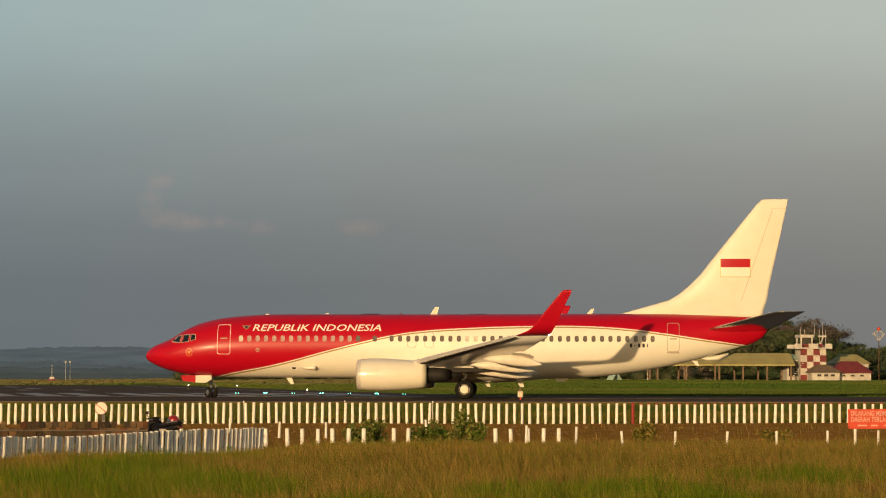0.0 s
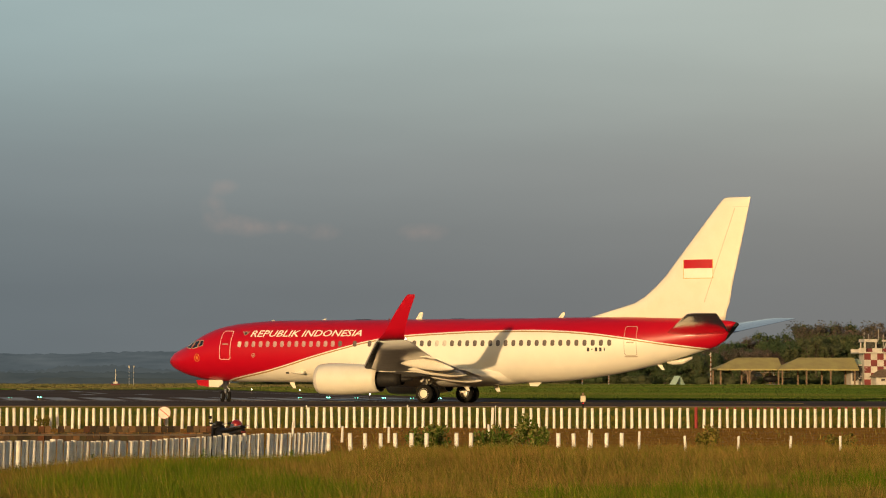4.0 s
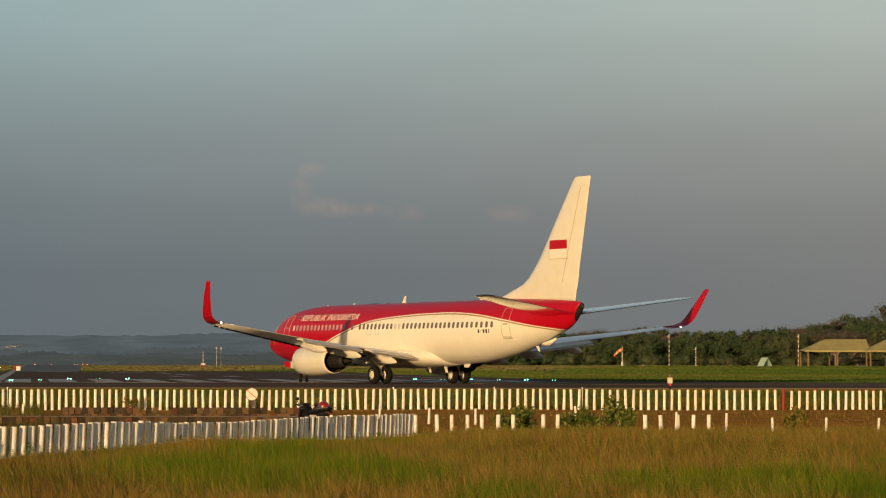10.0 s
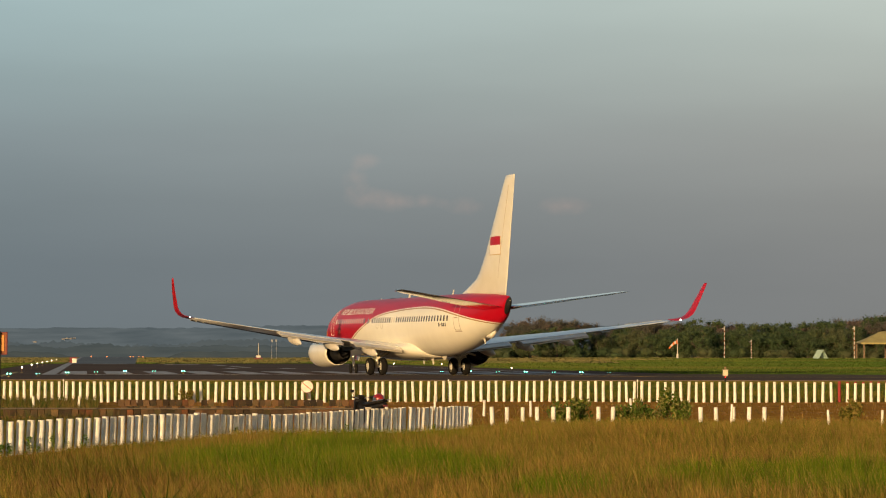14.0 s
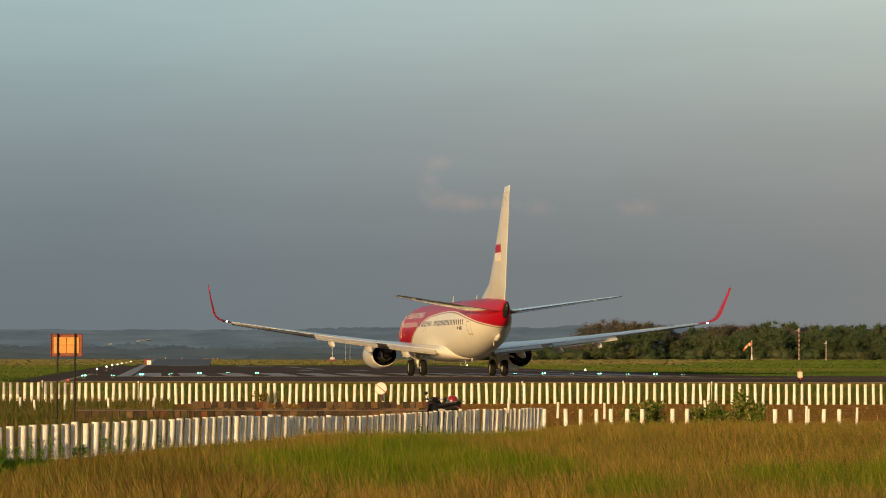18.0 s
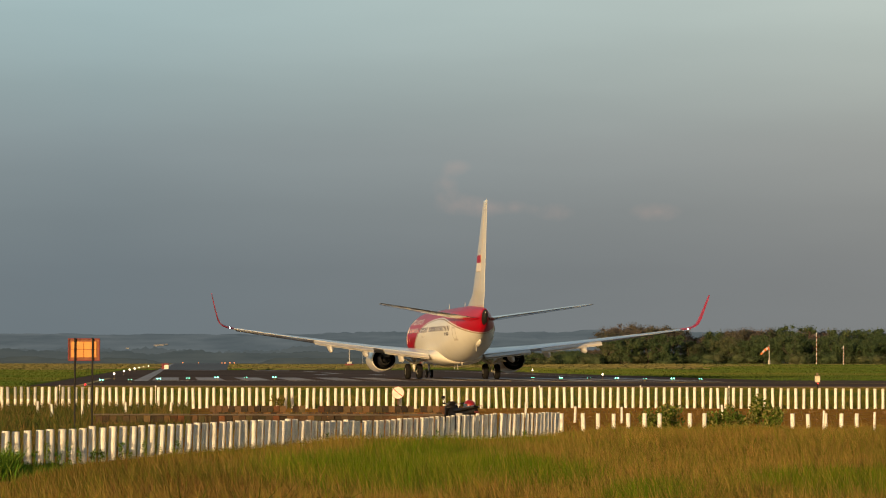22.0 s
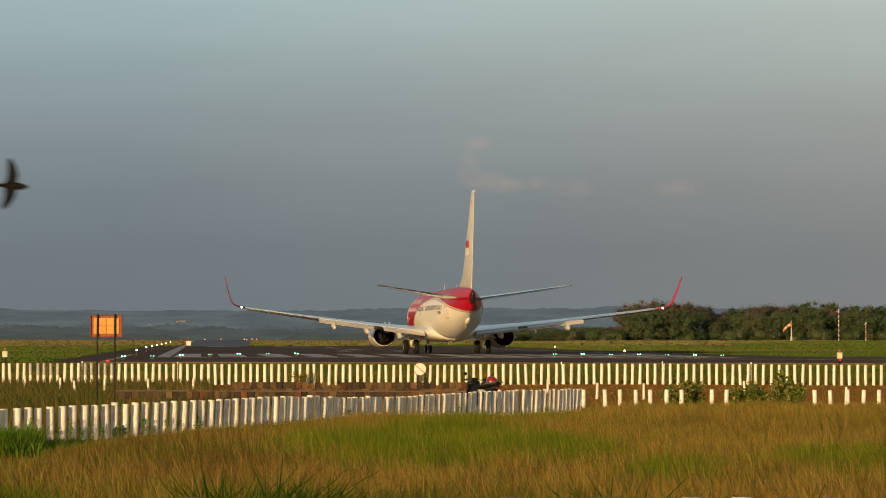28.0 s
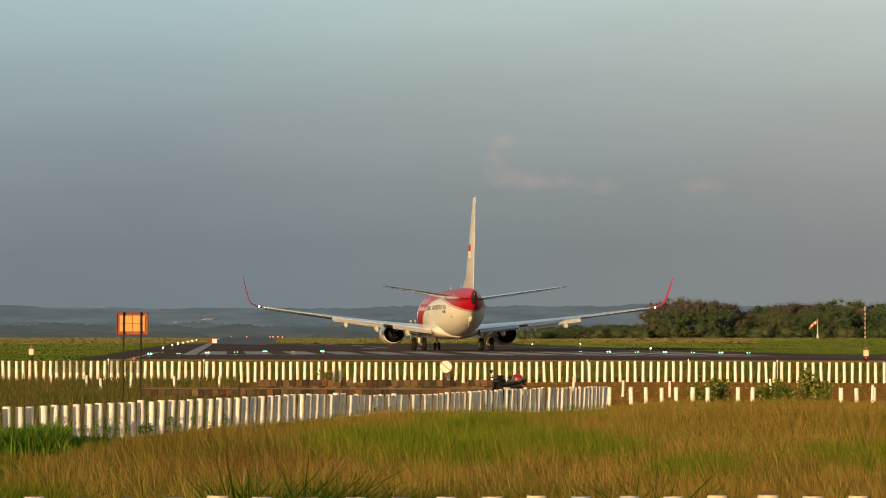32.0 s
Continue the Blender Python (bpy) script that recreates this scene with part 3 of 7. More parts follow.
def build_stakes():
    me = bpy.data.meshes.new("stake")
    bm = rod(bmesh.new(), (0, 0, -.2), (0, 0, .62), .032, .026, 8)
    bm.to_mesh(me)
    bm.free()
    me.materials.append(M_POST)
    fence = thing("wire_fence", Matrix(), "row of thin whitewashed stakes standing in bare earth", "fence")
    far = [(rel / 5246 * d, d, .64) for rel, d in ((-698, 97), (-636, 94), (-610, 88), (-557, 91), (-480, 92), (-401, 92), (226, 92), (313, 84), (396, 84), (484, 88), (575, 88))]
    near = [(753 / 5246 * 66, 66, .95), (843 / 5246 * 62, 62, 1.0)] + [(10.68 + 1.075 * q, 60.3, .9) for q in range(7)]
    for x, y, k in far + near:
        ob = new("stake", me)
        ob.parent = fence
        ob.matrix_local = pose(x, y, ground_z(x, y) + .06, rnd_fence.gauss(0, 2), rnd_fence.gauss(0, 2), 0) @ Matrix.Diagonal((1.3 if y > 80 else 1, 1.3 if y > 80 else 1, k, 1))
    # taller thin pegs whose pale heads stand just above the far fence
    peg = bmesh.new()
    rod(peg, (0, 0, -.2), (0, 0, .76), .012, .012, 6)
    rod(peg, (0, 0, .76), (0, 0, .83), .030, .022, 8)
    me = finish(peg, "peg", M_POST)
    for rel in (-597, -428, 250, 429, 586):
        x, y = rel / 5246 * 110.6, 110.6
        p = new("marker_peg", me)
        p.matrix_world = pose(x, y, ground_z(x, y), 0, 0, 0)
        tagged(p, "thin whitewashed peg with a pale head behind the fence", "peg", "pegs behind the fence")


build_stakes()


# ---- the airliner ----
# Stations are metres aft of the nose tip; the origin lies on the ground between the main wheels, the nose points along +y.
GEAR = 19.6
BODY = ((0.0, 2.58, 2.54, 0.02), (0.06, 2.76, 2.39, 0.19), (0.2, 2.91, 2.25, 0.37), (0.5, 3.14, 2.06, 0.68), (1.0, 3.37, 1.84, 1.01), (1.5, 3.58, 1.67, 1.25),
        (2.0, 3.88, 1.55, 1.42), (2.5, 4.18, 1.44, 1.55), (3.2, 4.49, 1.36, 1.68), (4.0, 4.73, 1.31, 1.77), (5.0, 4.91, 1.27, 1.83), (6.5, 5.05, 1.25, 1.87),
        (8.0, 5.11, 1.24, 1.88), (16.0, 5.12, 1.24, 1.88), (24.0, 5.14, 1.24, 1.88), (26.0, 5.15, 1.26, 1.88),
        (28.0, 5.16, 1.38, 1.83), (30.0, 5.16, 1.64, 1.69), (32.0, 5.14, 2.00, 1.45), (34.0, 5.08, 2.50, 1.10), (35.5, 5.03, 2.92, 0.80), (36.7, 4.96, 3.28, 0.52),
        (37.5, 4.90, 3.54, 0.34), (37.95, 4.80, 3.74, 0.21), (38.12, 4.70, 3.90, 0.14))


def body_at(s):
    """Crown, keel and half width of the fuselage at a station, along smooth curves."""
    s = min(max(s, BODY[0][0]), BODY[-1][0])
    i = max(1, next((k for k in range(len(BODY)) if BODY[k][0] >= s), len(BODY) - 1))
    a, b = BODY[i - 1], BODY[i]
    p, q = BODY[max(0, i - 2)], BODY[min(len(BODY) - 1, i + 1)]
    t, h = (s - a[0]) / (b[0] - a[0]), b[0] - a[0]
    out = []
    for c in (1, 2, 3):
        ma = (b[c] - p[c]) / (b[0] - p[0]) * h
        mb = (q[c] - a[c]) / (q[0] - a[0]) * h
        if i == 1:
            ma = (b[c] - a[c])
        out.append((2 * t ** 3 - 3 * t * t + 1) * a[c] + (t ** 3 - 2 * t * t + t) * ma + (3 * t * t - 2 * t ** 3) * b[c] + (t ** 3 - t * t) * mb)
    return out


def skin(s, z, side, off=0.0):
    """Point on the fuselage skin at a station and height, on one side (-1 left, 1 right), off metres proud."""
    top, low, w = body_at(s)
    c, h = (top + low) / 2, (top - low) / 2
    k = min(0.9995, max(-0.9995, (z - c) / h))
    x = w * math.sqrt(1 - k * k)
    nx, nz = x / (w * w), (z - c) / (h * h)
    n = math.hypot(nx, nz) or 1
    return Vector((side * (x + off * nx / n), GEAR - s, z + off * nz / n))


def livery():
    """Red above and ahead of a sweeping line edged in gold, cream below."""
    m = bpy.data.materials.new("red_and_cream_livery")
    m.use_nodes = True
    nt = m.node_tree
    n, l, b = nt.nodes.new, nt.links.new, nt.nodes["Principled BSDF"]
    co, sep = n("ShaderNodeTexCoord"), n("ShaderNodeSeparateXYZ")
    l(co.outputs["Object"], sep.inputs[0])
    st = n("ShaderNodeMath")
    st.operation = "MULTIPLY_ADD"
    st.inputs[1].default_value, st.inputs[2].default_value = -1 / 40, GEAR / 40
    l(sep.outputs["Y"], st.inputs[0])
    cv = n("ShaderNodeFloatCurve")
    c = cv.mapping.curves[0]
    line = ((0, 0.0), (3.6, 0.9), (4.4, 1.30), (8.2, 2.08), (11.8, 3.03), (13.8, 3.52), (14.8, 3.75), (16.7, 4.05), (20.1, 4.28), (23.7, 4.39), (26.5, 4.39), (29.2, 4.24), (31.6, 3.95), (34.0, 3.60), (36.5, 3.27), (38.5, 3.0))
    c.points[0].location, c.points[1].location = (0, 0), (1, 3.0 / 6)
    for s, z in line[1:]:
        c.points.new(s / 40, z / 6)
    for p in c.points:
        p.handle_type = "AUTO"
    cv.mapping.update()
    l(st.outputs[0], cv.inputs["Value"])
    d = n("ShaderNodeMath")
    d.operation = "MULTIPLY_ADD"
    d.inputs[1].default_value = -6.0
    l(cv.outputs[0], d.inputs[0]), l(sep.outputs["Z"], d.inputs[2])
    r = n("ShaderNodeValToRGB")
    r.color_ramp.interpolation = "CONSTANT"
    mp = n("ShaderNodeMapRange")
    mp.inputs["From Min"].default_value, mp.inputs["From Max"].default_value = -0.5, 0.5
    l(d.outputs[0], mp.inputs["Value"]), l(mp.outputs[0], r.inputs[0])
    e = r.color_ramp.elements
    e[0].position, e[0].color = 0.0, (0.80, 0.78, 0.67, 1)
    e[1].position, e[1].color = 0.5, (0.42, 0.003, 0.016, 1)
    for p, col in ((0.36, (0.36, 0.22, 0.07)), (0.435, (0.82, 0.78, 0.70))):
        k = e.new(p)
        k.color = (*col, 1)
    no, v, hsv = n("ShaderNodeTexNoise"), n("ShaderNodeMapRange"), n("ShaderNodeHueSaturation")
    no.inputs["Scale"].default_value, no.inputs["Detail"].default_value = 1.1, 6
    v.inputs["To Min"].default_value, v.inputs["To Max"].default_value = 0.93, 1.05
    l(co.outputs["Object"], no.inputs["Vector"]), l(no.outputs["Fac"], v.inputs["Value"]), l(v.outputs[0], hsv.inputs["Value"])
    l(r.outputs[0], hsv.inputs["Color"]), l(hsv.outputs[0], b.inputs["Base Color"])
    b.inputs["Roughness"].default_value, b.inputs["Coat Weight"].default_value, b.inputs["Coat Roughness"].default_value = 0.36, 0.06, 0.15
    b.inputs["Specular IOR Level"].default_value = 0.25
    return m


M_LIVERY = livery()


def foil(s, chord, thick, camber=.02, k=9, droop=0.0):
    """Airfoil outline: (station, height) pairs from the tail over the top and back below."""
    up, lo = [], []
    for i in range(k + 1):
        u = 0.5 * (1 + math.cos(math.pi * i / k))
        t = 5 * thick * (0.2969 * math.sqrt(u) - 0.126 * u - 0.3516 * u * u + 0.2843 * u ** 3 - 0.1015 * u ** 4)
        cam_ = camber * (1 - (2 * u - 1) ** 2) - droop * u
        up.append((s + u * chord, (cam_ + t) * chord + 0.004))
        lo.append((s + u * chord, (cam_ - t * 0.8) * chord - 0.004))
    return up + lo[::-1][1:]


def plate(sections, upright=False, camber=.02, droop=0.0):
    """A wing, tailplane or fin through sections (across, leading edge, chord, height, thickness[, cant in degrees])."""
    bm, rings = bmesh.new(), []
    for sec in sections:
        y, le, ch, z, th = sec[:5]
        cant = radians(sec[5]) if len(sec) > 5 else 0
        ring = []
        for st, hh in foil(le, ch, th, camber, 9, droop):
            if upright:
                u = (st - le) / ch
                t = 5 * th * ch * (0.2969 * math.sqrt(max(u, 0)) - 0.126 * u - 0.3516 * u * u + 0.2843 * u ** 3 - 0.1015 * u ** 4)
                ring.append((math.copysign(t + .004, hh - .02 * (1 - (2 * u - 1) ** 2) * ch), GEAR - st, z))
            else:
                sg = 1 if y > 0 else -1
                ring.append((y - sg * hh * math.sin(cant), GEAR - st, z + hh * math.cos(cant)))
        rings.append(ring)
    return loft(bm, rings)


def patch(parent, name, outline, side, mat, off=0.012, label=""):
    """A thin plate that hugs the fuselage, given by its outline in stations and heights."""
    bm = bmesh.new()
    c = (sum(p[0] for p in outline) / len(outline), sum(p[1] for p in outline) / len(outline))
    rings = [[skin(s, z, side, -0.01) for s, z in outline], [skin(s, z, side, off) for s, z in outline], [skin((s + c[0]) / 2, (z + c[1]) / 2, side, off) for s, z in outline]]
    loft(bm, rings, True, True)
    return part(name, bm, mat, parent, label)


def rounded(s0, s1, z0, z1, r, k=4):
    pts = []
    for cs, cz, a0 in ((s1 - r, z1 - r, 0), (s0 + r, z1 - r, 90), (s0 + r, z0 + r, 180), (s1 - r, z0 + r, 270)):
        for i in range(k + 1):
            a = radians(a0 + 90 * i / k)
            pts.append((cs + r * math.cos(a), cz + r * math.sin(a)))
    return pts


def band(parent, name, outline, side, mat, width=0.045, off=0.008):
    """A narrow painted or sealed outline on the fuselage."""
    bm = bmesh.new()
    c = (sum(p[0] for p in outline) / len(outline), sum(p[1] for p in outline) / len(outline))
    fine = []
    k = len(outline)
    for i in range(k):
        a, b = outline[i], outline[(i + 1) % k]
        m = max(1, int(math.dist(a, b) / 0.15))
        fine += [(a[0] + (b[0] - a[0]) * j / m, a[1] + (b[1] - a[1]) * j / m) for j in range(m)]
    inner = [(s - math.copysign(min(width, abs(s - c[0])), s - c[0]), z - math.copysign(min(width, abs(z - c[1])), z - c[1])) for s, z in fine]
    o0, o1, i1, i0 = ([bm.verts.new(skin(s, z, side, d)) for s, z in pts] for pts, d in ((fine, -.005), (fine, off), (inner, off), (inner, -.005)))
    k = len(fine)
    for i in range(k):
        j = (i + 1) % k
        for p, q in ((o0, o1), (o1, i1), (i1, i0)):
            bm.faces.new((p[i], p[j], q[j], q[i]))
    return part(name, bm, mat, parent)


def wheel(parent, x, y, r, w, mat_rim=M_CREAM):
    """A tyre with its rim, turning about its own axle."""
    side = Matrix.Rotation(radians(90), 4, "Y")
    h = w / 2
    tyre = part("wheel", turned(((-h * .75, r * .56), (-h, r * .68), (-h, r * .86), (-h * .6, r * .97), (0, r), (h * .6, r * .97), (h, r * .86), (h, r * .68), (h * .75, r * .56)), side, 28), M_RUBBER, parent, "black rubber tyre", True)
    part("rim", turned(((-h * .84, r * .1), (-h * .84, r * .3), (-h * .7, r * .52), (-h * .8, r * .57), (h * .8, r * .57), (h * .7, r * .52), (h * .84, r * .3), (h * .84, r * .1)), side, 20), mat_rim, tyre, "cream wheel rim")
    tyre.matrix_local = pose(x, y, r)
    return tyre


FIN = ((0, 28.0, 9.55, 4.92, .026), (0, 29.1, 8.5, 5.20, .030), (0, 30.1, 7.55, 5.48, .036), (0, 31.0, 6.75, 5.73, .044), (0, 31.85, 5.98, 5.98, .056), (0, 32.45, 5.45, 6.32, .070), (0, 33.10, 4.88, 6.85, .080), (0, 33.76, 4.36, 7.5, .085), (0, 35.28, 3.28, 9.4, .085), (0, 37.22, 1.86, 11.8, .085), (0, 37.5, 1.64, 12.08, .07), (0, 37.75, 1.38, 12.13, .02))


def fin_half(s, z):
    """Half thickness of the fin at a station and height."""
    zs = [r[3] for r in FIN]
    le, ch, th = (float(np.interp(z, zs, [r[c] for r in FIN])) for c in (1, 2, 4))
    u = min(1, max(0, (s - le) / ch))
    return ch * 5 * th * (0.2969 * math.sqrt(u) - 0.126 * u - 0.3516 * u * u + 0.2843 * u ** 3 - 0.1015 * u ** 4)


def build_airliner():
    a = thing("airliner", pose(22.06, 179.18, 0, 0, 0, 81.06), "red and cream twin-engined jet airliner with tall winglets", "airplane")
    # fuselage
    k, rings = 56, []
    ss = [0, .02, .06, .12, .2, .35, .5, .75, 1, 1.25, 1.5, 1.75, 2, 2.25, 2.5, 2.85, 3.2, 3.6, 4, 4.5, 5, 5.75, 6.5, 7.2] + [8 + .75 * i for i in range(24)] + [26, 27, 28, 29, 30, 31, 32, 33, 34, 34.8, 35.5, 36.1, 36.7, 37.1, 37.5, 37.75, 37.95, 38.06, 38.12]
    for s in ss:
        top, low, w = body_at(s)
        slant = .34 * smooth_step(36.7, 38.12, s)
        rings.append([(w * math.cos(i * math.tau / k), GEAR - s - slant * math.sin(i * math.tau / k) + .12 * slant, (top + low) / 2 + (top - low) / 2 * math.sin(i * math.tau / k)) for i in range(k)])
    cut = ss.index(37.95)
    part("fuselage", loft(bmesh.new(), rings[:cut + 1]), M_LIVERY, a, "red upper and cream lower fuselage", True)
    part("tail_cap", loft(bmesh.new(), rings[cut:]), M_DARK, a, "sooty black end of the tail cone", True)
    part("tail_light", dome(.05, (0, GEAR - 38.28, 4.60), 8), M_WHITE, a, "small white tail lamp")
    # belly fairing
    rings = []
    for s, w, d in ((12.6, .3, .02), (13.4, 1.5, .12), (14.6, 2.02, .22), (17, 2.12, .28), (20, 2.12, .28), (22, 2.0, .24), (23.6, 1.5, .12), (24.6, .4, .02)):
        rings.append([(w * math.cos(i * math.tau / 24), GEAR - s, 1.65 + (.75 if math.sin(i * math.tau / 24) > 0 else .41 + d) * math.sin(i * math.tau / 24)) for i in range(24)])
    part("belly_fairing", loft(bmesh.new(), rings), M_CREAM, a, "cream belly fairing", True)
    # cockpit glass
    for sd in (-1, 1):
        for outline in (((1.72, 3.40), (2.26, 3.34), (2.36, 3.80), (2.08, 3.78)), ((2.34, 3.34), (2.82, 3.40), (2.86, 3.87), (2.44, 3.83)), ((2.90, 3.44), (3.26, 3.55), (3.22, 3.86), (2.93, 3.88))):
            patch(a, "cockpit_window", outline, sd, M_COCKPIT, 0.015, "dark cockpit glass")
            band(a, "cockpit_window_frame", outline, sd, M_SEAM, 0.03, 0.02)
    # cabin windows share one mesh
    wm = bmesh.new()
    loft(wm, [[(d, y, z) for y, z in ((p[0], p[1]) for p in rounded(-q, q, -h, h, q * .8, 3))] for d, q, h in ((-.01, .125, .185), (.014, .125, .185), (.016, .09, .145))])
    glass = finish(wm, "cabin_window", M_PANE)
    wm = bmesh.new()
    loft(wm, [[(d, y, z) for y, z in ((p[0], p[1]) for p in rounded(-q, q, -h, h, q * .8, 3))] for d, q, h in ((-.01, .125, .185), (.012, .125, .185), (.016, .09, .145))])
    plug = finish(wm, "plugged_window", M_PLUG)
    # the forward windows take a paler, pinkish glass
    tinted = glass.copy()
    tinted.materials[0] = M_PALEGLASS
    for sd in (-1, 1):
        for i in range(50):
            s = 6.03 + 0.507 * i
            if i in (15, 17) and sd == -1:
                continue
            shut = i in (0, 27, 28)
            ob = new("cabin_window", plug if shut else tinted if i < 14 else glass)
            ob.parent = a
            p, q = skin(s, 3.61, sd), skin(s, 3.61, sd, 0.1)
            tilt = math.degrees(math.atan2(q.z - p.z, abs(q.x - p.x)))
            ob.matrix_local = Matrix.Translation(p) @ pose(0, 0, 0, 0, 0, 0 if sd > 0 else 180) @ pose(0, 0, 0, 0, -tilt, 0)
            if shut:
                tagged(ob, "cream plugged cabin window")
        # doors and exits
        for s0, s1, z0, z1 in ((4.58, 5.38, 2.66, 4.46), (31.75, 32.50, 2.85, 4.58)):
            door = band(a, "cabin_door", rounded(s0, s1, z0, z1, .12), sd, M_LETTER if s0 < 9 else M_SEAM, .026)
            tagged(door, "cabin door outlined in cream")
            patch(door, "door_handle", rounded((s0 + s1) / 2 - .22, (s0 + s1) / 2 + .22, 3.58, 3.66, .03), sd, M_DIMCREST if s0 < 9 else M_SEAM, .02)
            if s0 > 9:
                patch(door, "door_sill", ((s0, z0 - .09), (s1, z0 - .09), (s1, z0 - .03), (s0, z0 - .03)), sd, M_SEAM, .02)
        for c in (16.38, 17.42):
            band(a, "overwing_exit", rounded(c - .27, c + .27, 3.08, 4.02, .12), sd, M_SEAM, .022, .006)
        # emblem on the nose
        ring = [(2.86 + .21 * math.cos(i * math.tau / 20), 2.78 + .25 * math.sin(i * math.tau / 20)) for i in range(20)]
        em = band(a, "nose_emblem", ring, sd, M_NOSEGOLD, .032, .01)
        patch(em, "star", [(2.86 + r * math.cos(t), 2.78 + r * 1.15 * math.sin(t)) for i in range(10) for r, t in (((.14, .06)[i % 2], math.pi / 2 + i * math.pi / 5),)], sd, M_NOSEGOLD, .012)
        # static port, probes and small service panels on the nose
        port = band(a, "static_port", [(7.05 + .13 * math.cos(i * math.tau / 14), 2.92 + .13 * math.sin(i * math.tau / 14)) for i in range(14)], sd, M_DIMCREST, .03, .012)
        patch(port, "port_plate", [(7.05 + .05 * math.cos(i * math.tau / 8), 2.92 + .05 * math.sin(i * math.tau / 8)) for i in range(8)], sd, M_DIMCREST, .014)
        patch(a, "outflow_panel", rounded(9.1, 9.32, 1.78, 1.88, .03), sd, M_DARK, .012)
        for s0, s1, z0, z1 in ((29.0, 30.5, 2.2, 2.98), (11.1, 12.4, 1.72, 2.5)):
            if sd > 0:
                band(a, "cargo_door", rounded(s0, s1, z0, z1, .1), sd, M_SEAM, .02, .005)
    # lettering on the port side
    def letters(text, s0, z0, size, shear, mat, name, length, label):
        pts, faces = lettering(text, size, shear)
        k = length / max(p.x for p in pts)
        bm = bmesh.new()
        vs = [bm.verts.new(skin(s0 + p.x * k, z0 + p.y, -1, .014)) for p in pts]
        for f in faces:
            bm.faces.new([vs[i] for i in f])
        ob = new(name, finish(bm, name, mat))
        ob.parent = a
        tagged(ob, label)
    letters("REPUBLIK INDONESIA", 6.66, 4.075, 0.56, 0.25, M_LETTER, "title_lettering", 7.86, "cream slanted capital lettering")
    crest = patch(a, "crest", ((6.12, 4.32), (6.05, 4.44), (6.21, 4.38), (6.32, 4.44), (6.43, 4.38), (6.59, 4.44), (6.53, 4.32), (6.38, 4.17), (6.26, 4.17)), -1, M_DIMCREST, .014, "small dull gold crest")
    patch(crest, "crest_shield", ((6.24, 4.21), (6.40, 4.21), (6.40, 4.35), (6.24, 4.35)), -1, M_BLACKMARK, .02)
    for i, (w, x) in enumerate(((.15, 0), (.10, .26), (.14, .50), (.14, .76), (.06, 1.04))):
        patch(a, "registration_bar", rounded(29.5 + x, 29.5 + x + w, 3.10 if i != 1 else 3.2, 3.33 if i != 1 else 3.25, .02, 1), -1, M_BLACKMARK, .012)
    # fin and tailplanes
    fin = part("fin", plate(FIN, True), M_CREAM, a, "tall cream tail fin", True)
    for sd in (-1, 1):
        def fin_plate(name, s0, s1, z0, z1, mat, off, par):
            bm = bmesh.new()
            k = max(1, int((s1 - s0) / .25))
            ss_ = [s0 + (s1 - s0) * i / k for i in range(k + 1)]
            out = [(s, z0) for s in ss_] + [(s, z1) for s in ss_[::-1]]
            lo, hi = ([bm.verts.new((sd * (fin_half(s, z) + d), GEAR - s, z)) for s, z in out] for d in (-.02, off))
            n = len(out)
            for i in range(n):
                bm.faces.new((lo[i], lo[(i + 1) % n], hi[(i + 1) % n], hi[i]))
            for i in range(k):
                bm.faces.new((hi[i], hi[i + 1], hi[n - 2 - i], hi[n - 1 - i]))
            return part(name, bm, mat, par)
        flag = fin_plate("flag", 35.04, 36.82, 7.98, 8.50, M_RED, .012, a)
        tagged(flag, "red and white flag on the fin")
        fin_plate("flag_white", 35.04, 36.82, 7.42, 7.98, M_LETTER, .011, flag)
        for s0, s1, z0, z1 in ((35.00, 35.04, 7.38, 8.5), (36.82, 36.86, 7.38, 8.5), (35.00, 36.86, 7.38, 7.42)):
            fin_plate("flag_outline", s0, s1, z0, z1, M_GOLD, .013, flag)
        hinge = bmesh.new()
        line = [(36.28 + (zz - 5.98) * .345, zz) for zz in (5.98, 6.8, 7.6, 8.4, 9.2, 10.0, 10.8, 11.5)]
        loft(hinge, [[(sd * (fin_half(q, zz) + d), GEAR - q, zz) for q, d in ((ss_, -.02), (ss_, .016), (ss_ + .03, .016), (ss_ + .03, -.02))] for ss_, zz in line])
        part("rudder_hinge", hinge, M_SEAM, fin, "hinge line of the rudder")
        fin_plate("tip_seam", 38.05, 38.95, 11.55, 11.58, M_PLUG, .012, fin)
        st = part("tailplane", plate(((sd * .4, 33.9, 4.1, 4.12, .085), (sd * 1.0, 34.3, 3.8, 4.21, .085), (sd * 6.7, 37.55, 1.95, 5.06, .08), (sd * 7.05, 37.82, 1.75, 5.11, .07), (sd * 7.17, 38.3, 1.25, 5.13, .04)), camber=-.004, droop=-.02), M_STAB, a, "polished metal tailplane mirroring its surroundings", True)
        # edge takes a dark colour in place of the tailplane's unlit underside
        el = bmesh.new()
        loft(el, [[(sd * y, GEAR - s, z + h) for s, h in ((te - .05, .012), (te + .04, .005), (te + .04, -.005), (te - .05, -.012))] for y, te, z in ((1.2, 38.08, 4.31), (6.9, 39.5, 5.125))])
        part("elevator_edge", el, M_LINING, st, "trailing edge darkened like the unlit underside")
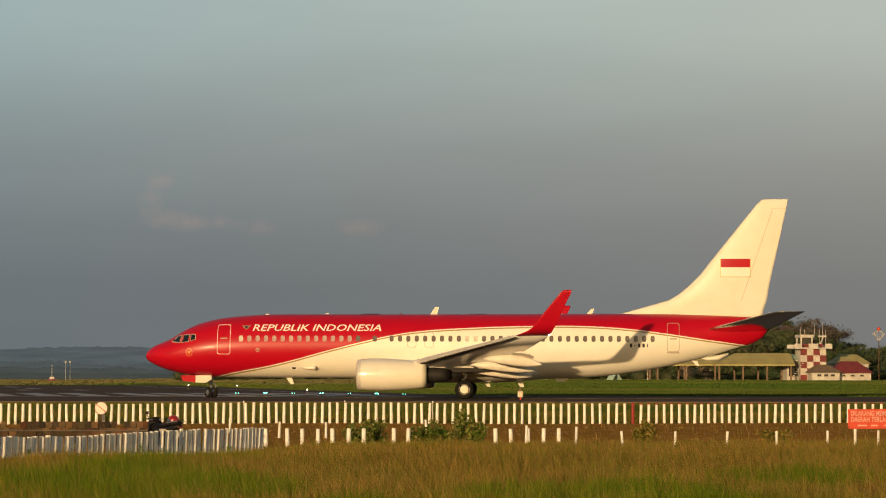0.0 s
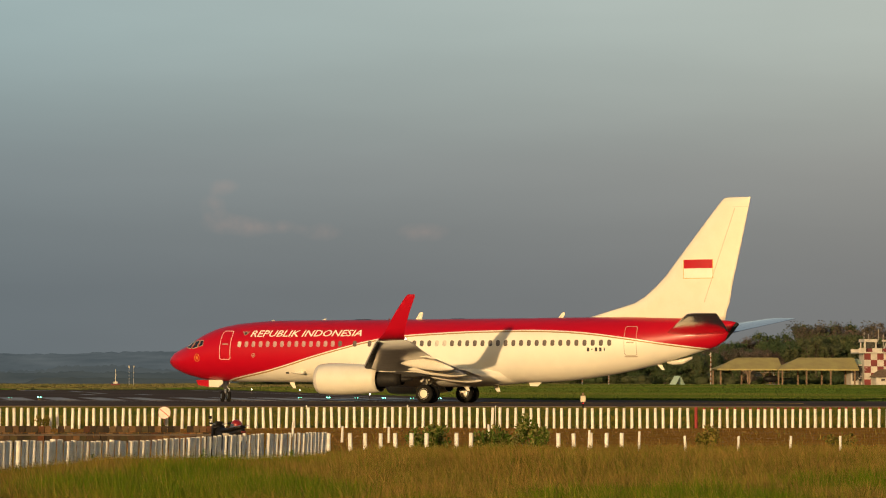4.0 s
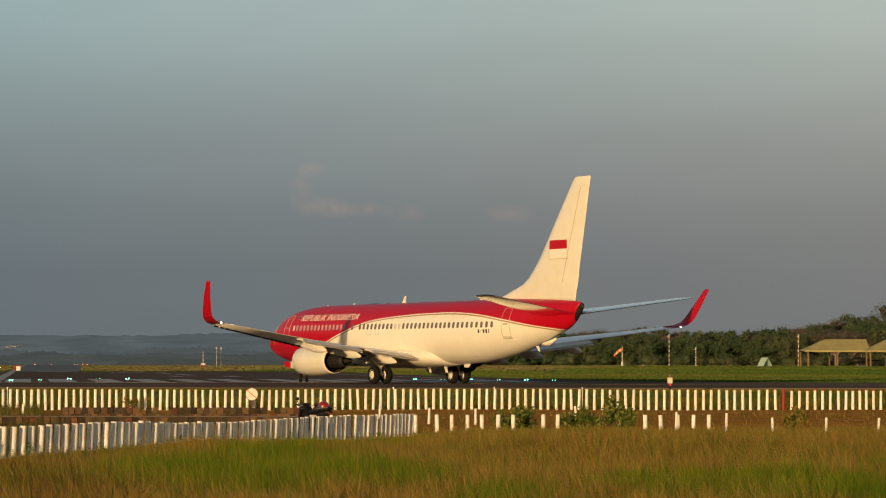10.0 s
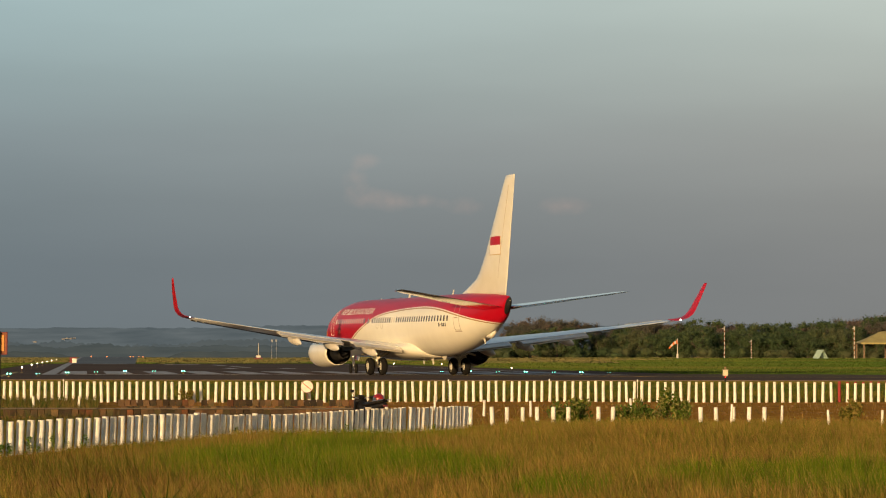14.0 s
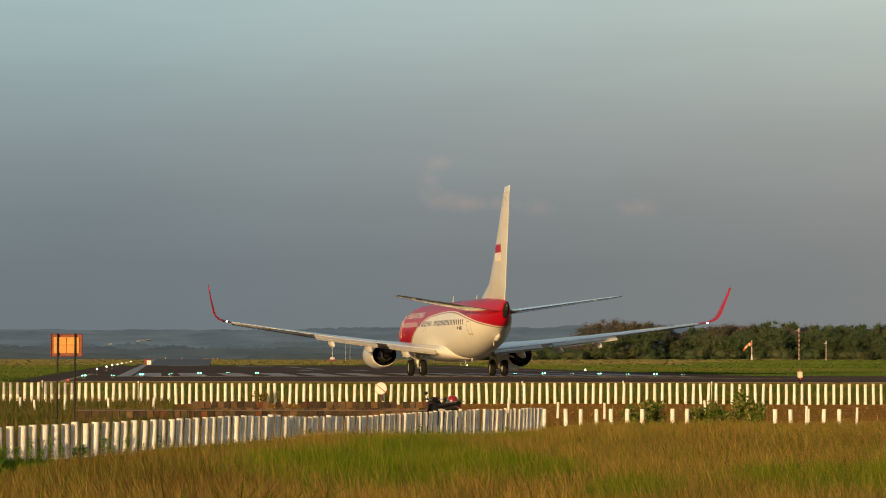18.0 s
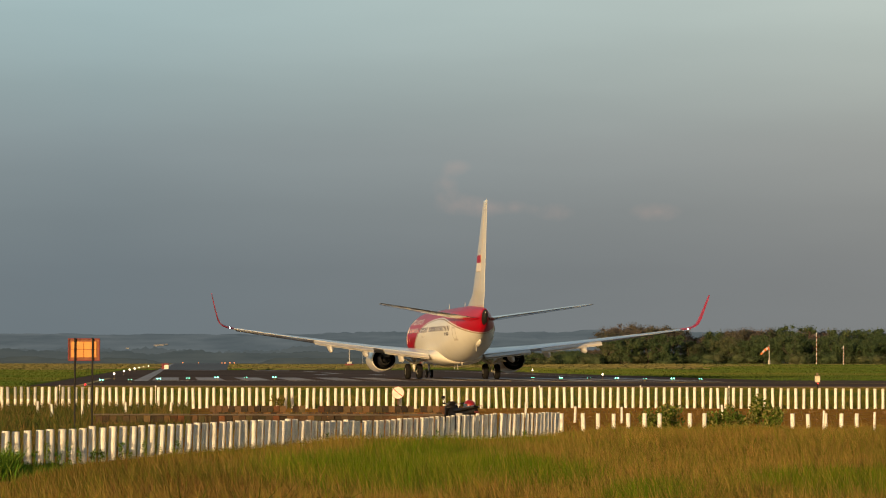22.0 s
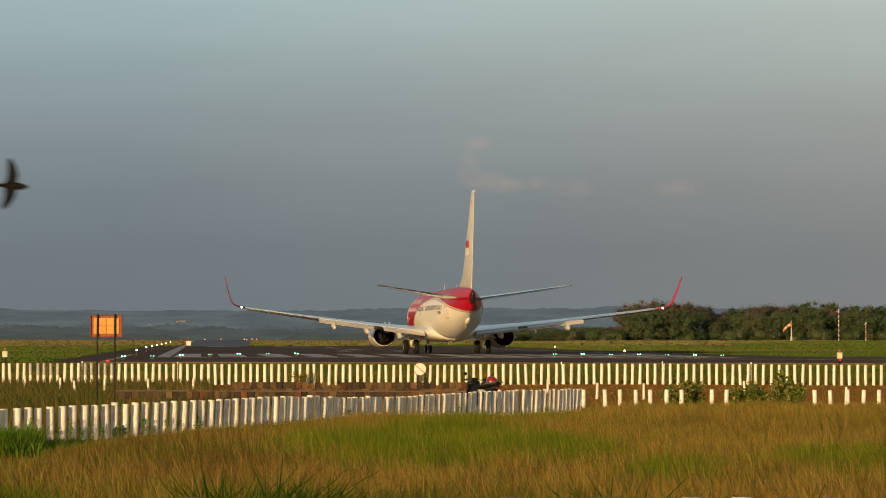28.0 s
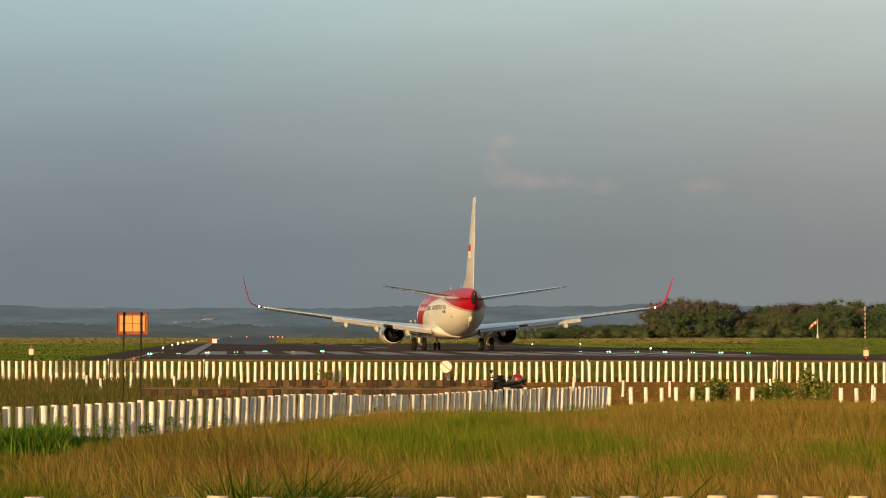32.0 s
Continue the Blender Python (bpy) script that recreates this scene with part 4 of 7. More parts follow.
    # wings
    for sd in (-1, 1):
        secs = [(.6, 13.7, 8.5, 1.70, .11), (1.9, 14.35, 7.8, 1.80, .115), (3.6, 15.55, 6.7, 1.99, .11), (5.8, 17.0, 5.3, 2.24, .105), (9.0, 18.85, 4.1, 2.63, .10), (13.0, 21.1, 2.85, 3.15, .095), (16.2, 22.90, 1.80, 3.60, .09)]
        wg = part("wing", plate([(sd * y, le, c, z, t) for y, le, c, z, t in secs], camber=-.004), M_GREY, a, "pale grey swept wing", True)
        lets = [(16.2, 22.90, 1.80, 3.60, .09, 7), (16.6, 23.13, 1.66, 3.67, .085, 18), (16.95, 23.46, 1.44, 3.80, .08, 38), (17.2, 23.78, 1.24, 4.00, .08, 58), (17.35, 24.02, 1.14, 4.28, .08, 72), (17.62, 24.74, .84, 5.2, .08, 78), (17.80, 25.38, .58, 5.95, .08, 79), (17.83, 25.54, .42, 6.08, .05, 79)]
        part("winglet", plate([(sd * (y + .02), le, c, z, t, cn) for y, le, c, z, t, cn in lets]), M_RED, wg, "tall red winglet", True)
        part("navigation_light", dome(.06, (sd * 16.5, GEAR - 24.74, 3.66), 8), M_LAMP_W, wg)
        # leading-edge slats run out forward and down: bare metal noses, dark coves behind, pale track ends
        for y0, y1 in ((6.2, 9.0), (9.1, 11.8), (11.9, 14.2), (14.3, 16.0)):
            rg, back = [], []
            for y in (y0, y1):
                f = (y - 5.8) / (16.2 - 5.8)
                le, z, k = 17.0 + f * 5.9, 2.24 + f * 1.36, 1.0 - .45 * f
                rg.append([(sd * y, GEAR - le - q * k, z + h * k) for q, h in ((.10, .15), (-.14, .07), (-.27, -.09), (-.22, -.20), (-.12, -.13), (-.10, -.02), (.06, .09))])
                back.append([(sd * y, GEAR - le - q * k, z + h * k) for q, h in ((-.11, -.12), (-.19, -.175), (-.06, -.25), (.26, -.24), (.26, -.06))])
            sl = part("slat", loft(bmesh.new(), rg), M_SLAT, wg, "bare metal leading-edge slat")
            part("slat_cove", loft(bmesh.new(), back), M_DARK, sl, "dark back of the slat")
            for q in (.2, .5, .8):
                y = y0 + (y1 - y0) * q
                f = (y - 5.8) / (16.2 - 5.8)
                le, z = 17.0 + f * 5.9, 2.24 + f * 1.36
                part("slat_track", box(sd * y - .04, sd * y + .04, GEAR - le - .16, GEAR - le + .08, z - .20 + .07 * f, z - .11 + .05 * f), M_FLAP, sl, "pale slat track")
        # flaps lowered a little for departure
        for y0, y1, sa, sb, za, zb in ((2.05, 5.3, 21.75, 22.15, 1.74, 2.12), (6.1, 10.4, 22.1, 22.96, 2.20, 2.76)):
            rg, aft = [], []
            for y, s, z in ((y0, sa, za), (y1, sb, zb)):
                c = 1.1 if y < 8 else .75
                rg.append([(sd * y, GEAR - q, w) for q, w in ((s - .35, z + .05), (s + c * .3, z + .045), (s + c, z - .15), (s + c, z - .17), (s + c * .4, z - .10), (s - .2, z - .06))])
                e = s + c * .55
                aft.append([(sd * y, GEAR - q, w) for q, w in ((e - .1, z - .10), (e + .5, z - .27), (e + .5, z - .285), (e, z - .15))])
            part("flap", loft(bmesh.new(), rg), M_FLAP, wg, "cream flap lowered a little")
            part("aft_flap", loft(bmesh.new(), aft), M_FLAP, wg)
        rg = []
        for y, s, z in ((10.7, 22.95, 2.84), (15.6, 24.25, 3.53)):
            rg.append([(sd * y, GEAR - q, w) for q, w in ((s - .1, z + .05), (s + .38, z + .01), (s + .38, z - .015), (s - .1, z - .04))])
        part("aileron", loft(bmesh.new(), rg), M_GREY, wg)
        for y, s, z, ln in ((4.0, 20.0, 1.68, 3.7), (6.6, 20.1, 2.02, 3.8), (9.2, 20.9, 2.36, 3.4)):
            rg = []
            for u, r in ((0, .03), (.12, .14), (.3, .25), (.52, .29), (.75, .23), (.92, .11), (1, .02)):
                drop = .55 * max(0, u - .4)
                rg.append([(sd * y + r * .7 * math.cos(i * math.tau / 12), GEAR - s - u * ln, z - drop + r * 1.2 * math.sin(i * math.tau / 12)) for i in range(12)])
            part("flap_fairing", loft(bmesh.new(), rg), M_FLAP, wg, "cream flap track fairing", True)
        # engine
        ex = Matrix.Translation((sd * 4.83, GEAR - 13.3, 1.44)) @ Matrix.Rotation(radians(90), 4, "X") @ Matrix.Diagonal((.92, .92, .93, 1))
        flat = ex @ Matrix.Diagonal((1.06, .97, 1, 1))
        en = part("engine", turned(((.03, .86), (0, .92), (.06, .985), (.25, 1.03), (.7, 1.07), (1.5, 1.09), (2.4, 1.06), (3.3, 1.0), (4.1, .92), (4.45, .865), (4.44, .85)), flat, 36, caps=False), M_CREAM, a, "cream engine nacelle", True)
        part("nozzle_lining", turned(((4.43, .847), (4.2, .84), (3.55, .80), (3.5, .4)), flat, 36, caps=False), M_LINING, en, "heat-stained inside of the nozzle", True)
        part("inlet_lining", turned(((.12, .795), (.4, .79), (.72, .80)), flat, 36, caps=False), M_DARK, en, smooth=True)
        part("inlet_lip", turned(((.13, .79), (.04, .85), (-.012, .92), (.05, .992), (.24, 1.034), (.3, 1.03)), flat, 36, caps=False), M_SLAT, en, "pale metal inlet lip", True)
        part("fan", turned(((.75, .1), (.7, .8), (.8, .81), (.85, .1)), ex, 30), M_DARK, en)
        part("spinner", turned(((.3, .01), (.45, .12), (.72, .25)), ex, 16), M_DARK, en, smooth=True)
        part("fan_duct", turned(((3.7, .76), (3.72, .50), (4.2, .54), (4.7, .52), (5.4, .45), (6.0, .38), (5.95, .35), (5.5, .34)), ex, 28), M_DARK, en, "dark exhaust duct", True)
        part("exhaust_cone", turned(((5.5, .28), (6.0, .2), (6.7, .05)), ex, 18), M_DARK, en, smooth=True)
        rg = [[(sd * 4.83 + x * w, GEAR - s, z) for x, z in ((-1, lo), (1, lo), (.7, hi), (-.7, hi))] for s, w, lo, hi in ((14.1, .1, 2.30, 2.40), (15.2, .2, 2.1, 2.42), (16.6, .22, 1.9, 2.36), (18.4, .2, 1.86, 2.2), (20.2, .08, 1.78, 1.9))]
        part("pylon", loft(bmesh.new(), rg), M_CREAM, en, smooth=False)
        rg = [[(sd * 4.83 + x * w, GEAR - s, z) for x, z in ((-1, lo), (1, lo), (1, hi), (-1, hi))] for s, w, lo, hi in ((16.9, .2, 1.70, 1.96), (18.6, .19, 1.58, 1.9), (20.0, .12, 1.60, 1.84), (21.2, .04, 1.68, 1.78))]
        part("pylon_underside", loft(bmesh.new(), rg), M_DARK, en, "dark underside of the pylon")
        rg = [[(sd * (4.83 - 1.0) + sd * .02, GEAR - s, 1.86), (sd * (4.83 - 1.0) - sd * .02, GEAR - s, 1.86), (sd * (4.83 - 1.0) - sd * .22, GEAR - s, 1.86 + h)] for s, h in ((14.1, .02), (14.7, .28), (15.2, .3))]
        part("nacelle_strake", loft(bmesh.new(), rg), M_CREAM, en)
        # main gear
        leg = bmesh.new()
        rod(leg, (sd * 2.86, 0, .56), (sd * 2.80, .05, 1.35), .11, .12, 12)
        rod(leg, (sd * 2.80, .05, 1.3), (sd * 2.72, .12, 2.05), .16, .17, 12)
        gear = part("main_gear_leg", leg, M_CREAM, a, "cream landing gear strut", True)
        bm = rod(bmesh.new(), (sd * 2.35, 0, .565), (sd * 3.37, 0, .565), .085, None, 10)
        part("axle", bm, M_STEEL, gear, smooth=True)
        bm = rod(bmesh.new(), (sd * 2.78, .08, 1.45), (sd * 1.35, .35, 1.75), .07, None, 8)
        rod(bm, (sd * 2.84, .1, .75), (sd * 2.82, .42, 1.05), .045, None, 8)
        rod(bm, (sd * 2.82, .42, 1.05), (sd * 2.78, .16, 1.35), .045, None, 8)
        part("side_brace", bm, M_STEEL, gear)
        bm = rod(bmesh.new(), (sd * 2.82, -.02, 1.12), (sd * 1.95, .05, 1.52), .10, .09, 10)
        rod(bm, (sd * 1.95, .05, 1.52), (sd * 1.5, .1, 1.75), .09, .08, 10)
        part("folding_brace", bm, M_CREAM, gear, "cream folding brace", True)
        bm = rod(bmesh.new(), (sd * 2.86, -.04, 1.12), (sd * 3.42, -.08, 1.46), .08, None, 8)
        rod(bm, (sd * 3.42, -.08, 1.46), (sd * 3.95, -.08, 1.30), .08, .06, 8)
        part("door_link", bm, M_CREAM, gear, "cream door link", True)
        part("gear_door", box(sd * 3.02 - .025, sd * 3.02 + .025, -.22, .30, 1.38, 1.95, .01), M_CREAM, gear)
        for e in (-.43, .43):
            WHEELS.append((wheel(a, sd * 2.86 + e, 0, .565, .40), sd * 2.86 + e, 0, .565))
    # nose gear
    ny = GEAR - 4.03
    bm = rod(bmesh.new(), (0, ny, .35), (0, ny + .02, .85), .07, None, 12)
    rod(bm, (0, ny + .02, .8), (0, ny + .08, 1.6), .1, .11, 12)
    ng = part("nose_gear_leg", bm, M_STEEL, a, "grey nose gear strut", True)
    bm = rod(bmesh.new(), (0, ny + .04, .9), (0, ny + .8, 1.45), .05, None, 8)
    rod(bm, (0, ny - .1, .45), (0, ny - .3, .75), .035, None, 8)
    rod(bm, (0, ny - .3, .75), (0, ny - .08, 1.0), .035, None, 8)
    part("drag_brace", bm, M_STEEL, ng)
    part("axle", rod(bmesh.new(), (-.26, ny, .345), (.26, ny, .345), .05, None, 10), M_STEEL, ng)
    for e in (-1, 1):
        WHEELS.append((wheel(a, e * .2, ny, .345, .2, M_STEEL), e * .2, ny, .345))
        for name, rows, mat in (("nose_gear_door", ((2.25, 1.28, 0), (2.35, 1.05, .2), (3.1, .95, .6)), M_RED), ("aft_nose_gear_door", ((3.12, .95, .6), (3.75, .92, .9), (4.1, 1.15, 1)), M_CREAM)):
            rg = [[(e * (.42 + .12 * (1 - u)), GEAR - s, z), (e * (.45 + .12 * (1 - u)), GEAR - s, z), (e * (.50 + .1 * (1 - u)), GEAR - s, 1.38), (e * (.47 + .1 * (1 - u)), GEAR - s, 1.38)] for s, z, u in rows]
            part(name, loft(bmesh.new(), rg), mat, a)
    part("taxi_light", dome(.11, (0, ny + .16, 1.02), 10), M_STEEL, ng)
    # aerials, drains and small fittings
    def blade(name, s, z, dz, ch, mat, x=0.0, sweep=.3):
        rg = [[(x + .025, GEAR - s, z), (x, GEAR - s + .02, z), (x - .025, GEAR - s, z), (x, GEAR - s - ch, z)], [(x + .012, GEAR - s - sweep, z + dz), (x, GEAR - s - sweep + .01, z + dz), (x - .012, GEAR - s - sweep, z + dz), (x, GEAR - s - sweep - ch * .55, z + dz)]]
        part(name, loft(bmesh.new(), rg), mat, a)
    blade("aerial", 17.4, 5.08, .48, .42, M_CREAM)
    blade("aerial", 26.9, 5.10, .36, .34, M_CREAM)
    blade("aerial", 7.1, 5.02, .12, .3, M_CREAM)
    blade("aerial", 10.8, 5.07, .12, .25, M_CREAM)
    blade("aerial", 8.6, 1.28, -.42, .36, M_CREAM)
    blade("aerial", 20.6, 1.12, -.4, .34, M_CREAM)
    blade("aerial", 22.6, 1.12, -.42, .4, M_CREAM)
    blade("aerial", 25.0, 1.28, -.25, .9, M_CREAM, 0, .1)
    blade("drain_mast", 33.3, 2.32, -.32, .3, M_CREAM)
    rg = [[(w * math.cos(i * math.tau / 10), GEAR - u, z + h * math.sin(i * math.tau / 10)) for i in range(10)] for u, w, z, h in ((33.9, .05, 2.44, .03), (34.3, .17, 2.44, .13), (34.9, .19, 2.50, .17), (35.5, .08, 2.72, .08))]
    part("tail_skid", loft(bmesh.new(), rg), M_CREAM, a, "cream tail skid fairing", True)
    for s in (13.0, 19.5, 24.4):
        rg = [[(w * math.cos(i * math.pi / 8), GEAR - u, 5.085 + h * math.sin(i * math.pi / 8)) for i in range(9)] for u, w, h in ((s, .05, .015), (s + .4, .22, .065), (s + 1.2, .22, .065), (s + 1.6, .05, .015))]
        part("crown_fairing", loft(bmesh.new(), rg), M_DARK if s < 24 else M_CREAM, a, smooth=True)
    part("beacon", dome(.06, (0, GEAR - 15.6, 5.13), 8), M_DULLRED, a)
    part("belly_beacon", dome(.09, (0, GEAR - 21.4, .98), 8), M_STEEL, a)
    rg = [[(-1.62 + r * math.cos(i * math.tau / 10), GEAR - s, 1.84 + r * .6 * math.sin(i * math.tau / 10)) for i in range(10)] for s, r in ((9.6, .02), (10.0, .14), (10.4, .22), (10.55, .20))]
    part("air_scoop", loft(bmesh.new(), rg), M_CREAM, a, smooth=True)
    return a


WHEELS = []
airliner = build_airliner()
PLANE_ROWS = (
    (0, 22.06, 179.18, -81.06), (1, 20.87, 179.41, -75.59), (2, 19.67, 179.70, -70.20), (3, 18.46, 180.10, -64.85), (3.5, 17.85, 180.34, -62.14),
    (5.5, 15.46, 181.62, -51.06), (6, 14.87, 182.01, -48.34), (7, 13.69, 182.92, -42.86), (8, 12.59, 184.04, -37.42), (9, 11.53, 185.41, -31.92),
    (10, 10.56, 186.98, -26.98), (11, 9.63, 188.74, -22.96), (12, 8.80, 190.66, -19.95), (13, 8.02, 192.74, -17.33), (14, 7.30, 195.00, -14.94),
    (14.5, 6.98, 196.21, -13.82), (16.5, 5.95, 201.50, -10.06), (17, 5.72, 202.89, -9.29), (18, 5.33, 205.71, -8.11), (19, 4.99, 208.57, -7.25),
    (20, 4.63, 211.45, -6.54), (21, 4.31, 214.34, -6.04), (22, 3.98, 217.22, -5.72), (23, 3.71, 220.13, -5.64), (24, 3.39, 223.09, -5.55),
    (25, 3.08, 226.16, -5.61), (25.5, 2.93, 227.74, -5.63), (27.5, 2.29, 234.47, -5.41), (28, 2.13, 236.24, -5.34), (29, 1.82, 239.88, -5.24),
    (30, 1.49, 243.58, -5.20), (31, 1.07, 247.32, -5.14), (32, 0.57, 251.07, -5.09),
)


# ---- between the fences ----
def build_blocks():
    """Low walls of loose clay blocks, each block a piece of its own."""
    rnd = random.Random(11)
    shapes = []
    for i in range(5):
        bm = box(-.081, .081, -.09, .09, 0, .168)
        bmesh.ops.bevel(bm, geom=[e for e in bm.edges if abs(e.verts[0].co.y - e.verts[1].co.y) > .1], offset=.006 + .004 * i, segments=1, affect="EDGES")
        for v in bm.verts:
            v.co += Vector((rnd.uniform(-.006, .006), rnd.uniform(-.01, .01), rnd.uniform(-.006, .006)))
        shapes.append(finish(bm, "block", M_BRICK))
    def wall(x0, x1, y, courses, label, drop):
        w = thing("block_wall", pose(0, 0, 0), label, "wall", "low block walls")
        k = int((x1 - x0) / .172)
        for c in range(courses):
            for i in range(k):
                if c == courses - 1 and rnd.random() < drop:
                    continue
                x = x0 + .172 * (i + .5 * (c % 2))
                ob = new("block", rnd.choice(shapes))
                ob.parent = w
                ob.matrix_local = pose(x, y + rnd.uniform(-.02, .02), LOW - .03 + .173 * c, 0, 0, rnd.gauss(0, 2) + rnd.choice((0, 180)))
        return w
    low = wall(-7.62, 1.48, 75.0, 2, "low wall of worn reddish clay blocks with a timber coping", .0)
    bm = box(-7.7, 1.5, 74.86, 75.14, LOW + .318, LOW + .35, .006)
    part("coping_plank", bm, M_BARK, low, "weathered timber coping")
    wall(-4.99, 1.97, 80.0, 3, "darker upper tier of stacked clay blocks", .06)


build_blocks()


def build_motorcycle():
    # forward is +y
    b = thing("motorcycle", pose(1.36, 66.0, LOW - .06, 0, 0, 27), "black parked motorcycle half hidden behind white posts", "motorcycle")
    side = Matrix.Rotation(radians(90), 4, "Y")
    for y in (.62, -.62):
        w = part("wheel", turned(((-.045, .22), (-.05, .26), (0, .29), (.05, .26), (.045, .22)), Matrix.Translation((0, y, .29)) @ side, 24), M_RUBBER, b, "black motorcycle tyre", True)
        part("rim", turned(((-.03, .03), (-.03, .22), (.03, .22), (.03, .03)), Matrix.Translation((0, y, .29)) @ side, 18), M_STEEL, w)
    rings = [[(w * math.cos(i * math.tau / 12), y, z + h * math.sin(i * math.tau / 12)) for i in range(12)] for y, w, z, h in ((.42, .10, .72, .14), (.25, .15, .70, .17), (0, .15, .62, .16), (-.3, .14, .66, .12), (-.6, .12, .74, .09), (-.85, .07, .80, .05))]
    part("body_shell", loft(bmesh.new(), rings), M_BLACK, b, "glossy black side panels", True)
    bars = bmesh.new()
    for i, (x, w) in enumerate(((-.42, .05), (-.35, .04), (-.29, .05), (-.22, .03), (-.17, .05))):
        put_box(bars, .135, .158, x, x + w, .66, .72)
        put_box(bars, -.158, -.135, x, x + w, .66, .72)
    tagged(part("panel_marking", bars, M_PLUG, b), kind="stuff")
    rings = [[(w * x, y, z + h) for x, h in ((-1, 0), (-.9, .06), (0, .08), (.9, .06), (1, 0))] for y, w, z in ((.12, .11, .76), (-.2, .14, .77), (-.55, .13, .83), (-.8, .09, .86))]
    part("seat", loft(bmesh.new(), rings), M_BLACK, b, "black seat", True)
    part("engine", box(-.13, .13, -.12, .22, .28, .55, .03), M_DARK, b)
    part("front_fork", rod(rod(bmesh.new(), (.08, .62, .29), (.06, .42, .86), .022), (-.08, .62, .29), (-.06, .42, .86), .022), M_STEEL, b)
    part("front_fairing", loft(bmesh.new(), [[(w * math.cos(a), y, z + h * math.sin(a)) for a in [i * math.tau / 10 for i in range(10)]] for y, w, z, h in ((.36, .17, .84, .14), (.48, .15, .84, .13), (.56, .07, .82, .07))]), M_BLACK, b, "black headlamp fairing", True)
    part("headlight", dome(.075, (0, .53, .83), 12), M_WHITE, b)
    part("handlebar", rod(rod(bmesh.new(), (0, .40, .93), (.26, .30, .98), .014), (0, .40, .93), (-.26, .30, .98), .014), M_STEEL, b)
    m = part("mirror", box(-.32, -.22, .30, .33, 1.10, 1.18, .012), M_BLACK, b, "black rear-view mirror")
    part("mirror_stalk", rod(bmesh.new(), (-.21, .32, .97), (-.27, .315, 1.11), .008, None, 6), M_BLACK, m)
    for e in (-1, 1):
        part("grip", rod(bmesh.new(), (e * .2, .325, .966), (e * .3, .29, .985), .02), M_BLACK, b)
    part("dial_cluster", box(-.1, .1, .34, .42, .94, 1.03, .02), M_BLACK, b, "black dial cluster")
    part("grab_rail", rod(rod(bmesh.new(), (.13, -.45, .88), (.11, -.92, .93), .014), (-.13, -.45, .88), (-.11, -.92, .93), .014), M_STEEL, b, "steel grab rail")
    part("leg_shield", loft(bmesh.new(), [[(x, y, z) for x, y in ((-w, .30), (-w, .36), (0, .44), (w, .36), (w, .30), (0, .37))] for w, z in ((.16, .40), (.22, .62), (.19, .86))]), M_BLACK, b, "black leg shield")
    part("number_plate", box(-.09, .09, -.93, -.915, .52, .64, .004), M_WHITE, b)
    part("tail_light", box(-.06, .06, -.90, -.86, .74, .79, .01), M_DULLRED, b)
    part("exhaust", rod(bmesh.new(), (.15, .1, .28), (.17, -.75, .38), .035, .05), M_STEEL, b)
    part("kickstand", rod(bmesh.new(), (-.1, -.05, .3), (-.24, -.1, .0), .014), M_STEEL, b)
    b.matrix_world = b.matrix_world @ Matrix.Diagonal((.92, .92, .83, 1))
    h = thing("helmet", pose(1.585, 65.68, LOW + .60, 0, 0, 262), "shiny red motorcycle helmet resting on the seat", "helmet")
    h.matrix_world = h.matrix_world @ Matrix.Diagonal((1.05, 1.05, 1.05, 1))
    bm = dome(.125, (0, 0, .11), 20, .95)
    bmesh.ops.delete(bm, geom=[v for v in bm.verts if v.co.z < .015], context="VERTS")
    part("shell", bm, M_HELMET, h, smooth=True)
    part("visor", loft(bmesh.new(), [[(r * math.cos(a), r * math.sin(a), z) for a in [radians(200 + i * 14) for i in range(11)]] + [(r * .9 * math.cos(a), r * .9 * math.sin(a), z) for a in [radians(340 - i * 14) for i in range(11)]] for r, z in ((.130, .06), (.132, .10), (.126, .145))]), M_GLASS, h)


build_motorcycle()


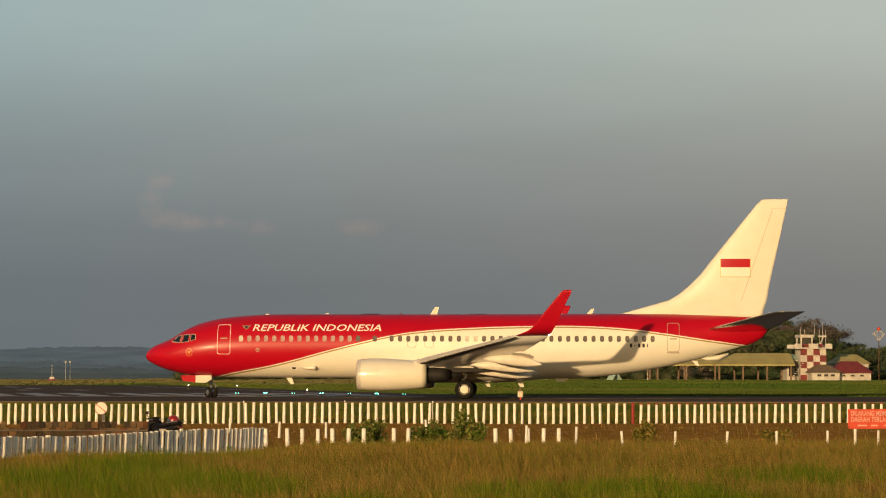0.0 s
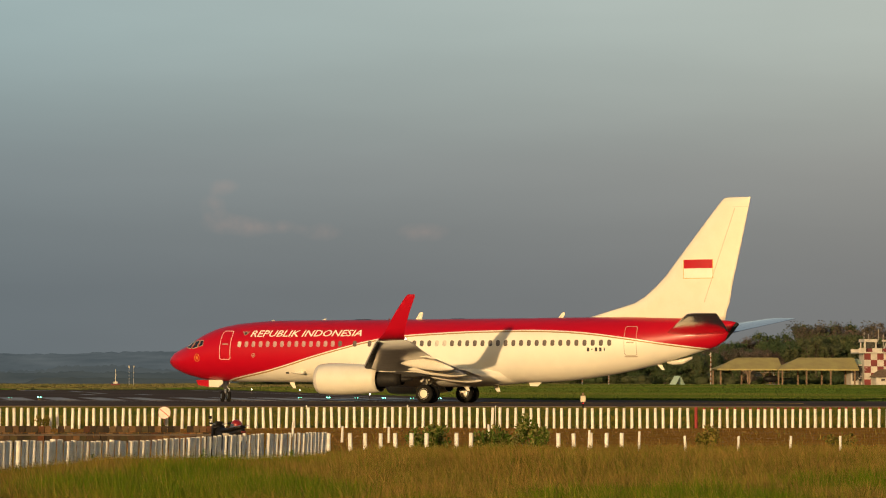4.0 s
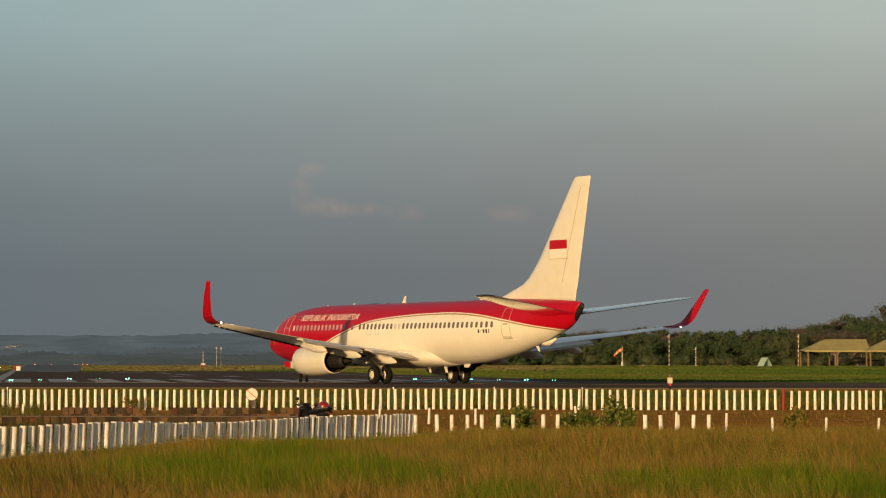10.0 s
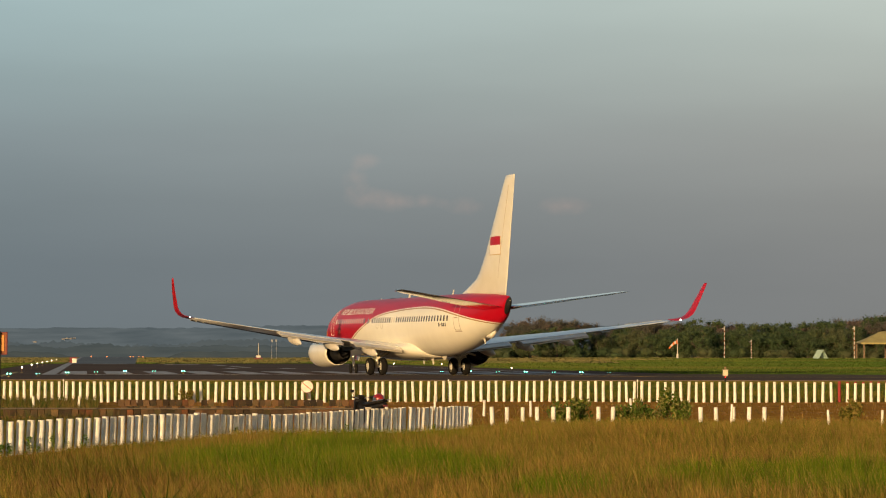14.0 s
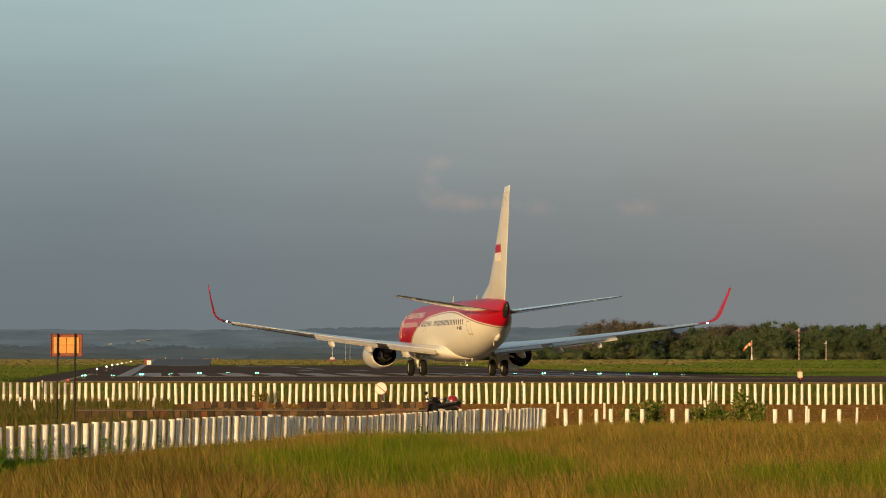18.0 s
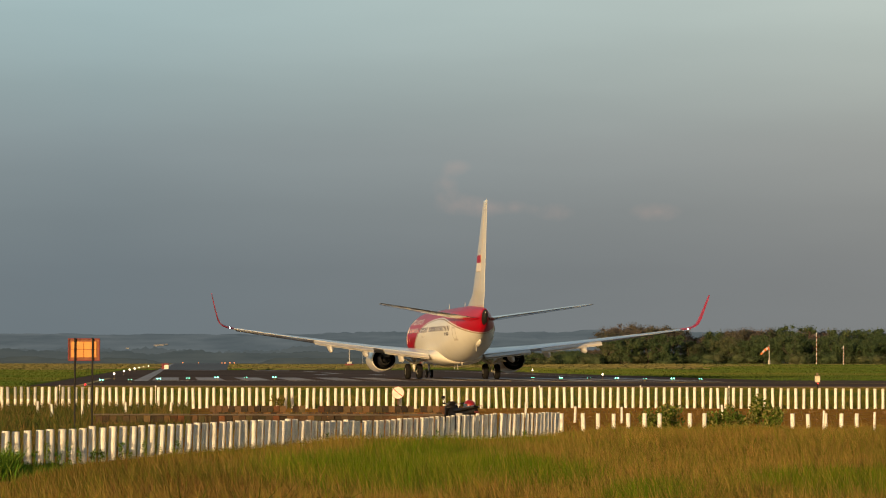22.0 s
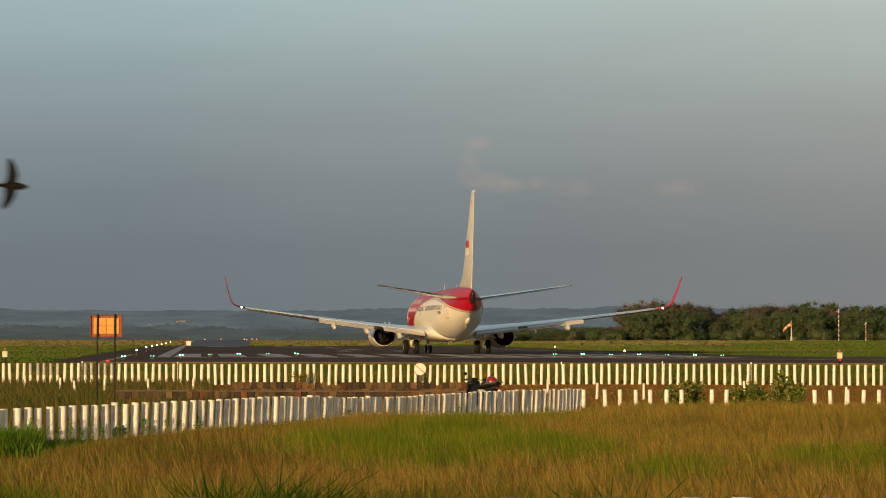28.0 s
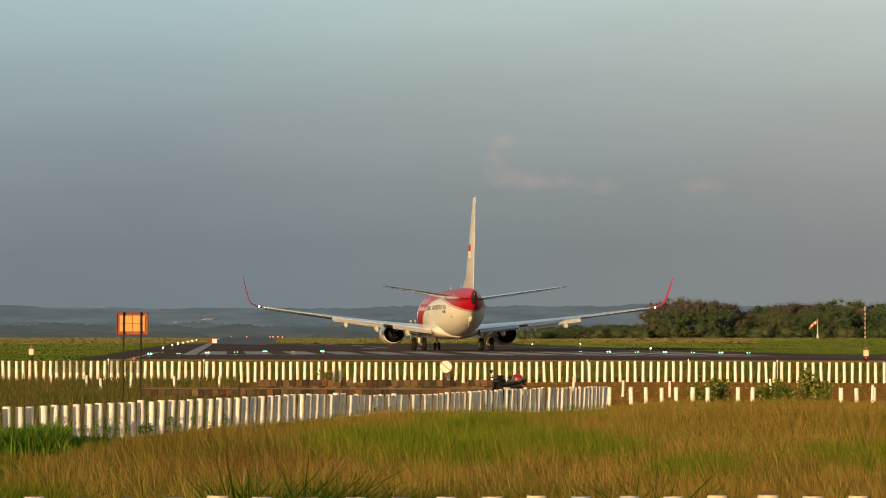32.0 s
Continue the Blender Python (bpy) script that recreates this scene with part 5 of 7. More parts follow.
def build_signs():
    s = thing("no_entry_sign", pose(0.0, 109.15, .135), "round white board with a red slanting bar on the fence", "sign")
    disc = Matrix.Rotation(radians(90), 4, "X")
    part("board", turned(((-.012, .225), (0, .235), (.012, .225)), disc, 32), M_WHITE, s)
    part("red_rim", turned(((.0, .235), (.014, .237), (.017, .230), (.016, .222), (.013, .22)), disc, 32, caps=False), M_DULLRED, s)
    bar = box(-.21, .21, -.022, -.014, -.014, .014)
    ob = part("red_bar", bar, M_SIGNRED, s)
    ob.matrix_local = pose(0, 0, 0, 0, 40, 0)
    part("bracket", box(-.03, .03, .0, .14, -.45, .2, .005), M_RUST, s)
    g = thing("warning_sign", pose(15.9, 60.0, 0), "red warning board with pale lettering on two white posts", "sign")
    part("board", box(-.56, .56, -.012, .012, .23, .64, .006), M_SIGNRED, g)
    for text, z in (("DILARANG MEMASUKI", .50), ("DAERAH TERLARANG", .375)):
        pts, faces = lettering(text, .15)
        k = 1.02 / max(p.x for p in pts)
        bm = bmesh.new()
        vs = [bm.verts.new((-.51 + p.x * k, -.0155, z + p.y)) for p in pts]
        for f in faces:
            bm.faces.new([vs[i] for i in f])
        ob = new("lettering", finish(bm, "lettering", M_SIGNTEXT))
        ob.parent = g
    for i, w in enumerate((.2, .14, .24)):
        part("small_print_bar", box(-.36 + .28 * i, -.36 + .28 * i + w, -.018, -.012, .285, .315), M_SIGNTEXT, g)
    for x in (-.4, .4):
        part("post", rod(bmesh.new(), (x, .045, LOW - .2), (x, .045, .45), .03), M_POST, g)
    o = thing("direction_board", pose(-7.4, 70.0, 0), "orange board in a rusty frame on two tall dark poles", "sign")
    for r in range(2):
        for c in range(2):
            part("panel", box(-.298 + .302 * c, -.298 + .302 * c + .292, -.02, .0, 1.368 + .19 * r, 1.368 + .19 * r + .182, .004), M_PANEL, o, "bright orange panel")
    for x0, x1, z0, z1 in ((-.375, -.352, 1.285, 1.815), (.352, .375, 1.285, 1.815), (-.352, .352, 1.285, 1.308), (-.352, .352, 1.792, 1.815)):
        part("frame_bar", box(x0, x1, -.03, .02, z0, z1, .004), M_DULLRED, o, "dull red frame")
    part("backing", box(-.352, .352, .0, .012, 1.308, 1.792), M_BROWNBOARD, o, "reddish brown backing sheet")
    for x in (-.205, .205):
        part("pole", rod(bmesh.new(), (x, -.05, LOW - .2), (x, -.05, 1.83), .021), M_BLACK, o, "tall dark pole")


M_BROWNBOARD = material("brown_board_paint", (0.26, 0.085, 0.035), (0.17, 0.06, 0.03), 0.7, scale=6, fine=30)
M_PANEL = material("orange_reflective_panel", (0.70, 0.27, 0.035), (0.62, 0.23, 0.03), 0.45, scale=4, fine=20, var=.1)
build_signs()


def leaf_cloud(blobs, count, size, seed, flat=.5, outward=0.0, inner=.35, heart=None, corners=4):
    """Many small leaf quads spread over lumps (centre, radii), facing out of them the more the higher outward is."""
    rs = np.random.RandomState(seed)
    vol = np.array([b[1][0] * b[1][1] * b[1][2] for b in blobs]) ** (2 / 3)
    pick = rs.choice(len(blobs), count, p=vol / vol.sum())
    cen, rad = np.array([b[0] for b in blobs])[pick], np.array([b[1] for b in blobs])[pick]
    d = rs.normal(size=(count, 3))
    d /= np.linalg.norm(d, axis=1, keepdims=True)
    p = cen + d * rad * (np.minimum(np.abs(rs.normal(0, .62, (count, 1))), 1.2) if heart else rs.uniform(inner, 1.08, (count, 1)) ** .6)
    out = d / rad * rad.mean(axis=1, keepdims=True)
    if heart:
        # the whole crown turns outward from its heart
        out = p - np.array(heart)
        out /= np.linalg.norm(out, axis=1, keepdims=True)
    nor = out * outward + rs.normal(size=(count, 3))
    u = np.cross(nor, rs.normal(size=(count, 3)))
    u /= np.linalg.norm(u, axis=1, keepdims=True)
    w = np.cross(u, nor)
    w /= np.linalg.norm(w, axis=1, keepdims=True)
    s = size * rs.uniform(.6, 1.4, (count, 1))
    v = np.stack([p - u * s, p + w * s * flat, p + u * s, p - w * s * flat][:corners], 1).reshape(-1, 3)
    return v, np.arange(count * corners).reshape(-1, corners)


def lumps(blobs, size, rows=5, cols=8):
    """Closed lumps inside the leaves, a little smaller than the cloud."""
    vs, fs = [], []
    for c, r in blobs:
        o = len(vs)
        for i in range(1, rows):
            a = math.pi * i / rows
            for j in range(cols):
                b = math.tau * (j + .5 * (i % 2)) / cols
                k = size * (1 + .18 * noise.noise((c[0] * 3 + i, c[1] * 3 + j, c[2])))
                vs.append((c[0] + k * r[0] * math.sin(a) * math.cos(b), c[1] + k * r[1] * math.sin(a) * math.sin(b), c[2] + k * r[2] * math.cos(a)))
        top, low = len(vs), len(vs) + 1
        vs += [(c[0], c[1], c[2] + size * r[2]), (c[0], c[1], c[2] - size * r[2])]
        for j in range(cols):
            q = (j + 1) % cols
            fs.append((o + j, o + q, top))
            fs.append((o + (rows - 2) * cols + q, o + (rows - 2) * cols + j, low))
            for i in range(rows - 2):
                fs.append((o + i * cols + j, o + (i + 1) * cols + j, o + (i + 1) * cols + q, o + i * cols + q))
    return vs, fs


def cloud_mesh(name, v, f, mat, core=None):
    if core:
        cv, cf = core
        k = len(v)
        me = bpy.data.meshes.new(name)
        me.from_pydata(v.tolist() + cv, [], f.tolist() + [tuple(i + k for i in q) for q in cf])
        me.materials.append(mat)
        me.polygons.foreach_set("use_smooth", [i >= len(f) for i in range(len(me.polygons))])
        return me
    me = bpy.data.meshes.new(name)
    me.from_pydata(v.tolist(), [], f.tolist())
    me.materials.append(mat)
    return me


M_STRAWBUSH = plumes("straw_coloured_bush_leaves", (0.11, 0.11, 0.018), (0.17, 0.14, 0.03), (0.24, 0.18, 0.05), 1.2, 0.6)


def build_bushes():
    for x, y, w, h, seed in ((6.15, 70.6, .56, .70, 1), (6.58, 70.6, .60, .74, 7), (7.72, 70.6, .58, .64, 2), (8.14, 70.7, .62, .72, 8), (8.70, 70.8, .42, 1.02, 3), (8.96, 70.7, .36, .74, 9), (13.0, 70.6, .5, .72, 4), (16.3, 70.6, .6, .50, 5), (-4.4, 108.6, .5, .55, 6)):
        pale = x > 12 or x < 0
        b = thing("bush", pose(x, y, ground_z(x, y)), "pale straw-coloured weeds growing from bare earth" if pale else "leafy green bush growing from bare earth", "bush", "bushes by the posts")
        rnd = random.Random(seed)
        blobs = [((rnd.uniform(-.5, .5) * w, rnd.uniform(-.3, .3) * w, h * rnd.uniform(.3, .78)), (w * .26, w * .26, h * .24)) for _ in range(9)] + [((0, 0, h * .3), (w * .45, w * .35, h * .3))]
        v, f = leaf_cloud(blobs, 420 if x < 0 else 700 if pale else 1000, .046, seed)
        part("foliage", finish_bm(v, f), M_STRAWBUSH if pale else M_BUSH, b)
        st = bmesh.new()
        for i in range(7):
            c = blobs[i][0]
            rod(st, (c[0] * .15, c[1] * .15, -.05), c, .012, .004, 5)
        part("stems", st, M_BARK, b)


def finish_bm(v, f):
    bm = bmesh.new()
    vs = [bm.verts.new(p) for p in v.tolist()]
    for q in f.tolist():
        bm.faces.new([vs[i] for i in q])
    return bm


build_bushes()


# ---- lamps on the field ----
def build_lamps():
    def lamp(x, y, z, glass, name, label, size=.10):
        g = ground_z(x, y) if y < 150 else -.01
        o = thing(name, pose(x, y, g), label, "airfield light", name.replace("_", " ") + "s")
        h = max(.06, z - g)
        part("base", rod(bmesh.new(), (0, 0, -.02), (0, 0, .03), .11, .09, 12), M_FIXTURE, o)
        part("stem", rod(bmesh.new(), (0, 0, .02), (0, 0, h), .022), M_RUST, o)
        if glass is M_LAMP_G:
            part("head", box(-.15, .15, -.05, .05, h - .03, h + .01, .01), M_DARK, o)
            for e in (-.085, .085):
                part("lamp", dome(size, (e, -.02, h + size * .7), 10), glass, o, smooth=True)
        else:
            part("lamp", dome(size, (0, 0, h + size * .7), 12), glass, o, smooth=True)
    greens = [-523.8 + 50.9 * i - .1 * max(0, i - 11) ** 2 for i in range(22)]
    for i, rel in enumerate(greens):
        if -215 < rel < 235:
            continue
        d = 176 + 34 * smooth_step(-540, -260, rel) - 10 * smooth_step(250, 550, rel)
        lamp(rel / 5246 * d, d, .13, M_LAMP_G, "threshold_light", "small green threshold light on the runway edge", .028 if i % 2 else .05)
    for rel, d in ((-501, 216), (-484, 276), (-474, 317), (-465, 360), (-457, 410), (-449, 480), (-441, 560), (362, 216), (238, 317), (153, 330)):
        lamp(rel / 5246 * d, d, .33, M_LAMP_W, "edge_light", "small white runway edge light on a short stem", .045 + .00006 * d)
    lamp(-552 / 5246 * 146, 146, .1, M_LAMP_R, "end_light", "small red runway end light", .045)
    for rel, d in ((-311, 1200), (-306, 1180), (-297, 1250), (-289, 1200), (-380, 1200), (-352, 1250)):
        lamp(rel / 5246 * d, d, .5, M_LAMP_A, "approach_light", "reddish lamp far down the runway", .17)
    o = thing("threshold_marker", pose(-37.7, 480, -.05), "red and white marker board beside the far runway", "marker")
    part("board", box(-.1, .62, -.05, .05, .05, .75, .02), M_WHITE, o, "white marker face")
    part("red_side", box(-.5, -.104, -.05, .05, .05, .95, .02), M_DULLRED, o, "red marker face")
    part("red_top", box(-.1, .62, -.05, .05, .754, .98, .02), M_DULLRED, o)
    for rel in (743, -733):
        x = rel / 5246 * 150
        o = thing("marker_box", pose(x, 150, -.06), "white marker box with a red lamp on a short post", "airfield light", "marker boxes")
        part("box", box(-.125, .125, -.11, .11, .33, .64, .02), M_NEARPOST, o)
        part("box_lid", box(-.14, .14, -.125, .125, .644, .675, .008), M_WOOD, o, "weathered lid")
        part("post", rod(bmesh.new(), (0, 0, 0), (0, 0, .33), .05), M_BLACK, o)
        part("lamp", dome(.03, (0, -.08, .26), 10), M_LAMP_R if rel > 0 else M_DULLRED, o)
        part("cap", box(-.055, .055, -.05, .05, .675, .80, .02), M_WOOD, o, "dark lamp cap")


build_lamps()


# ---- far side of the field ----
def build_tree(seed, h, mat, spread, name="tree"):
    rnd = random.Random(seed)
    t = new(name)
    bm = bmesh.new()
    blobs = []
    bare = mat is M_LEAFDRY
    lean = rnd.uniform(-.05, .05)
    fork = h * rnd.uniform(.18, .30)
    rod(bm, (0, 0, -.4), (lean * h, 0, fork), h * .026, h * .02, 8)
    for i in range(9):
        a = i * math.tau / 9 + rnd.uniform(-.4, .4)
        r = spread * rnd.uniform(.3, .9)
        tip = Vector((lean * h + r * math.cos(a), r * math.sin(a), h * (.93 - .30 * (r / spread) ** 2) * rnd.uniform(.82, 1.0)))
        mid = Vector((lean * h, 0, fork)).lerp(tip, .5) + Vector((0, 0, -h * .04))
        rod(bm, (lean * h, 0, fork - .1), mid, h * .012, h * .008, 6)
        rod(bm, mid, tip, h * .008, h * .004, 5)
        for _ in range(6):
            c = tip + Vector((rnd.gauss(0, .16) * spread, rnd.gauss(0, .16) * spread, -abs(rnd.gauss(0, .09)) * h))
            k = rnd.uniform(.11, .20)
            blobs.append((tuple(c), (spread * k, spread * k, h * k * .55)))
            rod(bm, mid, c, h * .0035, h * .0015, 4)
    # foliage lower down hides the trunks of the green trees
    for _ in range(6 if bare else 34):
        a, r = rnd.uniform(0, math.tau), spread * rnd.uniform(.2, .85)
        blobs.append(((r * math.cos(a), r * math.sin(a), h * rnd.uniform(.12, .62)), (spread * .2, spread * .2, h * .11)))
    part("trunk", bm, M_PALEBARK if bare else M_BARK, t)
    v, f = leaf_cloud(blobs, 10000 if bare else 13000, .17 if bare else .20, seed, .8, 1.6, .2, (lean * h, 0, h * .35), 3)
    cr = new("crown", cloud_mesh("crown", v, f, mat, lumps(blobs[::4] if bare else blobs, .4 if bare else .5, 3, 5)))
    cr.parent = t
    return t


def build_trees():
    rnd = random.Random(21)
    kinds = [build_tree(i, 9.5, (M_LEAF, M_LEAFDRY, M_LEAF, M_LEAFDRY, M_LEAF)[i], 5.0 + .45 * i) for i in range(5)]
    labels = ("green broadleaf tree in the far tree line", "dry brownish tree with a thin crown in the far tree line")
    for i, k in enumerate(kinds):
        tagged(k, labels[i % 2], "tree", "trees along the airfield edge")
    profile = ((18.7, 2.5), (26, 3.3), (40.5, 3.5), (44.0, 4.4), (46, 8.2), (48.4, 9.9), (51, 10.1), (56, 9.4), (60, 9.3), (63.4, 7.0), (66.5, 6.4), (68, 7.8), (70.6, 8.6), (76.2, 8.0), (80, 8.8), (88, 8.5), (92.8, 10.1),
               (95, 9.8), (96.8, 8.4), (102, 9.4), (107.4, 9.4), (110.6, 8.3), (113.4, 8.6), (118.2, 9.6), (123.7, 11.0), (129, 12.2), (138, 12.0), (143, 13.9), (146.5, 14.6), (152, 14.6), (158, 14.1), (161, 12.8), (163.5, 10.5), (168, 8.7), (196, 8.8))
    x = 18.7
    used = set()
    while x < 196:
        h = float(np.interp(x, [p[0] for p in profile], [p[1] for p in profile])) * rnd.uniform(.80, 1.08)
        for row in range(2):
            y = 652 + 22 * row + rnd.uniform(-7, 7)
            xx = x * y / 650 + rnd.uniform(-1.5, 1.5)
            # the big spreading trees and those by the sheds are dry, the rest mixed
            dry = 42 < x < 66 or 70 < x < 82 or 89 < x < 96 or 112 < x < 161
            i = rnd.choice((1, 3, 1, 3, 0)) if dry and row else rnd.choice((0, 2, 4, 4, 2) if not dry else (0, 4, 3, 2))
            m = pose(xx, y, ground_z(xx, y) - .05, 0, 0, rnd.uniform(0, 360))
            s = h / 9.5 * (1.08 if row else .84)
            if i in used:
                ob = copy_thing(kinds[i], m)
            else:
                ob, used = kinds[i], used | {i}
            ob.matrix_world = m @ Matrix.Diagonal((max(s, .55), max(s, .55), s, 1))
        x += 3.3 * max(.55, h / 9.5)
    for i, k in enumerate(kinds):
        if i not in used:
            k.matrix_world = pose(120 + 9 * i, 690, .7)
    for x, y, s in ((159.6, 600, .80), (155.9, 594, .26), (139.5, 611, .75)):
        ob = copy_thing(kinds[2], pose(x, y, ground_z(x, y) - .05, 0, 0, 40 * x))
        ob.matrix_world = ob.matrix_world @ Matrix.Diagonal((s, s, s, 1))
    # undergrowth below the trees
    rs = np.random.RandomState(3)
    blobs = [((a, 646 + rs.uniform(-5, 18), ground_z(a, 646) + rs.uniform(.3, 1.5)), (rs.uniform(1.4, 3.0), 1.8, rs.uniform(.8, 1.7))) for a in np.linspace(17, 205, 230)]
    v, f = leaf_cloud(blobs, 60000, .20, 5, .8, 1.6, .5, None, 3)
    tagged(new("undergrowth", cloud_mesh("undergrowth", v, f, M_LEAF, lumps(blobs, .6))), "dense dull green undergrowth below the far trees", "undergrowth", kind="stuff")


build_trees()


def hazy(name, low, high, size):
    """Distance with the evening haze painted on as a faint glow over near-black land."""
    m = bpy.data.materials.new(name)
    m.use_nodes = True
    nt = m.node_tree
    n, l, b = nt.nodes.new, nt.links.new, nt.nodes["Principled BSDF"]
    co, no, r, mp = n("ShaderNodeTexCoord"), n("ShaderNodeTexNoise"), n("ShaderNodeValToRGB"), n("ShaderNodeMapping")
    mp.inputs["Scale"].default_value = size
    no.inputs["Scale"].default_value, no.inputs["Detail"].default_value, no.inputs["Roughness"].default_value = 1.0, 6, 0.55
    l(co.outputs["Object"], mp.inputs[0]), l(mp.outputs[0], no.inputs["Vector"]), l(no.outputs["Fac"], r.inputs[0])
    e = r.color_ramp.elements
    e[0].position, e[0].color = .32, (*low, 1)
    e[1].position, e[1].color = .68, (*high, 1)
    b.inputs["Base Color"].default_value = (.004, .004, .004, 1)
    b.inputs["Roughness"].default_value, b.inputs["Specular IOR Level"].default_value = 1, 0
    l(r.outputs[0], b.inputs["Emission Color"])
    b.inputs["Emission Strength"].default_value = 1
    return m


def woods_band(name, d, h0, left, right, mat, seed, label):
    """Closed canopy far off, its top broken into crowns."""
    verts, faces = [], []
    step, k = 1.1, 6
    n = int((right - left) * d / step)
    for i in range(n):
        x = left * d + i * step
        h = h0 * (.66 + .30 * noise.noise((x * .011, seed, 0)) + .26 * noise.noise((x * .045, seed, 3)) + .15 * abs(noise.noise((x * .14, seed, 7))) + .10 * noise.noise((x * .4, seed, 9)))
        if d < 1600:
            h *= smooth_step(20, 34, abs(x - runway_x(d)))
        for q, (dy, u) in enumerate(((0, -.15), (.6, .3), (1.6, .6), (3.2, .86), (5.5, 1.0), (16, .7))):
            verts.append((x, d + dy + 2.2 * noise.noise((x * .07, q * .9, seed)), h * u - .3))
    for i in range(n - 1):
        for q in range(k - 1):
            a = i * k + q
            faces.append((a, a + k, a + k + 1, a + 1))
    me = sheet(name, verts, faces, mat)
    me.polygons.foreach_set("use_smooth", [True] * len(me.polygons))
    tagged(new(name, me), label, "woods", kind="stuff")


def build_far_woods():
    # each band glows in its own painted haze tone
    woods_band("far_woods", 1500, 4.6, -.24, .36, hazy("far_woods_haze_glow", (.046, .054, .050), (.062, .068, .058), (.05, .05, .4)), 4, "dark grey-green woods far beyond the runway")
    woods_band("farther_woods", 1760, 10.0, -.25, .38, hazy("farther_woods_haze_glow", (.050, .061, .060), (.068, .078, .073), (.035, .035, .3)), 11, "dusky woods behind the far field")
    woods_band("distant_woods", 2300, 16.0, -.27, .42, hazy("distant_woods_haze_glow", (.064, .078, .081), (.078, .091, .091), (.03, .03, .2)), 23, "hazy blue-grey woods below the hills")


build_far_woods()


def hill_z(x, y):
    k = smooth_step(2600, 4100, y)
    r = 26 + 8 * noise.noise((x * .0014, .3, 0)) + 3.5 * noise.noise((x * .006, 1.7, 0)) + 2.4 * noise.noise((x * .021, 4.0, 0)) + 2.6 * abs(noise.noise((x * .05, 6.0, 0))) + 1.6 * noise.noise((x * .12, 8.0, 0))
    return -1 + (r + 15) * k + 1.2 * noise.noise((x * .02, y * .02, 0)) * k


def build_hills():
    xs, ys = [-1500 + 5 * i for i in range(704)], [2600, 2800, 3000, 3200, 3400, 3600, 3800, 3950, 4100, 4250]
    verts = [(x, y, hill_z(x, y)) for y in ys for x in xs]
    k = len(xs)
    faces = [(j * k + i, j * k + i + 1, (j + 1) * k + i + 1, (j + 1) * k + i) for j in range(len(ys) - 1) for i in range(k - 1)]
    # the hills emit a paler painted haze, mottled by noise
    m = hazy("distant_hills_haze_glow", (.068, .084, .090), (.104, .121, .125), (.014, .003, .09))
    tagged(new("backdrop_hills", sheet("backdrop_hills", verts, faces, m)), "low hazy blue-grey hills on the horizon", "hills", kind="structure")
    for rel, d, w, h in ((-420, 3350, 8, 1.6), (-428, 3340, 4, 1.1), (-411, 3360, 5, 1.1), (-478, 3250, 3, 1.0)):
        x = rel / 5246 * d
        o = thing("house", pose(x, d, hill_z(x, d) - .5), "small pale house far off on the hillside", "house", "houses on the hill")
        part("wall", box(-w / 2, w / 2, -3, 3, 0, h), M_FARWALL, o)
        bm = bmesh.new()
        loft(bm, [[(q, -3.4, h), (q, 3.4, h), (q, 0, h + 1.0)] for q in (-w / 2 - .4, w / 2 + .4)])
        part("roof", bm, M_FARWALL, o)


# far plaster kept dull to stand for the haze in front of it
M_FARWALL = material("haze_dulled_plaster", (0.36, 0.35, 0.33), (0.28, 0.27, 0.26), 0.9, scale=.3)
build_hills()


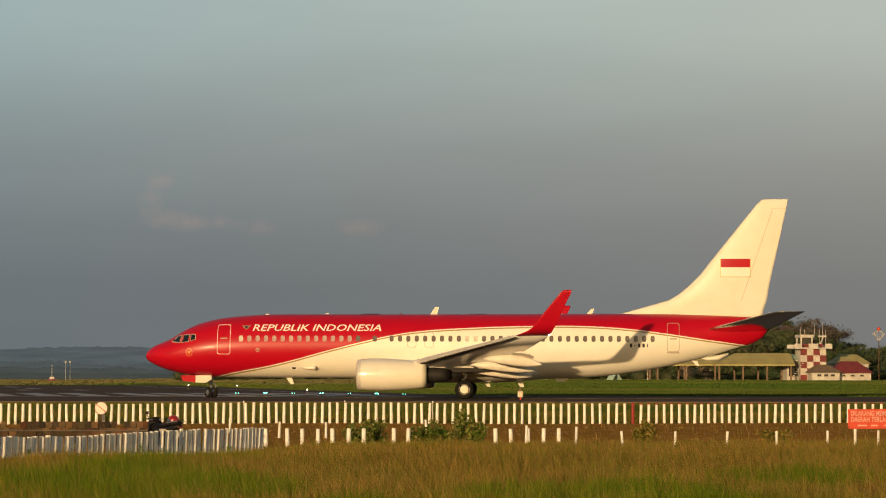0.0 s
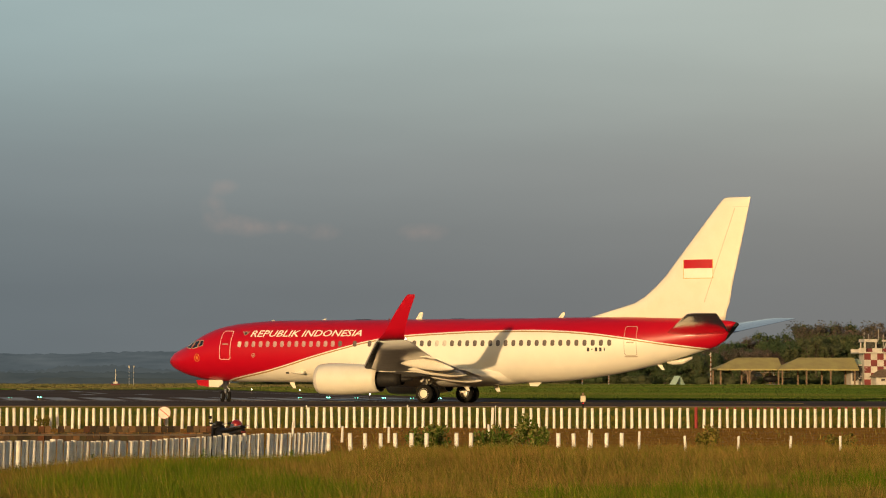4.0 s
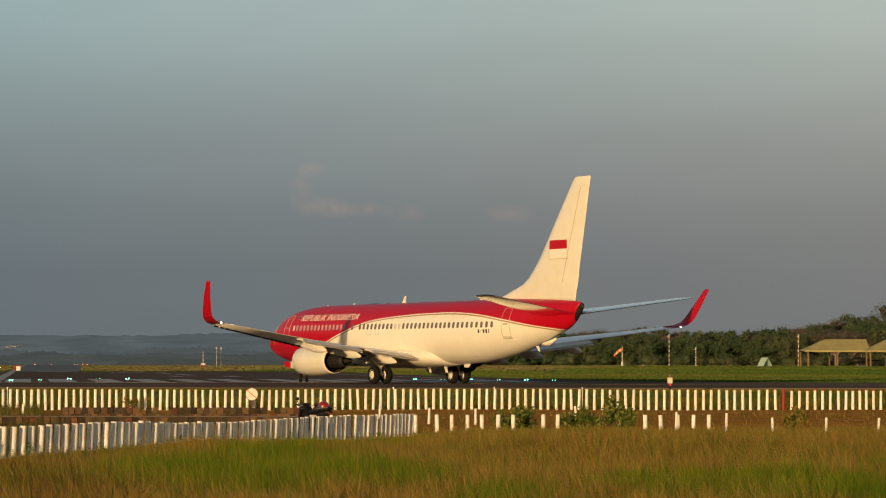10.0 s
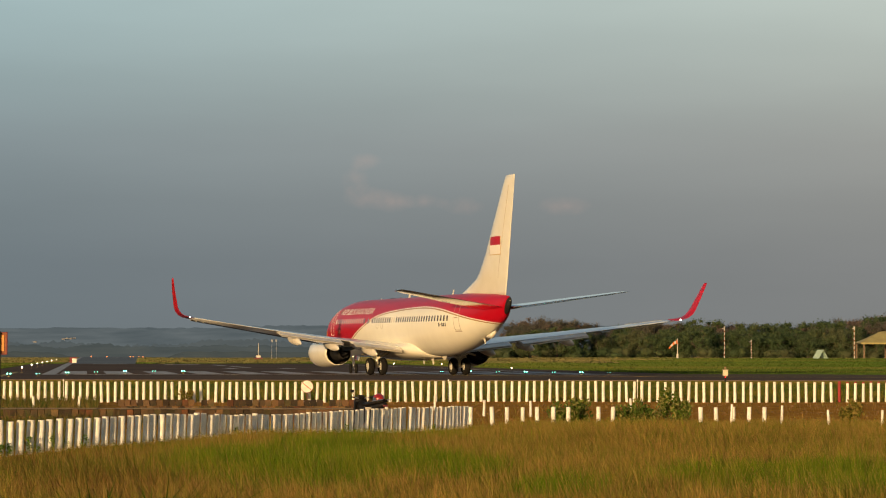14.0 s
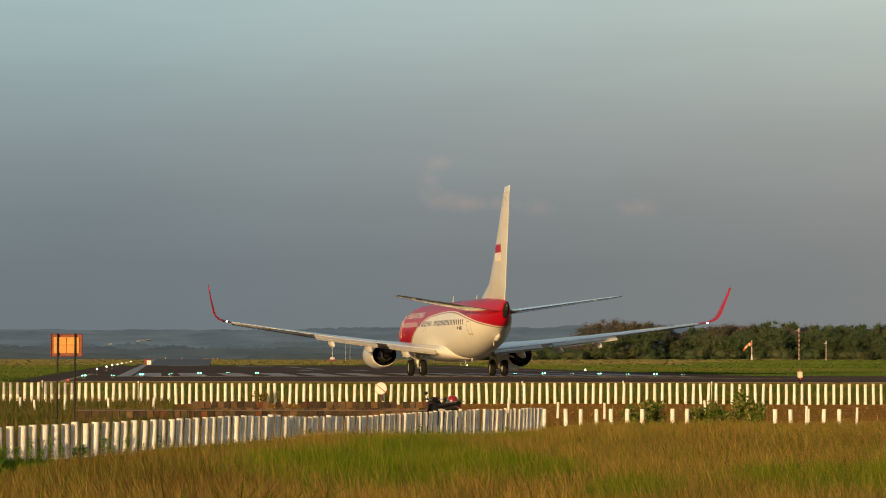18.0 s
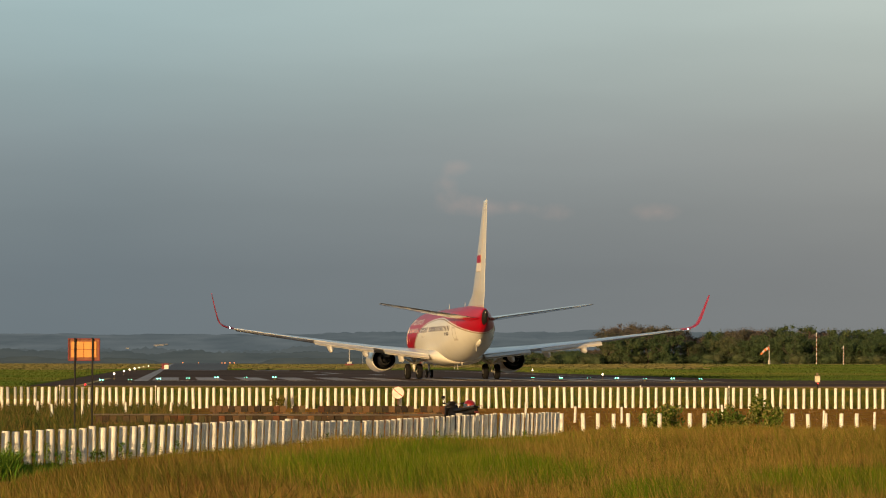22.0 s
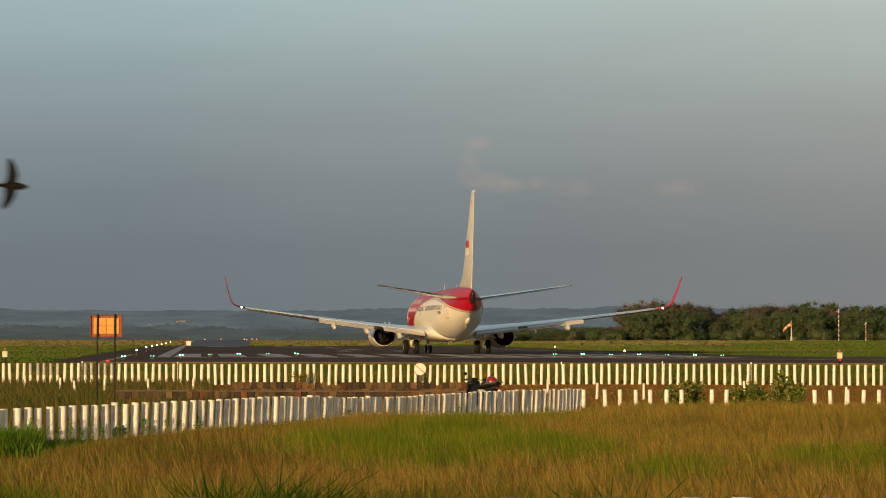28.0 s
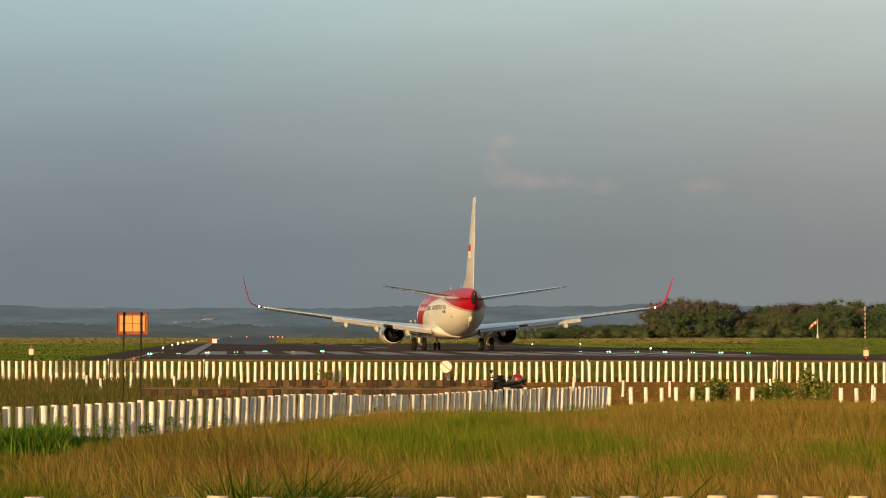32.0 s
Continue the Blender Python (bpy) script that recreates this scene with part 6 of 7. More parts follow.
def build_buildings():
    def shed(x0, x1, y, name, label):
        g = ground_z((x0 + x1) / 2, y)
        o = thing("open_shed", pose(x0, y, g), label, "shed", "open sheds on the airfield")
        w = x1 - x0
        bm = bmesh.new()
        loft(bm, [[(q, -4.6, 3.25), (q, 0, 3.25 + r), (q, 4.6, 3.25), (q, 4.6, 3.12), (q, 0, 3.1 + r), (q, -4.6, 3.12)] for q, r in ((-.8, .06), (4.2, 2.35), (w + .8, 2.35))])
        part("roof", bm, M_ROOF, o, "dull ochre pitched roof")
        part("fascia", box(-.8, w + .8, -4.68, -4.605, 2.95, 3.28), M_ROOF, o)
        k = max(2, int(w / 4.6))
        for i in range(k + 1):
            for yy in (-4.2, 4.2):
                part("post", box(w * i / k - .16, w * i / k + .16, yy - .16, yy + .16, -.2, 3.15), M_WOOD, o)
        return o
    s1 = shed(113.0, 125.0, 602, "open_shed", "open shed with a dull ochre roof on timber posts")
    bm = bmesh.new()
    loft(bm, [[(q, -4.4, 3.2), (q, 4.4, 3.2), (q, 0, 5.4)] for q in (12.1, 12.25)])
    part("gable", bm, M_WOOD, s1)
    shed(125.4, 140.4, 600, "open_shed", "long open shed with a dull ochre roof on timber posts")
    # small helicopter parked below the first roof
    h = thing("helicopter", pose(124.6, 601, ground_z(124, 601)), "small dark helicopter parked under the shed roof", "helicopter")
    part("cabin", loft(bmesh.new(), [[(x, r * math.cos(a), 1.25 + r * .9 * math.sin(a)) for a in [i * math.tau / 10 for i in range(10)]] for x, r in ((-2.2, .1), (-1.6, .6), (-.6, .85), (.6, .7), (1.6, .25), (4.2, .1))]), M_BLACK, h, smooth=True)
    part("rotor", box(-3.6, 3.6, -.06, .06, 2.5, 2.54), M_STEEL, h)
    part("mast", rod(bmesh.new(), (0, 0, 1.9), (0, 0, 2.55), .08), M_STEEL, h)
    for yy in (-.7, .7):
        part("skid", rod(rod(bmesh.new(), (-1.4, yy, .06), (1.2, yy, .06), .05), (0, yy, .06), (0, yy * .6, .8), .04), M_STEEL, h)
    # checkered control post
    g = ground_z(144, 600)
    c = thing("control_tower", pose(145.5, 600, g), "red and white chequered control tower with an open top", "tower")
    part("core", box(-2.62, 2.62, -2.5, 2.5, -.2, 6.5), M_WALLW, c)
    for r in range(5):
        for q in range(4):
            part("check_panel", box(-2.7 + 1.35 * q, -2.7 + 1.35 * (q + 1), -2.58, -2.504, -.2 + 1.34 * r, -.2 + 1.34 * (r + 1)), M_DULLRED if (r + q) % 2 == 0 else M_WALLW, c)
    part("platform", box(-4.1, 3.7, -3.6, 3.6, 6.5, 6.75), M_WALLW, c, "white balcony slab")
    for x0, x1 in ((-4.1, -2.6), (-1.2, .8), (2.2, 3.7)):
        part("parapet", box(x0, x1, -3.6, -3.45, 6.75, 7.55), M_WALLW, c, "white parapet panel")
    part("rear_parapet", box(-4.1, 3.7, 3.45, 3.6, 6.75, 7.4), M_WALLW, c)
    part("cab_wall", box(-2.4, 2.2, -1.6, 1.6, 6.75, 7.5), M_DULLRED, c)
    for x in (-2.4, -.1):
        part("column", box(x - .14, x + .14, -2.0, -1.75, 6.75, 8.8), M_WALLW, c)
        part("column", box(x - .14, x + .14, 1.75, 2.0, 6.75, 8.8), M_WALLW, c)
    part("cab_roof", box(-2.7, .15, -2.4, 2.4, 8.8, 9.4), M_WALLW, c, "white flat roof")
    part("cab_glass", box(-2.2, -.3, -1.7, -1.64, 7.5, 8.8), M_GLASS, c, "dark cab window")
    part("slanting_mast", rod(bmesh.new(), (1.5, -1.5, 6.7), (2.5, -1.2, 9.3), .16, .14, 8), M_WALLW, c)
    part("crossarm", box(1.3, 3.1, -1.4, -1.2, 8.9, 9.25), M_WALLW, c)
    part("equipment_box", box(.3, 1.1, -1.2, -.4, 6.75, 8.4, .05), M_BLACK, c)
    for x, hh in ((-2.1, 11.0), (-1.2, 10.4), (.9, 11.6), (1.9, 10.6), (2.6, 11.9), (3.2, 10.6)):
        part("aerial", rod(bmesh.new(), (x, 0, 6.7), (x, 0, hh), .07, .04, 6), M_WALLW, c)
    st = bmesh.new()
    for q in range(8):
        put_box(st, -4.6 + .3 * q, -4.25 + .3 * q, -3.1, -2.65, .5 + .42 * q, .62 + .42 * q)
    part("stair", st, M_WALLW, c, "white outside stair")
    def house(x0, x1, y, eave, ridge, mat, label):
        o = thing("house", pose((x0 + x1) / 2, y, ground_z(x0, y)), label, "house", "houses by the tower")
        w = (x1 - x0) / 2
        part("wall", box(-w, w, -3, 3, -.2, eave), M_WALLW, o)
        bm = bmesh.new()
        loft(bm, [[(-w - .5, -3.6, eave), (w + .5, -3.6, eave), (w + .5, 3.6, eave), (-w - .5, 3.6, eave)], [(-w * .45, -.1, ridge), (w * .45, -.1, ridge), (w * .45, .1, ridge), (-w * .45, .1, ridge)]])
        part("roof", bm, mat, o)
        for q in (-.5, 0, .5):
            wn = part("window", box(q * w - .4, q * w + .4, -3.06, -3.002, .9, eave - .35), M_GLASS, o)
            part("window_frame", box(q * w - .48, q * w + .48, -3.10, -3.062, .8, .88), M_WOOD, wn)
    house(149.2, 157.0, 598, 1.5, 3.95, M_DULLRED, "low house with a maroon hipped roof")
    house(144.2, 149.9, 596, 1.6, 3.25, M_WOOD, "low house with a grey-brown hipped roof")
    house(153.0, 160.2, 612, 3.5, 5.5, M_ROOF, "low building with an ochre roof")
    house(140.6, 143.4, 603, 4.3, 5.4, M_PALEGREEN, "plain grey annexe with a pale green roof")
    # rotating beacon on a mast
    b = thing("beacon_mast", pose(158.9, 596, ground_z(157, 596)), "white and red lattice beacon on a tall pole", "beacon")
    part("pole", rod(bmesh.new(), (0, 0, -.2), (0, 0, 8.3), .1, .08, 8), M_RUST, b)
    for i in range(6):
        a = i * math.pi / 6
        bm = bmesh.new()
        for s in (-1, 1):
            rod(bm, (0, 0, 8.2), (s * 1.3 * math.cos(a), s * 1.3 * math.sin(a), 9.6), .05, None, 5)
            rod(bm, (s * 1.3 * math.cos(a), s * 1.3 * math.sin(a), 9.6), (0, 0, 10.4), .05, None, 5)
        part("lattice_hoop", bm, M_WALLW, b)
    part("lamp_head", dome(.4, (0, 0, 10.6), 10), M_SIGNRED, b)
    # pale green triangular shelter
    t = thing("a_frame_shelter", pose(104.1, 598, ground_z(103, 598), 0, 0, 28) @ Matrix.Diagonal((.85, .85, .9, 1)), "pale green triangular A-frame shelter on the grass", "shelter")
    for s in (-1, 1):
        bm = bmesh.new()
        loft(bm, [[(s * 1.5, q, 0), (s * 1.38, q, 0), (0, q, 1.85), (0, q, 2.0)] for q in (-1.2, 1.2)])
        part("roof_panel", bm, M_PALEGREEN, t)
    part("floor_plate", box(-1.5, 1.5, -1.2, 1.2, -.1, .03), M_WALLW, t)
    # striped poles and the windsock
    def pole(x, y, h, k):
        o = thing("striped_pole", pose(x, y, ground_z(x, y)), "thin white pole with short dark bands on the grass", "pole", "striped poles")
        # long white bands between short dark ones
        z = -.2
        for i in range(2 * k - 1):
            top = h * (i // 2 + (.62 if i % 2 == 0 else 1)) / k
            part("band", rod(bmesh.new(), (0, 0, z), (0, 0, top), .10, .10, 8), (M_WALLW, M_BROWNBOARD)[i % 2], o)
            z = top
        part("lamp", dome(.16, (0, 0, z + .1), 8), M_WALLW, o)
        part("lamp_arm", box(-.45, .1, -.05, .05, z - .25, z - .13), M_WALLW, o)
    for x, h in ((84.8, 6.6), (90.3, 3.8), (111.4, 6.7), (-102, 3.0)):
        pole(x, 600, h, 7)
    w = thing("windsock", pose(75.2, 600, ground_z(74, 600)) @ Matrix.Diagonal((.85, .85, .95, 1)), "drooping orange windsock on a white pole", "windsock")
    part("pole", rod(bmesh.new(), (0, 0, -.2), (0, 0, 4.3), .14, .09, 8), M_WALLW, w)
    part("pole_foot", rod(bmesh.new(), (0, 0, -.1), (0, 0, .9), .3, .26, 8), M_WALLW, w)
    p = [Vector((0, 0, 3.5)) + Vector((-2.0 * u, -.2 * u, -1.25 * u * u - .15 * u)) for u in (0, .2, .4, .6, .8, 1)]
    for i in range(5):
        part("sock_band", rod(bmesh.new(), p[i], p[i + 1], .42 - .05 * i, .37 - .05 * i, 10), (M_ORANGE, M_WALLW)[i % 2], w)
    part("hoop", rod(bmesh.new(), (0, 0, 3.5), (-.05, 0, 3.5), .44, None, 12), M_STEEL, w)
    # masts beside the far runway
    for x, h, heads, label in ((-13.1, 4.4, 0, "red and white mast on a chequered foot beside the runway"), (-9.5, 4.9, 1, "slim mast with a white lamp head beside the runway"), (-8.3, 4.9, 1, "slim mast with a white lamp head beside the runway")):
        o = thing("field_mast", pose(x, 800, ground_z(x, 800) - .02), label, "mast", "masts beside the runway")
        part("mast", rod(bmesh.new(), (0, 0, -.2), (0, 0, h), .06 if heads else .1, .04 if heads else .08, 6), M_STEEL if heads else M_WALLW, o)
        if heads:
            part("lamp_head", box(-.22, .22, -.15, .15, h - .1, h + .45), M_FARWALL, o)
        else:
            part("foot", box(-1.1, 1.1, -.6, .6, -.1, .5), M_DULLRED, o)
            part("foot_top", box(-.6, .6, -.5, .5, .55, 1.1), M_WALLW, o)


build_buildings()


# ---- grass ----
def fence_front(x, y):
    """How far the tall grass reaches along a bearing: up to the mid fence and the gappy row."""
    b = x / y
    return np.where(b > .0555, 69.3, np.interp(b, [p[0] / p[1] for p in FENCE], [p[1] for p in FENCE]) - .2)


def grass_top(x, y):
    """Height of the grass tops over a place: they sink towards the fence, where the strip is kept short."""
    ease = np.interp(x / y, (-.181, -.150, -.130, -.118, -.108, -.095, -.074, -.048, -.030, -.019, .002, .033, .059, .076),
                     (.0405, .0405, .0400, .0365, .0346, .0332, .0304, .0286, .0271, .0240, .0246, .0254, .0233, .0218))
    return EYE[2] - ease * y - LOW + .03


def blades(name, pts, h0, h1, width, mat, label, seed, lean=(-.16, .0), bend=.25, category="grass", tall=0.0, hug=False):
    rs = np.random.RandomState(seed)
    k = len(pts)
    h = rs.uniform(h0, h1, k) * (1 + tall * np.clip((pts[:, 0] - 1.5) / 2.5, 0, 1) * np.clip((pts[:, 1] - 38) / 10, 0, 1)) * (1 - .25 * rs.rand(k) ** 3)
    if hug:
        h = np.minimum(h, np.maximum(.06, grass_top(pts[:, 0], pts[:, 1])) * (.75 + .28 * rs.rand(k) + .5 * rs.rand(k) ** 9))
    # tussocks
    for f, s in ((2.1, .16), (4.7, .13), (9.3, .10)):
        p1, p2, p3 = rs.uniform(0, 6, 3)
        h *= 1 + s * np.sin(pts[:, 0] * f + p1 + 1.3 * np.sin(pts[:, 1] * f * .8 + p2)) * np.sin(pts[:, 1] * f * .6 + p3)
    a = rs.uniform(0, math.tau, k)
    w = width * rs.uniform(.6, 1.4, k)
    dx, dy = np.cos(a) * w, np.sin(a) * w
    lx = h * (lean[0] + rs.normal(0, bend * .6, k))
    ly = h * (lean[1] + rs.normal(0, bend * .6, k))
    base = np.column_stack([pts[:, 0], pts[:, 1], pts[:, 2]])
    v = np.empty((k, 5, 3))
    v[:, 0] = base + np.column_stack([dx, dy, 0 * h - .03])
    v[:, 1] = base - np.column_stack([dx, dy, 0 * h + .03])
    mid = base + np.column_stack([lx * .35, ly * .35, h * .55])
    v[:, 2] = mid - np.column_stack([dx, dy, 0 * h]) * .8
    v[:, 3] = mid + np.column_stack([dx, dy, 0 * h]) * .8
    v[:, 4] = base + np.column_stack([lx, ly, h * .97])
    me = bpy.data.meshes.new(name)
    me.vertices.add(k * 5)
    me.vertices.foreach_set("co", v.ravel())
    o = np.arange(k)[:, None] * 5
    loops = np.concatenate([o + 0, o + 1, o + 2, o + 3, o + 3, o + 2, o + 4], 1)
    me.loops.add(k * 7)
    me.loops.foreach_set("vertex_index", loops.ravel().astype(np.int32))
    me.polygons.add(k * 2)
    st = np.column_stack([np.arange(k) * 7, np.arange(k) * 7 + 4]).ravel()
    me.polygons.foreach_set("loop_start", st.astype(np.int32))
    me.update(calc_edges=True)
    me.validate()
    me.materials.append(mat)
    return tagged(new(name, me), label, category, kind="stuff")


def scatter(count, x_of, y0, y1, keep, seed, power=1.0):
    """Random places on the ground; x_of gives the reach to either side at a distance."""
    rs = np.random.RandomState(seed)
    u = rs.rand(count) ** power
    y = np.sqrt(y0 * y0 + u * (y1 * y1 - y0 * y0))
    lo, hi = x_of
    x = y * rs.uniform(lo, hi, count)
    m = keep(x, y)
    x, y = x[m], y[m]
    z = np.array([ground_z(float(p), float(q)) for p, q in zip(x, y)])
    return np.column_stack([x, y, z])


def green_drift(x, y):
    """Where the grass grows green and lush."""
    g = np.zeros_like(x)
    for cx, cy, rx, ry in ((.1, 39.5, 2.4, 8.5), (1.5, 37, 1.4, 5), (4.7, 33.5, 1.1, 3.2), (6.3, 36, 1.8, 3), (1.6, 55, 1.8, 5), (-3.0, 22.5, .8, 2.5), (.6, 47, 1.5, 3), (2.6, 31, .7, 2), (9.5, 40, 1.5, 3), (6.7, 31.5, 1.7, 2.8), (7.2, 24, .6, 1.5), (-3.7, 25, .9, 3.0), (-4.9, 33, .8, 2.0)):
        g = np.maximum(g, 1 - ((x - cx) / rx) ** 2 - ((y - cy) / ry) ** 2)
    return g


def build_grass():
    reach = fence_front
    inside = lambda x, y: (y < reach(x, y)) & (y > 18.5)
    rs = np.random.RandomState(77)
    p = scatter(620000, (-.185, .285), 18.6, 69.3, lambda x, y: inside(x, y), 1, 1.12)
    g = green_drift(p[:, 0], p[:, 1]) + rs.normal(0, .22, len(p))
    # a darker grass tone to the left, past about 29 metres
    left_far = (p[:, 0] / p[:, 1] + rs.normal(0, .022, len(p)) + .012 * np.sin(p[:, 1] * .7) < -.046) & (p[:, 1] > 29 + rs.normal(0, 2.0, len(p)))
    blades("tall_grass", p[(g < .45) & ~left_far], .34, .50, .0040, M_GRASS, "tall dry yellow-brown grass leaning in the wind", 2, (-.09, 0), .42, tall=.2, hug=True)
    blades("tall_grass", p[(g < .45) & left_far], .34, .50, .0040, M_DARKGRASS, "tall dull olive-brown grass, darker than the grass beside it", 32, (-.09, 0), .42, tall=.2, hug=True)
    blades("lush_grass", p[g >= .45], .38, .53, .0042, M_GREENGRASS, "patches of lush green grass among the dry grass", 3, (-.05, 0), .36, tall=.2, hug=True)
    # taller stalks gone to seed
    q = scatter(40000, (-.185, .285), 18.6, 66, inside, 4)
    blades("seed_stalks", q, .42, .58, .0022, M_STALK, "pale straw-coloured grass stalks standing above the rest", 5, (-.16, 0), .36, hug=True)
    # a broad dark green clump at the foot of the mid fence
    cu = rs.rand(15000)
    cy = 40.9 + 3.6 * rs.rand(15000)
    cx = (-.172 + .060 * cu ** 1.3 + rs.normal(0, .003, 15000)) * cy
    cp = np.column_stack([cx, cy, [ground_z(float(a), float(b)) for a, b in zip(cx, cy)]])
    ch = np.clip((-.116 - cx / cy) / .02, .35, 1)
    for lo_, hi_, tone, sd_ in ((.0, .95, M_BROAD, 19), (.95, 2.0, M_LUSH, 29)):
        pick = (rs.rand(15000) * 1.3 >= lo_) & (rs.rand(15000) * 1.3 < hi_) & (ch > .6)
        blades("broad_grass", cp[pick], .22, .44, .009, tone, "clump of broad dark green grass at the foot of white posts", sd_, (.02, 0), .5)
    blades("broad_grass", cp[ch <= .6], .12, .28, .009, M_BROAD, "low broad green grass at the foot of white posts", 30, (.02, 0), .55)
    # dark reedy tufts by the near posts
    tx = np.concatenate([rs.normal(c, .26, n_) for c, n_ in ((-1.25, 420), (-.85, 420), (3.3, 120), (-3.4, 160), (1.6, 120))])
    ty = 21 + rs.rand(len(tx)) * 2.4
    tp = np.column_stack([tx, ty, [ground_z(float(a), float(b)) for a, b in zip(tx, ty)]])
    blades("reed_tufts", tp, .44, .74, .0095, M_LUSH, "dark green reedy tufts near the posts", 6, (.1, 0), .9)
    # rough weeds between the fences, and short grass behind the far one
    w = scatter(36000, (-.2, -.07), 52, 106, lambda x, y: (x < -4.5 - (y - 60) * .03) & (y > reach(x, y) + 1.5), 7)
    blades("weeds", w, .12, .38, .009, M_WEED, "rough olive weeds on the earth between the fences", 8, (0, 0), .6, "weeds")
    w = scatter(70000, (-.17, .30), 57.5, 108, lambda x, y: (x > -4) & (y > reach(x, y) + .4) & (rs.rand(len(x)) < np.clip(1.3 - (y - 57) * .06, .04, 1)), 9)
    blades("sparse_grass", w, .05, .26, .008, M_GRASS, "sparse dry grass on the bare brown earth", 10, (-.1, 0), .5)
    w = scatter(70000, (-.18, .31), 110.5, 154, lambda x, y: y < 153.5, 11)
    w = w[np.argsort(w[:, 1])]
    k = int(np.searchsorted(w[:, 1], 126))
    blades("verge_grass", w[k:], .02, .06, .014, M_VERGE, "short mown grass along the runway", 13, (-.1, 0), .4)
    blades("verge_grass", w[:k], .10, .22, .014, M_VERGE, "short olive grass on the verge of the runway", 12, (-.1, 0), .4)
    # longer grass over the far field, on both sides of the runway
    def far_keep(x, y):
        across = x + 1.9 + (y - 251) * math.tan(radians(4.25))
        paved = np.where(y < 444, np.abs(across) < 25.0, (across > -20.5) & (across < np.interp(y, (444, 1500), (-9, 10))))
        return ~paved & ~((x > 20) & (y < 206))
    w = scatter(240000, (-.2, .32), 157, 335, far_keep, 14, 1.0)
    blades("field_grass", w, .05, .10, .09, M_FIELD, "green airfield grass along the runway", 20, (-.1, 0), .5)
    tan_side = lambda x, y: (x / y < .112 + .012 * np.sin(y * .05)) & (y > 455 + 40 * np.sin(x * .13) + 25 * np.sin(x * .41))
    w = scatter(120000, (-.2, .32), 325, 640, lambda x, y: far_keep(x, y) & ~tan_side(x, y), 15, 1.0)
    blades("field_grass", w, .04, .08, .26, M_FIELD, "green airfield grass beyond the runway", 16, (-.1, 0), .5)
    w = scatter(16000, (-.2, .13), 420, 640, lambda x, y: far_keep(x, y) & tan_side(x, y), 27, 1.0)
    blades("distant_grass", w, .08, .16, .5, M_DRYFIELD, "dry tan grass past the green field", 28, (-.1, 0), .5)
    w = scatter(50000, (-.2, .32), 600, 1450, far_keep, 17, 1.0)
    blades("distant_grass", w, .10, .20, .9, M_DRYFIELD, "dry tan grass far out on the airfield", 18, (-.1, 0), .5)
    # clods and stones on the bare earth
    rs2 = np.random.RandomState(31)
    c = scatter(26000, (-.17, .30), 57.5, 109, lambda x, y: x > -7, 32)
    k = len(c)
    r = rs2.uniform(.008, .03, k) * (1 + 1.5 * rs2.rand(k) ** 6)
    off = np.array([(1, 0, -.2), (-.5, .87, -.2), (-.5, -.87, -.2), (.1, 0, .8)])
    v = c[:, None, :] + (off[None] + rs2.uniform(-.3, .3, (k, 4, 3))) * r[:, None, None]
    f = (np.arange(k)[:, None, None] * 4 + np.array([(0, 1, 3), (1, 2, 3), (2, 0, 3)])[None]).reshape(-1, 3)
    tagged(new("clods", cloud_mesh("clods", v.reshape(-1, 3), f, M_CLOD)), "clods and small stones on the brown earth", "stones", kind="stuff")
    # creepers on the mid fence
    blobs = []
    for i in range(26):
        u = .08 + .36 * ((i + rs.rand()) / 26) if i < 20 else .5 + .48 * rs.rand()
        c = Vector(fence_line(u))
        h = rs.uniform(.10, .30)
        for q in range(4):
            blobs.append(((c.x + rs.normal(0, .03), c.y - .10 - .05 * rs.rand(), LOW + .06 + h * q / 3), (rs.uniform(.03, .07), .04, .05)))
    v, f = leaf_cloud(blobs, 3400, .017, 14)
    tagged(new("creepers", cloud_mesh("creepers", v, f, M_BROAD)), "small-leaved creepers climbing the white posts", "creepers", kind="stuff")


M_LUSH = plumes("broad_green_grass", (0.014, 0.044, 0.004), (0.026, 0.062, 0.005), (0.055, 0.080, 0.008), 1.5, .6, .4)
M_BROAD = plumes("broad_leaved_grass", (0.056, 0.140, 0.010), (0.080, 0.175, 0.014), (0.120, 0.175, 0.022), 1.5, .6, .4)
M_STALK = plumes("straw_stalks", (0.30, 0.23, 0.04), (0.36, 0.27, 0.06), (0.40, 0.30, 0.09), .5, .5)
M_FIELD = plumes("airfield_grass_colour", (0.048, 0.092, 0.015), (0.070, 0.104, 0.020), (0.106, 0.112, 0.028), .018, .05)
M_DRYFIELD = plumes("dry_field_colour", (0.098, 0.112, 0.042), (0.124, 0.120, 0.050), (0.145, 0.124, 0.056), .012, .1)
M_CLOD = plumes("earth_clods", (0.16, 0.085, 0.030), (0.22, 0.125, 0.045), (0.28, 0.165, 0.065), .2, .5)
M_WEED = plumes("olive_weeds", (0.042, 0.066, 0.014), (0.076, 0.082, 0.020), (0.15, 0.105, 0.035), .22, .4)
M_VERGE = plumes("verge_grass_colour", (0.076, 0.084, 0.011), (0.120, 0.108, 0.016), (0.15, 0.115, 0.022), .1, .4)
build_grass()


